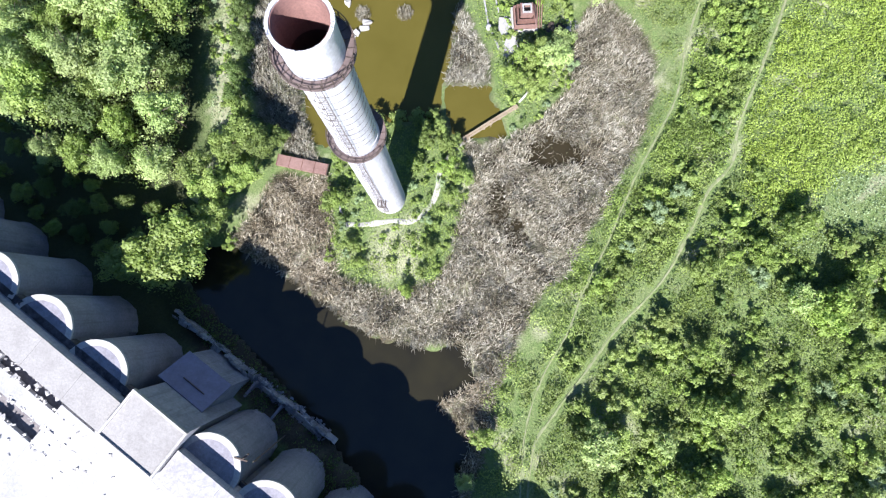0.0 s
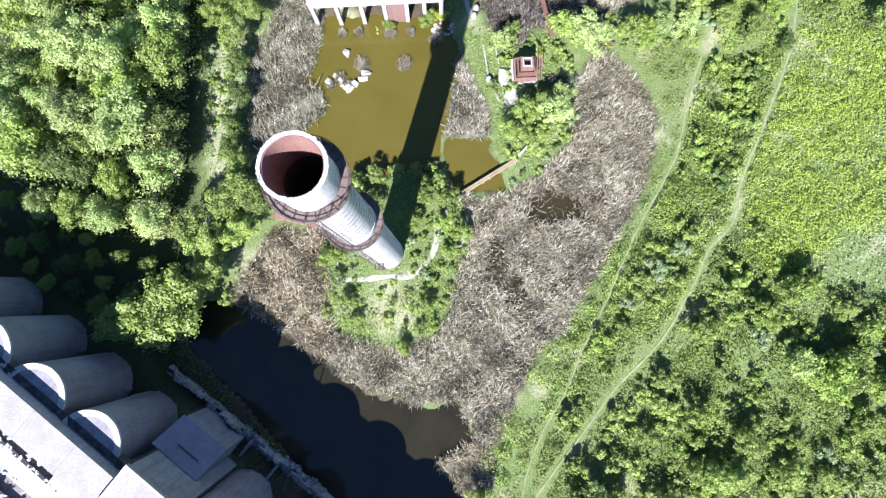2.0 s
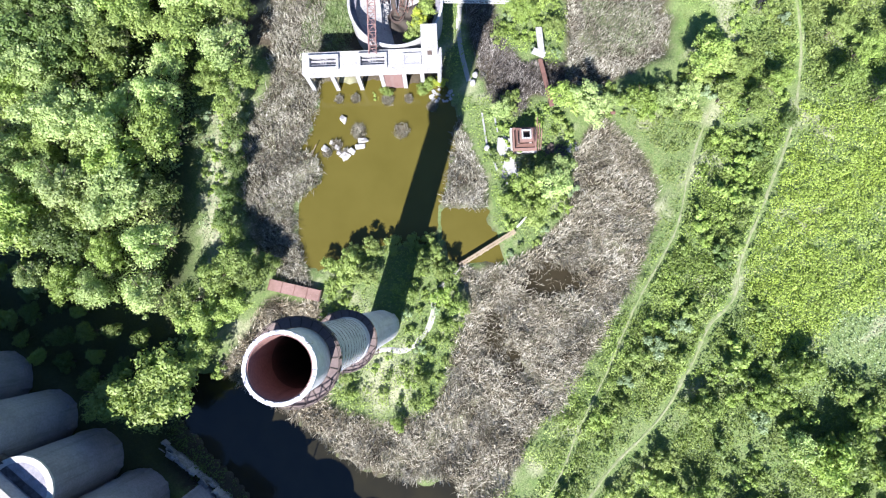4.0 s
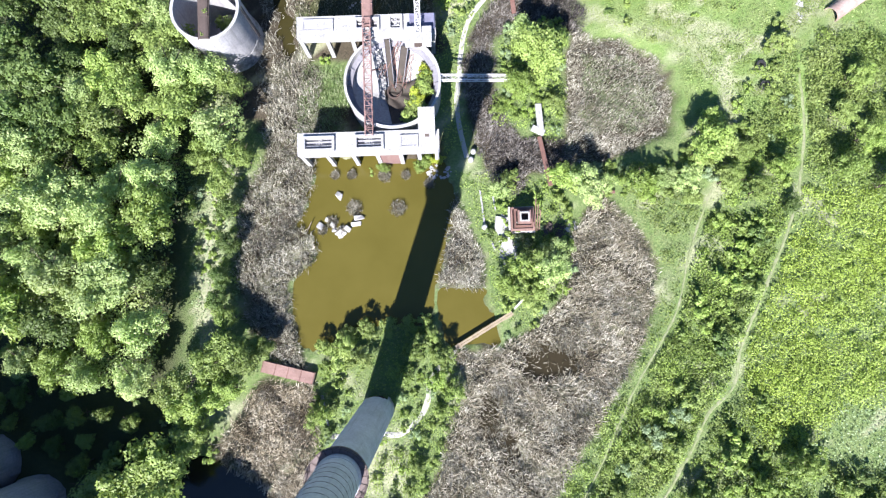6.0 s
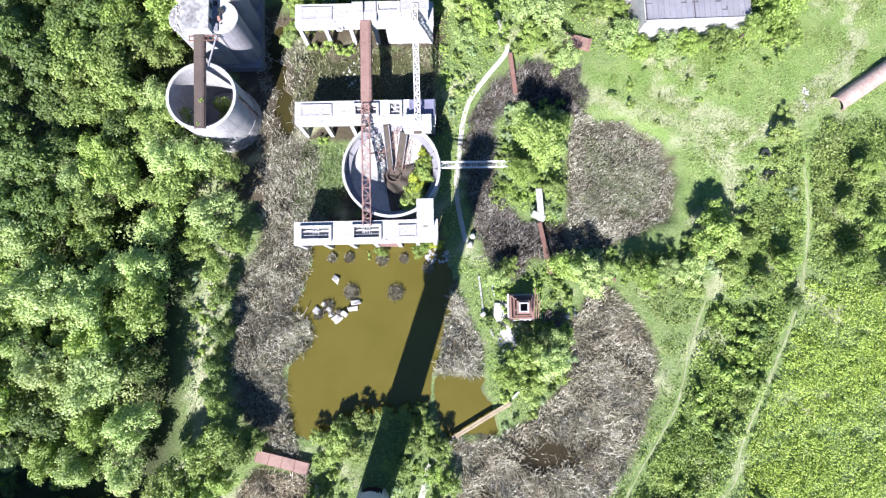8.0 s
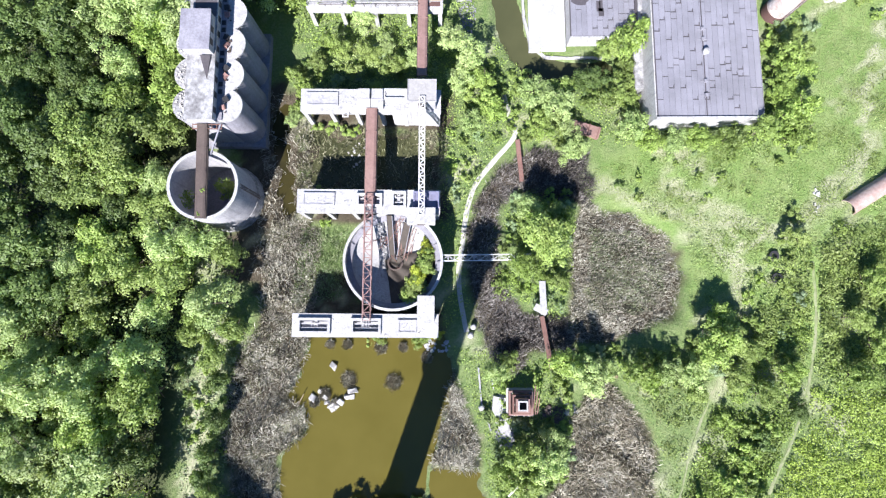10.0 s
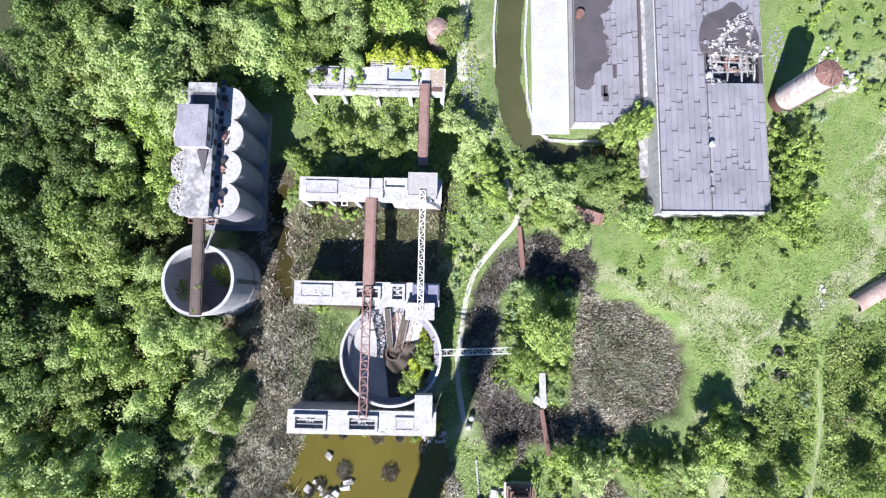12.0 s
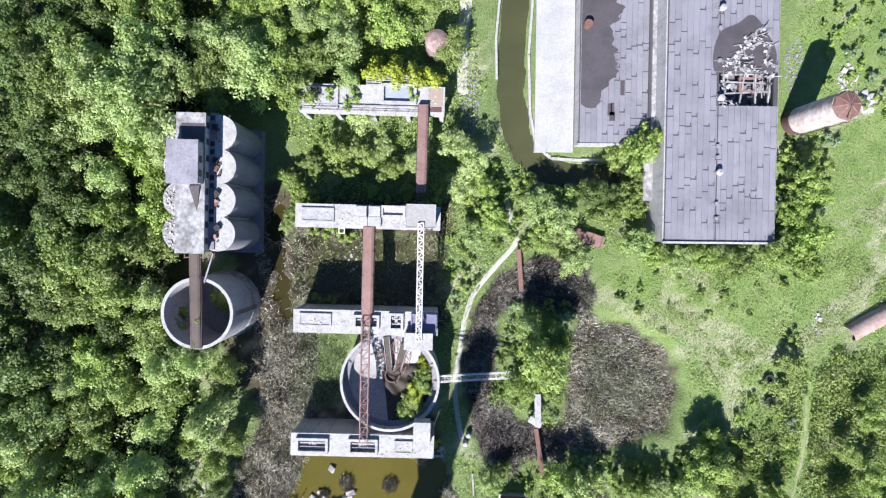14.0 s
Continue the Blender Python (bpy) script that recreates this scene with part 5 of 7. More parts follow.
    for _ in range(60):
        chunk(bm, (rnd.uniform(9, 17), rnd.uniform(22.2, 27), 4.4), (rnd.uniform(0.4, 1.6), rnd.uniform(0.3, 1.2), rnd.uniform(0.2, 0.7)), rnd)
    tagged(part("floor_debris", bm, GREY_CONCRETE, h, "fallen slabs on the hall floor"), kind="stuff")
    bm = bmesh.new()
    ring = [bm.verts.new((12.6 + 4.9 * math.cos(a) * (1 + 0.12 * math.sin(3 * a)), 27.4 + 8.6 * math.sin(a) * (1 + 0.08 * math.cos(5 * a)), Z + 0.08)) for a in np.linspace(0.0, math.pi, 30)]
    bm.faces.new(ring)
    part("scorch", bm, TAR_AND_SHADE, h, "dark scorched felt round the hole")
    part("hall_floor", boxes((0.4, 0.4, -0.5, W - 0.4, D - 0.4, 4.4)), DULL_FLOOR, h)
    return h, lo


hall, low_hall = build_hall()
# apron beside the low hall
bm = boxes((-19.6, 15.4, -0.4, -12.9, 62, 0.55))
single("apron", bm, APRON, "bleached concrete apron beside the low hall", "pavement", (34.0, 100.0, 0), 4.2, kind="structure")


def cylinder_tank(name, label, cat, p, q, r, mat, wall=0.08, caps=True):
    p, q = Vector(p), Vector(q)
    th = thing(name, label, cat)
    th.matrix_world = Matrix.Translation(p) @ (q - p).to_track_quat("Z", "Y").to_matrix().to_4x4()
    L = (q - p).length
    n = max(2, round(L / 2.0))
    for k in range(n):
        a, b = L * k / n, L * (k + 1) / n
        part("ring", lathe([(r, a + 0.02), (r, b - 0.02), (r - wall, b - 0.02), (r - wall, a + 0.02)], 32, rough=0.012, seed=k), mat, th)
        part("seam", lathe([(r - 0.01, b - 0.05), (r + 0.015, b - 0.04), (r + 0.015, b + 0.04), (r - 0.01, b + 0.05)], 32), mat, th)
    if caps:
        part("end_cap", lathe([(0.02, L + 0.7), (r * 0.6, L + 0.5), (r, L), (r - 0.05, L - 0.02), (r * 0.58, L + 0.44), (0.02, L + 0.62)], 32), mat, th, "dished end with peeling paint")
    return th


PEELED_RED = weathered("peeling_red_tank", (0.27, 0.17, 0.15), (0.42, 0.37, 0.35), (0.1, 0.06, 0.05), big=0.9, fine=2.4, amount=0.7, streak=False)
FADED = weathered("peeling_pale_tank", (0.6, 0.58, 0.57), (0.45, 0.35, 0.31), (0.19, 0.095, 0.07), big=0.6, fine=1.3, amount=0.8, streak=False)
PINK = weathered("pink_stained_concrete_pipe", (0.42, 0.34, 0.31), (0.33, 0.23, 0.2), (0.16, 0.09, 0.07), big=0.5, fine=1.4, amount=0.6, streak=False)
def tall_tank():
    x, y, z0 = 55.3, 121.7, 4.6
    th = thing("tall_tank", "tall peeling white cylindrical tank with a rusty faceted top", "tank", (x, y, z0), 12)
    H, r = 11.2, 2.15
    for k in range(6):
        a, b2 = H * k / 6, H * (k + 1) / 6
        # the lowest ring is coloured dark for the hall's shadow on the foot
        part("ring", lathe([(r, a + 0.01), (r, b2 - 0.01), (r - 0.1, b2 - 0.01), (r - 0.1, a + 0.01)], 32), FADED if k else SOOT_AND_SHADE, th, "" if k else "foot ring, the hall's shade put into its dark colour")
        part("seam", lathe([(r - 0.01, b2 - 0.04), (r + 0.012, b2 - 0.03), (r + 0.012, b2 + 0.03), (r - 0.01, b2 + 0.04)], 32), FADED, th)
    part("top", lathe([(r + 0.05, H), (r * 0.96, H + 0.25), (0.3, H + 0.7), (0.02, H + 0.72), (0.02, H)], 8, smooth=False), RUST, th, "rusty eight-sided tank top")
    for k in range(8):
        q = 2 * math.pi * k / 8
        bm = bmesh.new()
        bar(bm, (math.cos(q) * 0.3, math.sin(q) * 0.3, H + 0.68), (math.cos(q) * r, math.sin(q) * r, H + 0.2), 0.05)
        part("roof_seam", bm, PINK, th)
    bm = bmesh.new()
    bar(bm, (0.2, 0.0, H + 0.75), (-0.5, -1.9, H + 0.5), 0.1)
    part("pipe_stub", bm, DARK_STEEL, th)
    bm = bmesh.new()
    for s in (-0.25, 0.25):
        bar(bm, (s, -r - 0.2, 0), (s, -r - 0.2, H), 0.06)
    for k in range(32):
        bar(bm, (-0.25, -r - 0.2, 0.3 + 0.4 * k), (0.25, -r - 0.2, 0.3 + 0.4 * k), 0.04)
    part("ladder", bm, DARK_STEEL, th)
    return th


tall_tank()
cylinder_tank("large_pipe", "large pink-stained pipe lying in the grass", "pipe", (67.2, 87.4, 5.6), (77.2, 94.8, 6.7), 1.45, PINK, 0.16, False)
cylinder_tank("red_vessel", "squat rusty round vessel among trees", "tank", at_grid(6.2, 56.1, -0.5), at_grid(6.2, 56.1, 5.2), 1.9, PEELED_RED)

# ---- small things about the ponds ----
def gz(x, y):
    return float(height(np.array([x]), np.array([y]))[0])


def strip(name, line, width, mat, label, category="path", lift=0.11, wobble=0.25, kind="structure", seed=1.0):
    """A path that follows the ground along a smoothed line."""
    pts = [Vector((*p, 0)) for p in line]
    fine = []
    for i in range(len(pts) - 1):
        p0, p1, p2, p3 = pts[max(i - 1, 0)], pts[i], pts[i + 1], pts[min(i + 2, len(pts) - 1)]
        n = max(2, int((p2 - p1).length / 0.7))
        for k in range(n):
            t = k / n
            fine.append(0.5 * ((2 * p1) + (p2 - p0) * t + (2 * p0 - 5 * p1 + 4 * p2 - p3) * t * t + (3 * p1 - p0 - 3 * p2 + p3) * t ** 3))
    fine.append(pts[-1])
    bm = bmesh.new()
    rows = []
    for i, p in enumerate(fine):
        d = (fine[min(i + 1, len(fine) - 1)] - fine[max(i - 1, 0)]).normalized()
        side = Vector((-d.y, d.x, 0))
        row = []
        for s in (-0.5, -0.2, 0.2, 0.5):
            w = width * (1 + wobble * float(wavy(np.array(p.x + 9 * s), np.array(p.y), 1.3, seed)))
            q = p + side * w * s
            row.append(bm.verts.new((q.x, q.y, gz(q.x, q.y) + lift * (1.0 if abs(s) < 0.4 else -0.3))))
        rows.append(row)
    for a, b in zip(rows, rows[1:]):
        for k in range(3):
            bm.faces.new((a[k], a[k + 1], b[k + 1], b[k])).smooth = True
    return single(name, bm, mat, label, category, kind=kind)


TRACK_DRY = weathered("dry_grassy_path", (0.36, 0.35, 0.26), (0.26, 0.28, 0.15), (0.15, 0.19, 0.07), big=0.4, fine=1.4, amount=0.8, streak=False)
PATH_A = [(47, 57), (43.3, 45.8), (40.8, 35.3), (33.9, 22.2), (28.6, 10.3), (24.5, 2.6), (21.4, -4.9), (16.5, -13.3), (13.5, -23.3), (12.5, -36)]
PATH_B = [(61.6, 78), (62, 66), (60, 54), (55.6, 42.1), (51, 30.9), (49.5, 23.9), (45.5, 19.0), (42.3, 12.1), (37.2, 3.5), (29.4, -4.9), (24.5, -11.3), (18.8, -18.5), (15, -24.8), (13.5, -38)]
strip("path_lower", PATH_A, 0.4, DIRT, "faint trodden track through grass", wobble=0.6)
strip("path_upper", PATH_B, 0.52, DIRT, "narrow trodden earth path through scrub", wobble=0.55)
strip("path_bank", [(-37, 60), (-38.5, 54), (-40, 47), (-40, 40), (-39.4, 33), (-40, 26), (-44, 18)], 1.7, TRACK_DRY, "pale trodden path along the wood", wobble=0.6)
strip("path_island", [(-17, 13.8), (-14, 13.7), (-11, 14.1), (-8, 14.4), (-5.4, 14.2), (-3, 16.2), (-1.2, 19), (-0.6, 23), (1.5, 26.5), (4.2, 29.2)], 1.0, PALE_PATH, "pale sandy path on the chimney island", wobble=0.5)
strip("path_pale", [(9, 106), (10.6, 101), (11.6, 98), (7.7, 92.5), (4.9, 88.2), (3.7, 83), (3.3, 76.9), (3.0, 72.9), (3.6, 68), (5.0, 62.4)], 1.0, PALE_PATH, "pale concrete footpath round the reeds", lift=0.12, wobble=0.12)
strip("path_stream", [(-1, 190), (-0.7, 139), (-0.5, 127), (0.4, 122.8)], 2.2, PALE_PATH, "pale bank path beside the stream", lift=0.16, wobble=0.35)


def kerb(name, line, w, h, mat, label):
    th = thing(name, label, "kerb wall")
    for (ax, ay), (bx, by) in zip(line, line[1:]):
        n = max(1, round(math.hypot(bx - ax, by - ay) / 3.0))
        for k in range(n):
            f, g = k / n, (k + 1) / n
            bm = bmesh.new()
            z = max(gz(ax, ay), -0.2)
            bar(bm, (ax + (bx - ax) * f, ay + (by - ay) * f, z + h / 2 - 0.4), (ax + (bx - ax) * g * 0.999, ay + (by - ay) * g * 0.999, z + h / 2 - 0.4), w, h + 0.8)
            part("kerb_stone", bm, mat, th)
    return th


kerb("stream_kerb", [(5.2, 160), (5.0, 133), (5.7, 126)], 0.38, 0.35, LIMEWASH, "white concrete kerb on the stream bank")
kerb("stream_kerb", [(10.6, 160), (10.9, 130.5), (12.0, 120.8), (13.5, 115.4), (16.4, 113.1), (21.5, 113.2), (26.8, 113.6)], 0.42, 0.4, LIMEWASH, "white concrete kerb curving along the stream")
kerb("island_kerb", [(-19, 20.5), (-17.5, 14.5)], 0.4, 0.3, CONCRETE, "crumbling concrete edge on the island")
kerb("bank_kerb", [(7.4, 56.5), (8.3, 50.5), (10.2, 46)], 0.28, 0.25, CONCRETE, "broken white edging in the grass")
kerb("bank_kerb", [(9.6, 56), (10.2, 53)], 0.25, 0.25, CONCRETE, "broken white edging in the grass")

# rusty steel trough lying by the western reeds
tr = thing("steel_trough", "rusty closed steel casing lying in the reeds", "steel casing", (-24.7, 24.3, -0.1), -12.0)
part("body", boxes((-4.5, -0.95, 0, 4.5, 0.95, 1.15)), PALE_RUST, tr)
for k in range(5):
    part("rib", boxes((-4.55 + 2.22 * k, -1.0, -0.05, -4.4 + 2.22 * k, 1.0, 1.22)), RUST, tr)
part("end_plate", boxes((4.5, -1.05, -0.1, 4.62, 1.05, 1.25)), DARK_STEEL, tr)

# plank bridge over the small pond
br = thing("footbridge", "narrow weathered plank footbridge over the small pond", "footbridge", (4.0, 29.2, 0.55), 32.5)
for k, y in enumerate((-0.2, 0.2)):
    part("plank", boxes((-0.6, y - 0.17, 0.0, 11.0, y + 0.17, 0.12)), TIMBER, br)
for x in (0.2, 3.6, 7.0, 10.4):
    part("bearer", boxes((x, -0.45, -0.3, x + 0.25, 0.45, -0.004)), TIMBER, br)
for x in (0.3, 5.2, 10.5):
    for y in (-0.35, 0.35):
        part("pile", tube(bmesh.new(), (x, y, -1.9), (x, y, 0.1), 0.1), TIMBER, br)
single("pipe_piece", tube(bmesh.new(), (13.6, 35.8, 0.5), (15.2, 37.6, 0.7), 0.18), WHITE_STEEL, "short white pipe on the bank", "pipe")

# stepped hopper base east of the pond
hp = thing("stepped_hopper", "rusty stepped square hopper on a rubble mound", "hopper", (14.7, 51.3, 0.0), 3.0)
part("plinth", boxes((-2.3, -2.3, -0.4, 2.3, 2.3, 0.9)), RUBBLE, hp)
for k, (r, z) in enumerate(((2.0, 0.9), (1.55, 2.0), (1.1, 3.1))):
    for a in ((-r, -r, r, -r + 0.28), (-r, r - 0.28, r, r), (-r, -r + 0.28, -r + 0.28, r - 0.28), (r - 0.28, -r + 0.28, r, r - 0.28)):
        part("frame_plate", boxes((a[0], a[1], z, a[2], a[3], z + 1.1)), PALE_RUST if k != 1 else RUST, hp)
for r4 in ((-0.82, -0.82, 0.82, -0.58), (-0.82, 0.58, 0.82, 0.82), (-0.82, -0.58, -0.58, 0.58), (0.58, -0.58, 0.82, 0.58)):
    part("collar", boxes((r4[0], r4[1], 4.2, r4[2], r4[3], 4.45)), LIMEWASH, hp, "white square collar")
# solid black block paints the shade inside the throat
part("throat", boxes((-0.8, -0.8, 0.9, 0.8, 0.8, 3.3)), RUBBER_AND_HOLES, hp, "black block for the shade inside the open throat")
bm = bmesh.new()
for k in range(3):
    bar(bm, (2.2 + 0.35 * k, -2.0, 1.0), (2.2 + 0.35 * k, 3.2 - k, 3.4), 0.14)
part("guide_rails", bm, RUST, hp)


def rubble_heap(name, label, x, y, rx, ry, n, mat, size=(0.3, 1.0), seed=1):
    rnd = random.Random(seed)
    bm = bmesh.new()
    for _ in range(n):
        a, r = rnd.uniform(0, 6.283), math.sqrt(rnd.random())
        px, py = x + rx * r * math.cos(a), y + ry * r * math.sin(a)
        s = rnd.uniform(*size)
        chunk(bm, (px, py, max(gz(px, py), -0.45) - 0.05), (s, s * rnd.uniform(0.5, 0.9), s * rnd.uniform(0.3, 0.6)), rnd)
    return single(name, bm, mat, label, "rubble", kind="stuff")


bm = bmesh.new()
rim = [(-1.4, 3.4), (1.2, 3.0), (1.5, 0.6), (1.1, -1.6), (2.1, -3.9), (1.4, -4.3), (-0.2, -2.6), (-0.9, -0.4), (-1.7, 1.2)]
top, low = [bm.verts.new((x, y, 0.32)) for x, y in rim], [bm.verts.new((1.06 * x, 1.06 * y, -0.3)) for x, y in rim]
bm.faces.new(top)
for k in range(len(rim)):
    bm.faces.new((top[k], low[k], low[(k + 1) % len(rim)], top[(k + 1) % len(rim)]))
single("concrete_spill", bm, LIMEWASH, "white ragged concrete spill beside the hopper", "concrete slab", (11.9, 48.6, 0.1), 4)
rubble_heap("rubble_heap", "white broken rubble below the hopper", 12.6, 46.6, 1.6, 3.6, 150, CONCRETE, (0.2, 0.7), 2)
rubble_heap("rubble_heap", "white broken rubble beside the hopper", 11.8, 50.5, 1.3, 2.0, 60, CONCRETE, (0.2, 0.6), 3)
rubble_heap("rubble_heap", "dark scrap beside the hopper", 20.5, 49.5, 2.6, 1.4, 60, DARK_STEEL, seed=4)
rubble_heap("rubble_heap", "white rubble at the bank", 23.5, 50.5, 1.0, 1.0, 12, RUBBLE, seed=5)
rubble_heap("rubble_heap", "pale rubble behind the tall tank", 65.5, 125.6, 2.4, 1.5, 70, RUBBLE, (0.4, 1.3), 6)
rubble_heap("rubble_heap", "white concrete bits in the meadow", 62.5, 88.5, 0.6, 2.4, 16, RUBBLE, (0.2, 0.7), 7)
rubble_heap("rubble_heap", "pale rubble at the platform corner", 0.0, 59.8, 2.2, 1.2, 24, CONCRETE, (0.3, 0.8), 8)
rubble_heap("rubble_heap", "scattered stones in the sump", -16.5, 93.0, 2.5, 3.0, 30, RUBBLE, (0.2, 0.6), 9)
rubble_heap("rubble_heap", "grey scree on the stream bank", 1.6, 120.5, 1.6, 7.0, 330, GREY_CONCRETE, (0.12, 0.45), 10)
rubble_heap("rubble_heap", "white rubble on the slope", 63.0, 129.4, 1.6, 2.4, 26, RUBBLE, (0.3, 0.9), 11)
rubble_heap("rubble_heap", "pale gravel beside the hall wall", 54.5, 131.0, 1.4, 4.5, 120, GREY_CONCRETE, (0.15, 0.5), 12)


def block(name, label, x, y, sx, sy, sz, turn, seed, z=-0.75):
    bm = chunk(bmesh.new(), (0, 0, 0), (sx, sy, sz), random.Random(seed))
    bmesh.ops.bevel(bm, geom=bm.edges[:], offset=0.08, segments=1, affect="EDGES")
    return single(name, bm, RUBBLE, label, "concrete block", (x, y, z), turn, "concrete blocks in the pond")


for k, (x, y, sx, sy, t) in enumerate(((-17.6, 55.9, 1.3, 1.6, 20), (-20.6, 50.4, 1.4, 1.5, 5), (-19.6, 51.6, 1.0, 0.9, 40), (-18.4, 50.6, 1.2, 1.0, 15), (-17.0, 49.6, 1.8, 2.0, 8), (-16.0, 50.2, 1.3, 1.9, 30), (-14.6, 51.2, 2.2, 1.1, -20), (-14.1, 52.2, 2.3, 1.2, 5), (-18.0, 49.9, 0.9, 0.8, 0), (-17.3, 49.0, 1.2, 1.2, 60))):
    block("concrete_block", "white broken concrete block half sunk in the pond", x + 0.1, y - 1.0, sx * 0.85, sy * 0.8, 1.1, t, 40 + k)
for k, (x, y) in enumerate(((6.1, 63.4), (5.7, 61.9), (8.3, 49.9))):
    bm = lathe([(0.02, 1.3), (0.35, 1.2), (0.55, 0.8), (0.4, 0.0), (0.02, 0.0)], 14)
    single("round_bollard", bm, LIMEWASH, "white rounded concrete bollard", "bollard", (x, y, gz(x, y) - 0.1), 0, "round bollards")

# beams and slabs lying about the ring of reeds
for name, label, p, q, w, h, mat in (
    ("rusty_beam", "long rusty beam in the bushes", (17.6, 66.0, 1.7), (19.6, 57.2, 2.0), 0.75, 0.4, RUST),
    ("rusty_beam", "dark rusty beam across the reeds", (11.9, 96.8, 1.4), (13.2, 89.5, 0.5), 0.8, 0.4, RUST),
    ("concrete_slab", "pale broken concrete slab among bushes", (17.4, 72.0, 1.6), (17.9, 66.3, 2.0), 1.1, 0.3, LIMEWASH),
    ("concrete_slab", "white splintered slab among bushes", (16.3, 67.6, 1.7), (18.4, 66.6, 1.9), 1.2, 0.2, LIMEWASH),
    ("wooden_pole", "thin pale pole in the pond", (-23.0, 48.0, 0.2), (-22.0, 50.2, 0.6), 0.12, 0.12, TIMBER),
    ("rusty_beam", "rusty bar at the edge of the reeds", (28.6, 56.8, 0.5), (31.2, 56.6, 0.7), 0.5, 0.3, RUST),
):
    bm = bmesh.new()
    bar(bm, p, q, w, h)
    bmesh.ops.bevel(bm, geom=bm.edges[:], offset=0.03, segments=1, affect="EDGES")
    single(name, bm, mat, label, "beam" if "beam" in name else "debris")
ra = thing("rusty_skip", "rusty ribbed steel trough on the bank", "steel trough", (23.8, 99.8, 0.1), -14)
part("body", boxes((-2.9, -1.0, 0, 2.9, 1.0, 0.9)), PALE_RUST, ra)
for k in range(4):
    part("rib", boxes((-2.8 + 1.75 * k, -1.1, 0.05, -2.6 + 1.75 * k, 1.1, 1.0)), RUST, ra)
for x, y, r in ((55.3, 78.6, 0.8), (55.8, 74.9, 0.85)):
    bm = lathe([(r, 0.0), (r + 0.06, 0.25), (r, 0.55), (r * 0.6, 0.55), (r * 0.52, 0.28), (r * 0.6, 0.0)], 24)
    single("tractor_tyre", bm, RUBBER_AND_HOLES, "black worn tractor tyre in the grass", "tyre", (x, y, gz(x, y) + 0.1), 0, "tyres")

# ---- plants ----
def cards(centres, normals, sizes, rng, aspect=0.62):
    """Leaf clumps: one folded four-sided blade at each centre."""
    n = len(centres)
    t = rng.normal(size=(n, 3))
    t -= normals * (t * normals).sum(1, keepdims=True)
    t /= np.linalg.norm(t, axis=1, keepdims=True) + 1e-9
    b = np.cross(normals, t)
    s = sizes[:, None]
    droop = normals * s * 0.22
    v = np.stack([centres - t * s * 0.5, centres - b * s * aspect * 0.5 + droop, centres + t * s * 0.5, centres + b * s * aspect * 0.5 + droop], 1)
    return v.reshape(-1, 3)


def leaves(centres, normals, sizes, rng):
    """One three-cornered leaf at each centre."""
    t = rng.normal(size=(len(centres), 3))
    t -= normals * (t * normals).sum(1, keepdims=True)
    t /= np.linalg.norm(t, axis=1, keepdims=True) + 1e-9
    b = np.cross(normals, t)
    s = sizes[:, None]
    return np.stack([centres + t * s * 0.62, centres - t * s * 0.34 - b * s * 0.43, centres - t * s * 0.34 + b * s * 0.43], 1).reshape(-1, 3)


def leaf_mesh(name, verts, mat, k=4):
    """A mesh of loose faces with k corners each."""
    n = len(verts) // k
    me = bpy.data.meshes.new(name)
    me.vertices.add(len(verts))
    me.vertices.foreach_set("co", verts.astype(np.float32).ravel())
    me.loops.add(n * k)
    me.loops.foreach_set("vertex_index", np.arange(n * k, dtype=np.int32))
    me.polygons.add(n)
    me.polygons.foreach_set("loop_start", np.arange(0, n * k, k, dtype=np.int32))
    me.update(calc_edges=True)
    me.validate()
    me.materials.append(mat)
    return me


def unit(v):
    return v / (np.linalg.norm(v, axis=1, keepdims=True) + 1e-9)


def crown_points(rng, R, base, top, n, lobes):
    """Points and outward directions on an uneven crown made of many small lobes."""
    mid, half = (base + top) / 2, (top - base) / 2
    d = unit(rng.normal(size=(lobes, 3)) + np.array([0, 0, 0.25]))
    ang = np.arctan2(d[:, 1], d[:, 0])
    ragged = 1 + 0.22 * np.sin(2 * ang + rng.uniform(0, 6)) + 0.16 * np.sin(3 * ang + rng.uniform(0, 6)) + 0.1 * np.sin(5 * ang + rng.uniform(0, 6))
    c = d * (rng.uniform(0.25, 1.0, lobes) ** 0.6 * 0.86 * ragged)[:, None] * np.array([R, R, half])
    c[:, 2] += mid
    r = rng.uniform(0.1, 0.36, lobes) * R
    pick = rng.choice(lobes, size=n, p=r ** 1.8 / (r ** 1.8).sum())
    o = unit(rng.normal(size=(n, 3)) + np.array([0, 0, 0.45]))
    return c[pick] + o * (r[pick] * rng.uniform(0.4, 1.2, n))[:, None] * np.array([1, 1, 0.8]), o


def crown_mesh(name, seed, R, base, top, n, leaf, mat, lobes=16):
    rng = np.random.default_rng(seed)
    p, o = crown_points(rng, R, base, top, n, lobes)
    nm = unit(o * 0.85 + rng.normal(size=(n, 3)) * 0.36 + np.array([0.0, -0.05, 0.3]))
    return leaf_mesh(name, leaves(p, nm, leaf * rng.uniform(0.6, 1.35, n), rng), mat, 3)


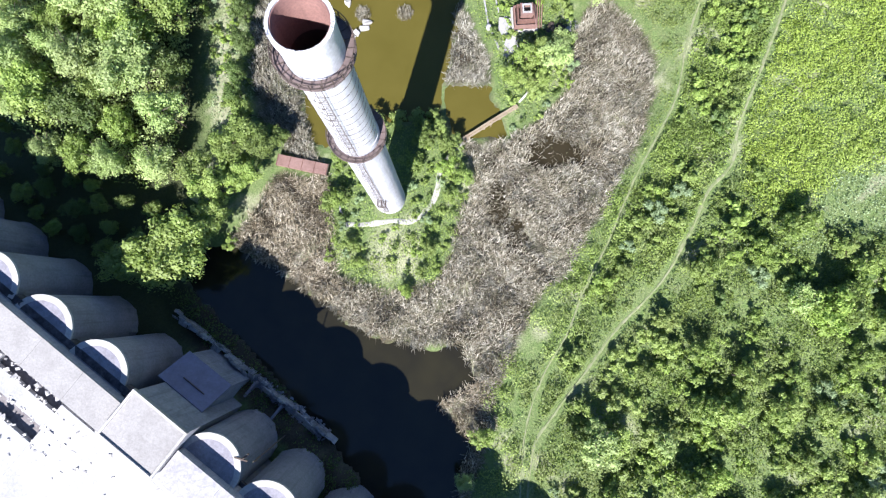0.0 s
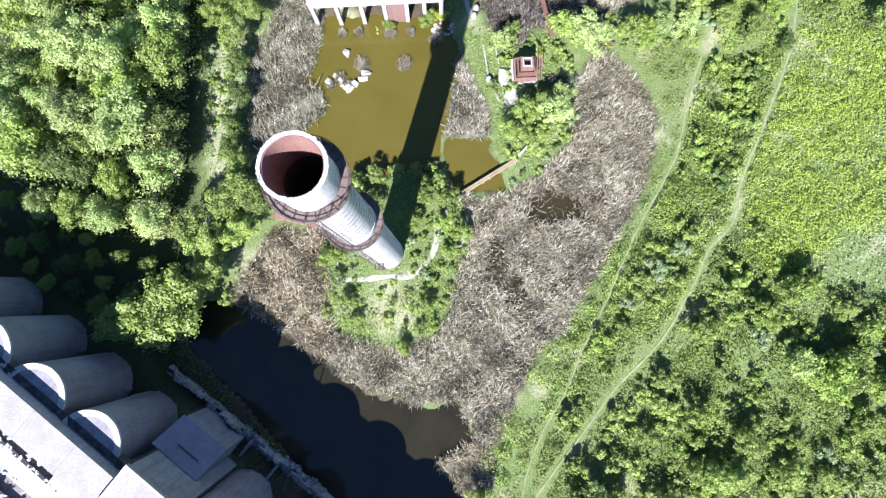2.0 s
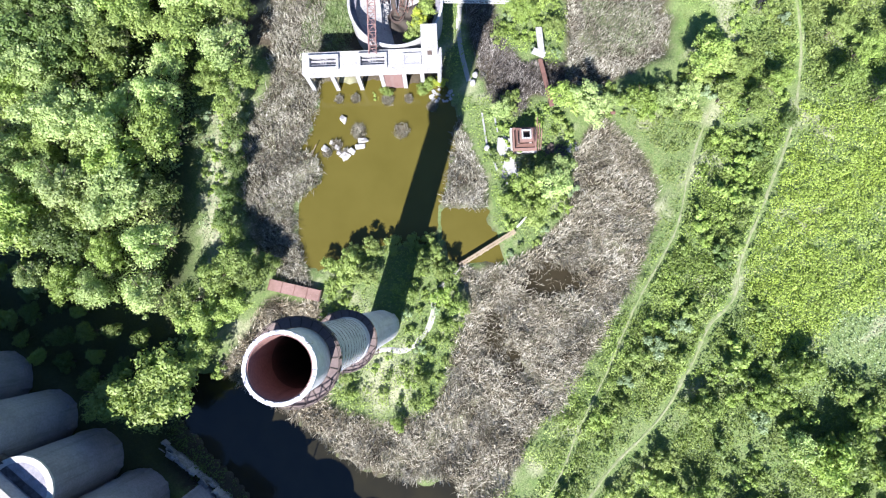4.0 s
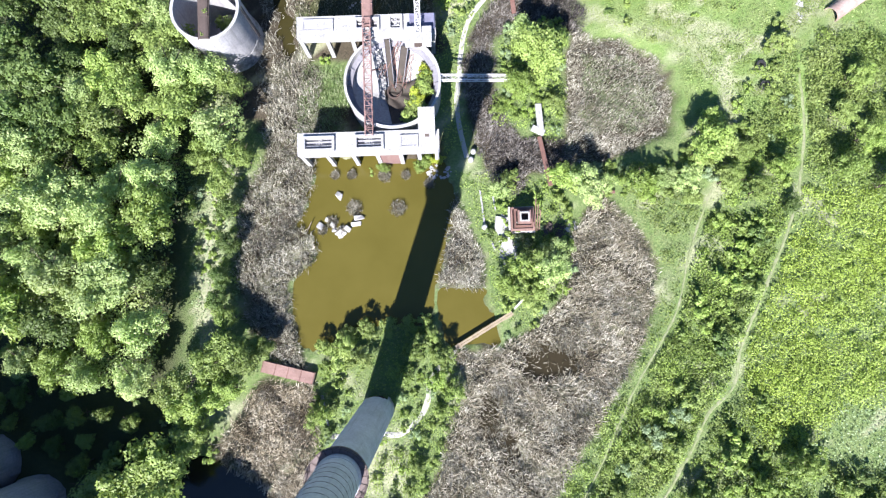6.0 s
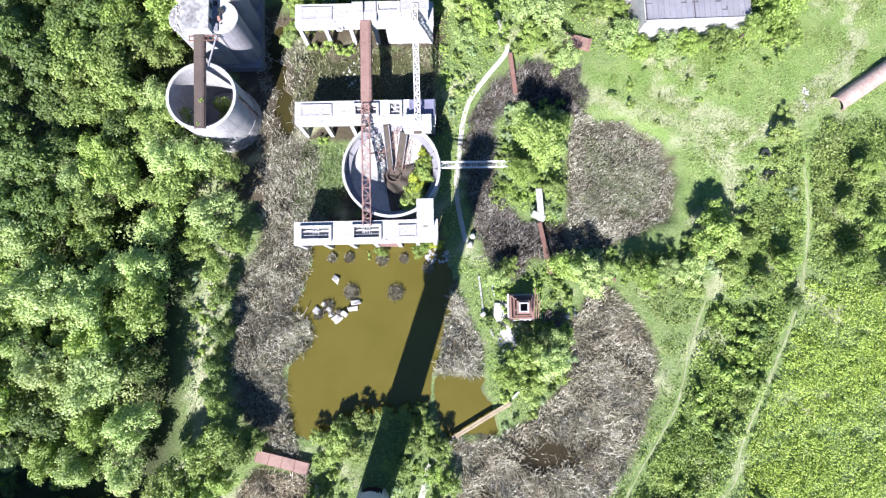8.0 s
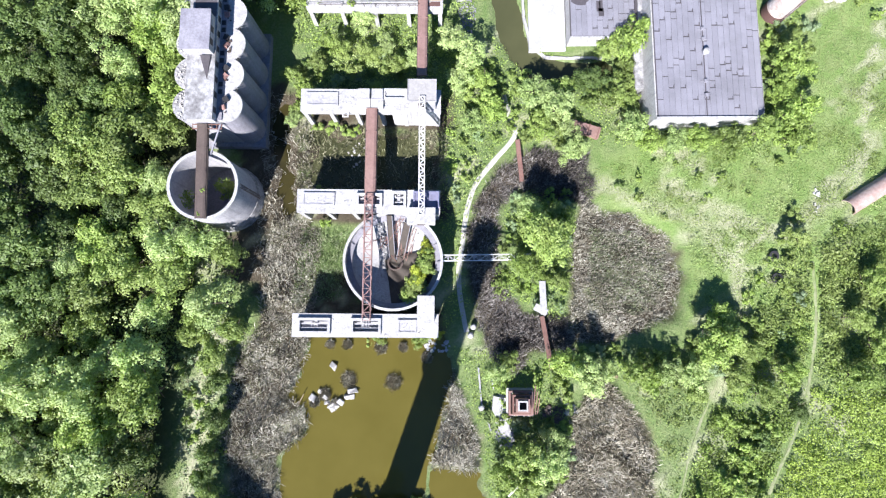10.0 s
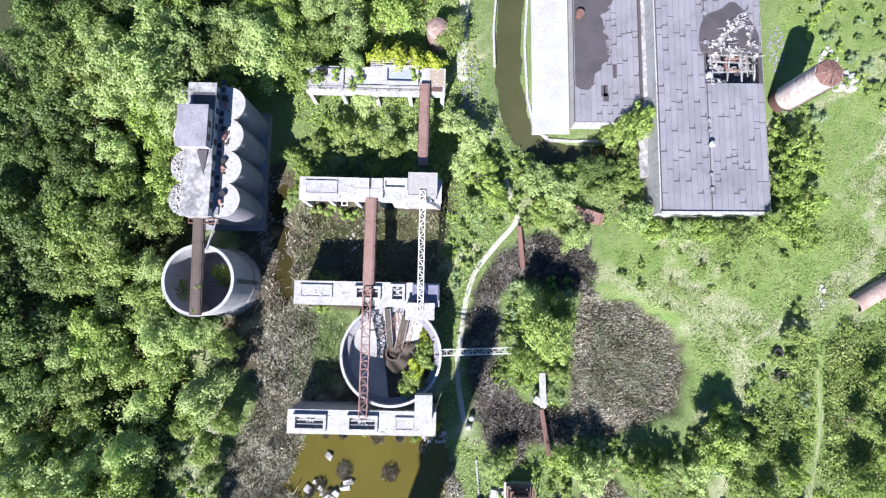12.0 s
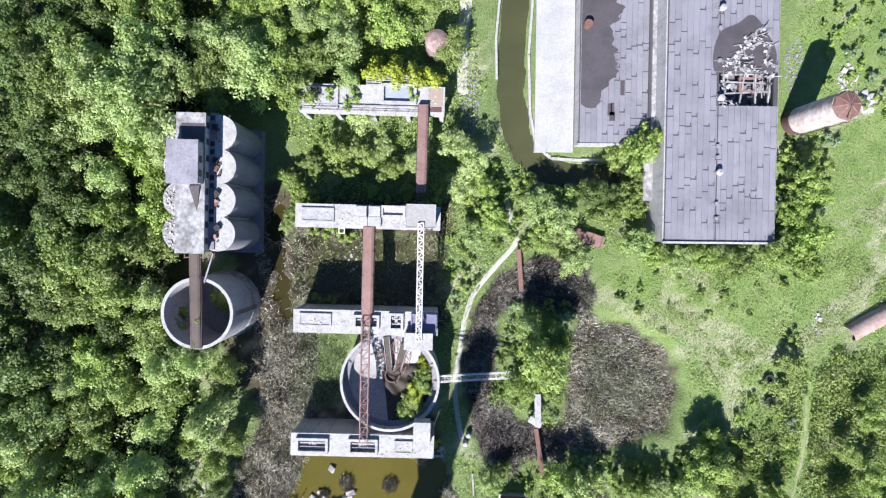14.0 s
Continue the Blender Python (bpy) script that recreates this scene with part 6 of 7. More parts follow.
def trunk_mesh(name, seed, H, r, base):
    rnd = random.Random(seed)
    bm = bmesh.new()
    p, k = Vector((0, 0, -0.4)), 5
    pts = [p]
    for i in range(k):
        p = p + Vector((rnd.uniform(-0.25, 0.25), rnd.uniform(-0.25, 0.25), (H * 0.8 + 0.4) / k))
        pts.append(p)
    for i in range(k):
        tube(bm, pts[i], pts[i + 1], r * (1 - i / (k + 0.6)), r * (1 - (i + 1) / (k + 0.6)), 7)
    for _ in range(8):
        i = rnd.randrange(1, k)
        a = rnd.uniform(0, 6.283)
        L = rnd.uniform(0.3, 0.55) * H * 0.6
        e = pts[i] + Vector((math.cos(a) * L, math.sin(a) * L, L * rnd.uniform(0.35, 0.9)))
        tube(bm, pts[i], e, r * 0.4, r * 0.1, 5)
    return finish(bm, name, BARK)


TREES = {}


def tree_kind(key, label, R, base, H, n, leaf, mat, seed, lobes=16):
    TREES[key] = (label, R, trunk_mesh("trunk", seed, H, 0.05 * R + 0.08, base), crown_mesh("crown", seed, R, base, H, n, leaf, mat, lobes))


tree_kind("wood1", "broad mid-green deciduous tree with dense crown", 4.9, 3.0, 12.0, 5775, 0.39, LEAF_MID, 11, 64)
tree_kind("wood2", "tall grey-green deciduous tree with ragged crown", 4.6, 3.0, 13.5, 5775, 0.37, LEAF_PALE, 12, 70)
tree_kind("wood3", "mid-green deciduous tree with lumpy crown", 4.1, 2.6, 10.5, 4900, 0.37, LEAF_MID, 13, 56)
tree_kind("wood4", "bright spring-green deciduous tree with soft crown", 4.1, 2.5, 10.0, 4900, 0.37, LEAF_BRIGHT, 14, 53)
tree_kind("wood5", "dark-green deciduous tree of the wood", 4.3, 2.8, 11.0, 4725, 0.40, LEAF_DARK, 15, 56)
tree_kind("wood6", "pale grey-green tree with feathery crown", 4.0, 2.6, 11.5, 5250, 0.34, LEAF_PALE, 16, 61)
tree_kind("small1", "young bright-green tree with loose crown", 2.6, 0.7, 5.6, 2975, 0.28, LEAF_BRIGHT, 21, 36)
tree_kind("small2", "young grey-green willow with soft crown", 2.8, 0.7, 5.8, 3325, 0.26, LEAF_PALE, 22, 39)
tree_kind("small3", "young mid-green tree with uneven crown", 2.4, 0.7, 5.0, 2625, 0.28, LEAF_MID, 23, 33)
tree_kind("gold", "young yellow-green tree in fresh leaf", 2.5, 0.7, 5.2, 2975, 0.28, LEAF_GOLD, 24, 33)
BUSH = {k: (label, me) for k, label, me in (
    ("b1", "low mid-green bush in rough grass", crown_mesh("shrub", 31, 1.6, -0.1, 2.2, 980, 0.26, LEAF_MID, 15)),
    ("b2", "low bright-green bush in rough grass", crown_mesh("shrub", 32, 1.5, -0.1, 1.9, 945, 0.26, LEAF_BRIGHT, 15)),
    ("b3", "low dark-green bush in rough grass", crown_mesh("shrub", 33, 1.3, -0.1, 1.8, 805, 0.26, LEAF_DARK, 12)),
    ("b4", "low grey-green bush in rough grass", crown_mesh("shrub", 34, 1.4, -0.1, 1.9, 910, 0.22, LEAF_GREY, 14)),
)}
planted = []
rt2 = random.Random(78)


def plant(key, x, y, s=1.0, turn=0.0, z=None, group="", label=""):
    lab, R, tm, cm = TREES[key]
    th = thing("tree", label or lab, "tree", (x, y, gz(x, y) - 0.1 if z is None else z), turn, group)
    th.scale = (s * rt2.uniform(0.86, 1.16), s * rt2.uniform(0.86, 1.16), s * rt2.uniform(0.9, 1.12))
    for nm, me in (("trunk", tm), ("crown", cm)):
        ob = new(nm, me)
        ob.parent = th
    planted.append((x, y, R * s))
    return th


loose = {}
bush_count = [0]


def bush(key, x, y, s=1.0, turn=0.0, z=None, group=""):
    """A bush of its own; past 280 of them they join one mesh of growth."""
    lab, me = BUSH[key]
    m = pose(x, y, gz(x, y) - 0.1 if z is None else z, 0, 0, turn) @ Matrix.Diagonal((s, s, s, 1))
    bush_count[0] += 1
    if bush_count[0] > 280:
        co = np.empty(len(me.vertices) * 3, np.float32)
        me.vertices.foreach_get("co", co)
        mm = np.array(m)
        loose.setdefault(key, []).append(co.reshape(-1, 3) @ mm[:3, :3].T + mm[:3, 3])
        return None
    ob = new("shrub", me)
    ob.matrix_world = m
    return tagged(ob, lab, "bush", group)


rt = random.Random(77)
# single trees by the works, the ponds and the hall
for key, x, y, s in (
    ("wood4", 16.5, 78.5, 1.1), ("wood4", 19.0, 83.0, 0.7), ("wood6", 14.0, 84.0, 0.7), ("wood4", 13.8, 74.0, 0.7), ("small1", 14.0, 74.0, 0.75), ("small3", 20.0, 72.5, 0.8),
    ("small1", 22.0, 58.6, 1.1), ("small2", 25.0, 57.2, 1.3), ("small2", 29.3, 57.6, 0.75), ("small1", 34.0, 58.2, 1.15), ("small2", 38.5, 58.6, 0.85), ("small1", 36.0, 56.4, 0.8), ("wood4", 44.5, 63.5, 0.8), ("small2", 42.0, 58.0, 1.0),
    ("small1", 15.0, 43.0, 1.2), ("small2", 19.0, 42.5, 1.25), ("small1", 12.5, 39.5, 0.95), ("small1", 16.5, 38.2, 1.05), ("small2", 21.0, 45.5, 0.9), ("small2", 10.6, 56.0, 0.8), ("small3", 12.5, 58.5, 0.8),
    ("small1", -15.5, 28.5, 1.0), ("small3", -12.5, 27.0, 0.9), ("small1", -17.5, 25.5, 0.75), ("small3", -3.0, 29.0, 1.0), ("small3", 1.5, 27.5, 0.95), ("small1", 0.5, 23.5, 0.75), ("small3", 3.3, 22.0, 0.8), ("small3", -5.5, 24.5, 0.9), ("small1", -18.8, 17.8, 0.8), ("small3", 1.5, 18.5, 0.7), ("small3", -0.5, 31.0, 0.7),
    ("small1", -11.5, 31.8, 0.7), ("small3", -8.0, 32.2, 0.7), ("small1", -15.0, 31.0, 0.7), ("small3", -4.5, 32.6, 0.7), ("small1", -18.5, 28.6, 0.6), ("small3", -1.8, 33.6, 0.55), ("gold", -0.6, 62.0, 0.6), ("small1", -2.8, 61.0, 0.7), ("small1", -9.6, 60.2, 0.45),
        ("small1", -37.0, 83.8, 1.0),
    ("small2", 3.0, 110.5, 1.15), ("small2", -1.0, 113.5, 1.1), ("small1", 5.0, 107.0, 1.0), ("small2", 1.0, 106.0, 0.9), ("small1", 6.5, 102.0, 1.1), ("small2", 3.5, 98.5, 0.9), ("small2", 14.0, 104.5, 1.25), ("small2", 18.0, 102.0, 1.2), ("small3", 19.5, 106.5, 1.0), ("small1", 15.5, 99.0, 0.9), ("small3", 25.5, 104.5, 1.2), ("small3", 29.0, 106.5, 1.25), ("wood5", 24.0, 107.5, 0.6), ("small1", 30.5, 115.6, 1.5), ("small1", 27.0, 114.6, 1.0), ("small2", 22.0, 95.5, 0.9), ("small2", 31.0, 99.5, 1.1), ("small1", 34.5, 97.5, 1.0), ("small2", 38.5, 97.5, 1.0), ("small1", 42.5, 97.8, 1.0), ("small3", 47.5, 98.0, 1.1), ("wood3", 52.0, 99.5, 0.6), ("small2", 20.5, 99.0, 0.8),
    ("small1", 55.5, 110.5, 1.3), ("small1", 54.8, 106.5, 1.0), ("small1", 57.0, 103.0, 1.2), ("small3", 56.5, 115.5, 0.9), ("small1", 57.5, 98.5, 1.1),
    ("small1", -11.0, 108.5, 0.86), ("small1", -15.5, 110.5, 0.86), ("small2", -6.5, 110.0, 0.79), ("small1", -21.0, 111.0, 0.90), ("small3", -24.5, 108.5, 0.79), ("small1", -26.5, 103.0, 0.83), ("small2", -28.0, 97.5, 0.65), ("small1", -27.5, 99.8, 0.65), ("small2", -12.5, 112.5, 0.72), ("small3", -18.0, 107.2, 0.65), ("small3", -29.0, 106.0, 0.79), ("small1", -8.0, 104.5, 0.40), ("small1", -14.0, 104.8, 0.43),
    ("gold", -12.6, 124.0, 1.55), ("gold", -9.4, 124.4, 1.65), ("gold", -6.6, 123.8, 1.4), ("wood6", -19.0, 121.8, 0.72), ("wood3", -24.5, 125.0, 0.85), ("wood1", -2.5, 129.0, 0.6), ("small2", -16.5, 117.5, 1.0),
    ("wood4", -38.5, 19.5, 0.95), ("wood4", -41.5, 10.0, 1.3), ("wood4", -46.5, 6.8, 1.22), ("wood3", -51.0, 7.0, 0.95), ("wood4", -38.0, 14.5, 0.75), ("wood3", -31.0, 26.5, 0.75), ("wood4", -33.5, 21.5, 0.7), ("wood3", -28.8, 29.0, 0.55), ("wood3", -36.5, 56.0, 0.7), ("wood3", -33.5, 60.5, 0.7), ("wood3", -36.5, 26.0, 0.8), ("wood3", -33.5, 29.0, 0.75), ("wood3", -41.0, 22.5, 0.85), ("wood3", -34.5, 33.5, 0.6), ("wood3", -35.0, 24.0, 0.6), ("wood5", -36.0, 40.0, 0.5), ("wood5", -35.5, 46.0, 0.5), ("wood5", -36.0, 51.5, 0.5), ("wood5", -36.5, 36.5, 0.5),
    ("wood3", 48, 58, 0.6), ("wood3", 52.5, 56, 0.55), ("wood4", 56, 60, 0.5), ("wood3", 50, 62.5, 0.5), ("wood3", 66.5, 60, 0.6), ("wood4", 70, 65, 0.6), ("wood3", 66, 69, 0.5), ("wood3", 72.5, 57, 0.6), ("wood4", 69, 75, 0.55), ("wood3", 76, 69, 0.6), ("wood3", 43, 55, 0.45), ("wood5", 58, 54, 0.35), ("wood2", 3.5, -28.5, 0.35), ("small1", 6.5, -22.0, 0.9), ("small3", 57.6, 81.6, 0.8), ("small3", -2.4, 9.6, 0.62), ("small3", -16.0, 10.2, 0.6), ("small1", -6.3, 2.2, 0.55), ("small1", -14.5, 7.0, 0.5),
):
    plant(key, x, y, s, rt.uniform(0, 360))


def scatter(poly, gap, rnd, tries=6000):
    xs, ys = [p[0] for p in poly], [p[1] for p in poly]
    out = []
    cand = np.array([(rnd.uniform(min(xs), max(xs)), rnd.uniform(min(ys), max(ys))) for _ in range(tries)])
    cand = cand[inside(poly, cand[:, 0], cand[:, 1]) > 0]
    for x, y in cand:
        if all((x - a) ** 2 + (y - b) ** 2 > gap * gap for a, b in out):
            out.append((float(x), float(y)))
    return out


for u, v, s in ((-2.4, 2.0, 0.75), (-2.0, 5.2, 0.8), (-2.4, 8.6, 0.7), (-2.8, 11.6, 0.85), (-4.2, 6.5, 0.9)):
    x, y, _ = at_hall(u, v)
    plant("small3", x, y, s, rt.uniform(0, 360))
for key, x, y, s, z in (("small1", -4.6, 69.6, 0.8, 2.3), ("gold", -3.4, 71.6, 0.8, 2.6), ("small1", -2.9, 74.2, 0.75, 2.7), ("gold", -3.2, 76.6, 0.5, 2.9), ("small3", -6.0, 68.4, 0.4, 2.6), ("gold", -4.2, 70.8, 0.55, 3.2), ("small1", -2.6, 72.8, 0.55, 3.6), ("gold", -2.4, 75.6, 0.45, 3.8), ("small1", -5.6, 67.6, 0.5, 3.0), ("small1", -3.1, 69.8, 0.5, 3.6)):
    plant(key, x, y, s, rt.uniform(0, 360), z)
WOOD = [(-77, 33), (-66, 25), (-56, 20), (-48, 20), (-45, 30), (-46, 45), (-44, 56), (-39, 61), (-34, 64), (-33.8, 72), (-37.5, 75), (-46.5, 77), (-48.2, 92), (-43, 96), (-44.5, 114), (-37, 118), (-27, 116), (-28, 126), (-13, 128), (-8, 134), (-4, 147), (-77, 147)]
for x, y in scatter(WOOD, 5.0, rt, 9000):
    key = rt.choices(("wood1", "wood2", "wood3", "wood4", "wood5", "wood6"), (4, 1.2, 4, 4, 1.6, 1.2))[0]
    if y < 62 and rt.random() < 0.9:
        key = rt.choice(("wood4", "wood6", "wood2", "wood4", "wood6"))
    elif y > 70 and x < -56 and rt.random() < 0.9:
        key = rt.choice(("wood5", "wood5", "wood1", "wood5"))
    elif y > 100 and rt.random() < 0.75:
        key = rt.choice(("wood4", "wood6", "wood2", "wood4"))
    elif y > 74 and rt.random() < 0.35:
        key = rt.choice(("wood1", "wood5", "wood3"))
    plant(key, x, y, rt.uniform(0.72, 1.08), rt.uniform(0, 360))
for x, y in scatter([(-60, 8), (-50, 10), (-47, 18), (-56, 19), (-66, 24), (-77, 32), (-77, 20)], 3.6, rt, 1500):
    plant(rt.choice(("wood5", "wood3")), x, y, rt.uniform(0.32, 0.5), rt.uniform(0, 360))

# bushes in the scrub, on the banks and round the works
SCRUB = [(14, -40), (12, -20), (17, -8), (23, 2), (30, 14), (36, 24), (42, 38), (46, 52), (58, 52), (52, 32), (54, 18), (70, 10), (84, 5), (84, -38), (60, -40)]


def off_paths(x, y, d=1.3):
    return min(float(along(PATH_A, np.array(x), np.array(y))), float(along(PATH_B, np.array(x), np.array(y)))) > d


for poly, gap, sc in (
    ([(50, 62), (58, 62), (62, 80), (58, 86), (52, 78)], 2.6, 0.8), ([(41, 62), (52, 56), (58, 58), (57, 66), (46, 68)], 2.4, 0.95),
    ([(26, 90), (34, 86), (52, 88), (60, 96), (58, 104), (40, 97)], 3.6, 0.6), ([(11, 29), (18, 33), (23, 40), (24, 48), (14, 48), (9, 40)], 2.4, 0.8),
    ([(-20, 8), (-1, 5), (2, 14), (-6, 13), (-18, 14)], 2.5, 0.7), ([(-20, 14), (-14, 13), (-15, 26), (-21, 22)], 2.2, 0.75), ([(-5, 14), (2, 14), (5, 22), (4, 28), (-4, 33), (-6, 24)], 2.2, 0.75),
    ([(9, 70), (15, 68), (22, 66), (22, 88), (12, 87)], 2.2, 0.85), ([(4, 96), (12, 98), (20, 96), (20, 108), (0, 112)], 2.4, 0.9), ([(-28, 99), (-26, 114), (-2, 113), (-2, 103), (-15, 103)], 2.4, 0.95),
    ([(1.5, 85), (6, 90), (4, 97), (-1, 98)], 2.3, 0.7), ([(9, 48), (12, 58), (22, 57), (24, 52), (18, 46)], 2.3, 0.8), ([(24, 56), (45, 56), (44, 62), (25, 61)], 2.2, 0.9),
    ([(53, 98), (60, 96), (62, 118), (56, 122), (53, 118)], 2.4, 0.9), ([(60, 128), (72, 120), (80, 135), (70, 150), (56, 150)], 2.6, 0.8), ([(-44, 55), (-38, 33), (-35, 33), (-34, 58)], 2.6, 0.8), ([(-46, 4), (-40, 3), (-36, 12), (-46, 16)], 2.4, 0.8),
):
    for x, y in scatter(poly, gap, rt, 1200):
        if gz(x, y) > -0.3:
            bush(rt.choices(("b1", "b2", "b3", "b4"), (3, 4, 1.2, 2))[0], x, y, sc * rt.uniform(0.6, 1.25), rt.uniform(0, 360))
for u, v, z, s in ((-13.5, 12.6, 0, 0.8), (-11.2, 12.6, 0, 0.7), (-12.0, 24.2, 0, 1.0), (-9.6, 24.0, 0, 0.9), (-7.6, 23.6, 0.0, 0.8), (-14.5, 24.4, 0, 0.8), (-12.5, 7.0, 0, 0.7), (-11.0, 46.5, 5.7, 0.8), (-6.8, 46.6, 5.7, 0.9), (-8.0, 45.0, 5.7, 0.7), (2.6, 47.0, 5.7, 0.8), (-4.5, -13.6, 0, 0.6), (-29.0, 10.2, 11.9, 0.28), (-29.6, 6.6, 11.6, 0.25)):
    x, y, _ = at_grid(u, v)
    bush("b2", x, y, s, rt.uniform(0, 360), z if z else None)
for x, y in scatter(SCRUB, 2.9, rt, 9000):
    if off_paths(x, y, 2.3) and wavy(np.array(x), np.array(y), 5.0, 6.0) > -0.3:
        bush(rt.choices(("b1", "b2", "b3", "b4"), (5, 5, 1.6, 1.6))[0], x, y, rt.uniform(0.7, 1.8), rt.uniform(0, 360), group="bushes in the scrub")
for x, y, key, s in ((60, -0.8, "small1", 1.3), (63.5, -0.5, "small3", 1.25), (57.5, 0.0, "small1", 1.05), (25, -23.6, "small2", 1.25), (28, -22.8, "small1", 1.1), (22.5, -22, "small3", 1.0), (44, -17, "small1", 1.15), (47.5, -16.8, "small3", 1.05), (41.5, -16.2, "small1", 0.9), (70.5, -3, "small1", 1.1), (39.5, -28.5, "small3", 1.2), (43, -27.5, "small1", 1.0), (64, -31, "small1", 1.0), (66, -24.5, "small3", 0.9), (51.5, 8.2, "small1", 0.95), (49.5, -9.5, "small3", 0.8), (74, 3, "small3", 1.1), (77, -1, "small1", 1.2), (31, 6, "small3", 0.6), (36, -7, "small1", 0.75), (34, -12, "small3", 0.8), (56, -12, "small3", 0.7), (67, 6, "small1", 0.9), (47.2, 64.5, "small3", 1.25), (46.2, 67.5, "small1", 1.0)):
    plant(key, x, y, s, rt.uniform(0, 360), label="tall leafy bush in the scrub")
for x, y in scatter([(16, -36), (15, -20), (24, -10), (34, 0), (46, 12), (56, 14), (80, 4), (80, -36)], 7.0, rt, 700):
    if off_paths(x, y, 2.6) and wavy(np.array(x), np.array(y), 6.5, 8.0) > -0.25:
        plant(rt.choice(("small1", "small3", "small2", "small1")), x, y, rt.uniform(0.7, 1.1), rt.uniform(0, 360), label="tall leafy bush in the scrub")
for key, lots in loose.items():
    nm = "scrub_" + {"b1": "mid_green", "b2": "bright_green", "b3": "dark_green", "b4": "grey_green"}[key]
    tagged(new(nm, leaf_mesh(nm, np.concatenate(lots), BUSH[key][1].materials[0], 3)), "loose scrub of low bushes on the slope", "undergrowth", "", "stuff")


def brush(name, label, poly, density, low, high, leaf, mat, seed, lump=2.0, avoid=1.0, category="undergrowth", tousle=0.5):
    """Dense low growth: leaf clumps over a lumpy surface."""
    rng = np.random.default_rng(seed)
    xs, ys = [p[0] for p in poly], [p[1] for p in poly]
    area = (max(xs) - min(xs)) * (max(ys) - min(ys))
    n = int(area * density)
    x, y = rng.uniform(min(xs), max(xs), n), rng.uniform(min(ys), max(ys), n)
    keep = inside(poly, x, y) + 0.9 * wavy(x, y, 2.0, seed) > 0
    for path in (PATH_A, PATH_B):
        keep &= along(path, x, y) > avoid + 0.35 * wavy(x, y, 1.0, 3.0)
    x, y = x[keep], y[keep]
    h = low + (high - low) * np.clip(0.5 + 0.55 * wavy(x, y, lump, seed) + 0.25 * wavy(x, y, lump * 0.35, seed + 1), 0, 1.2)
    ground_z = height(x, y)
    ok = ground_z > -0.32
    x, y, h, ground_z = x[ok], y[ok], h[ok], ground_z[ok]
    z = ground_z + h * rng.uniform(0.55, 1.0, len(x))
    nm = unit(rng.normal(size=(len(x), 3)) * tousle + np.array([0, 0, 0.7]))
    me = leaf_mesh(name, cards(np.stack([x, y, z], -1), nm, leaf * rng.uniform(0.6, 1.4, len(x)), rng), mat)
    return tagged(new(name, me), label, category, "", "stuff")


def domes(name, label, poly, gap, density, tall, leaf, mat, seed, avoid=1.0, open_at=-9.0, share=0.42, category="undergrowth"):
    """Dense growth made of many low domes of leaves, with dark gaps between."""
    rng = np.random.default_rng(seed)
    toss = random.Random(seed + 500)
    seeds = [s for s in scatter(poly, gap * 0.62, random.Random(seed), 9000) if toss.random() < share and wavy(np.array(s[0]), np.array(s[1]), 4.5, seed) > open_at]
    sx, sy = np.array([s[0] for s in seeds]), np.array([s[1] for s in seeds])
    sr = gap * rng.uniform(0.5, 1.35, len(seeds))
    sh = tall * rng.uniform(0.4, 1.25, len(seeds)) * (0.75 + 0.4 * wavy(sx, sy, 6.0, seed + 1))
    n = int(density * gap * gap * 3.2)
    pick = np.repeat(np.arange(len(seeds)), n)
    o = unit(rng.normal(size=(len(pick), 3)) + np.array([0, 0, 0.5]))
    o[:, 2] = np.abs(o[:, 2])
    k = rng.uniform(0.6, 1.1, len(pick))
    x, y = sx[pick] + o[:, 0] * sr[pick] * k, sy[pick] + o[:, 1] * sr[pick] * k
    keep = np.ones(len(x), bool)
    for path in (PATH_A, PATH_B):
        keep &= along(path, x, y) > avoid + 0.3 * wavy(x, y, 1.0, 3.0)
    g = height(x, y)
    keep &= g > -0.3
    z = g + o[:, 2] * sh[pick] * k
    nm = unit(o * 0.85 + rng.normal(size=o.shape) * 0.38 + np.array([0.0, -0.05, 0.4]))
    p = np.stack([x, y, z], -1)[keep]
    me = leaf_mesh(name, cards(p, nm[keep], leaf * rng.uniform(0.6, 1.4, len(p)), rng), mat)
    return tagged(new(name, me), label, category, "", "stuff")


EAST_BRUSH = [(62, 57), (61, 52), (56.5, 42), (52, 31), (51, 24), (52, 16), (58, 14), (66, 22), (80, 26), (84, 30), (84, 50), (70, 57)]
brush("undergrowth_east", "low yellow-green weeds beside the path", EAST_BRUSH, 5, 0.1, 0.7, 0.34, LEAF_YELLOW, 51, 2.3, 0.9)
domes("brush_east", "dense yellow-green brush beside the path", EAST_BRUSH, 1.9, 10, 1.7, 0.3, LEAF_YELLOW, 151, 0.55, -9.0, 0.8)
NORTH_EAST = [(63, 58), (70, 57), (84, 50), (84, 80), (66, 84), (62.5, 76)]
domes("brush_north_east", "dense mid-green bushes beside the path", NORTH_EAST, 2.5, 9, 2.2, 0.34, LEAF_MID, 155, 0.6)
domes("brush_north_east_bright", "bright green bushes beside the path", NORTH_EAST, 3.4, 5, 2.3, 0.34, LEAF_BRIGHT, 156, 0.6)
domes("brush_thicket", "tall green thicket east of the meadow", [(50, 60), (58, 56), (63, 58), (72, 58), (84, 62), (84, 81), (70, 84), (60, 80), (54, 72)], 2.4, 8, 2.4, 0.33, LEAF_MID, 170, 0.7, -0.5)
domes("brush_corner", "dense bushes between meadow and path", [(46, 57), (60, 56), (62, 74), (58, 80), (53, 74), (52, 66)], 2.5, 9, 1.9, 0.34, LEAF_BRIGHT, 157, 0.6, -0.35)
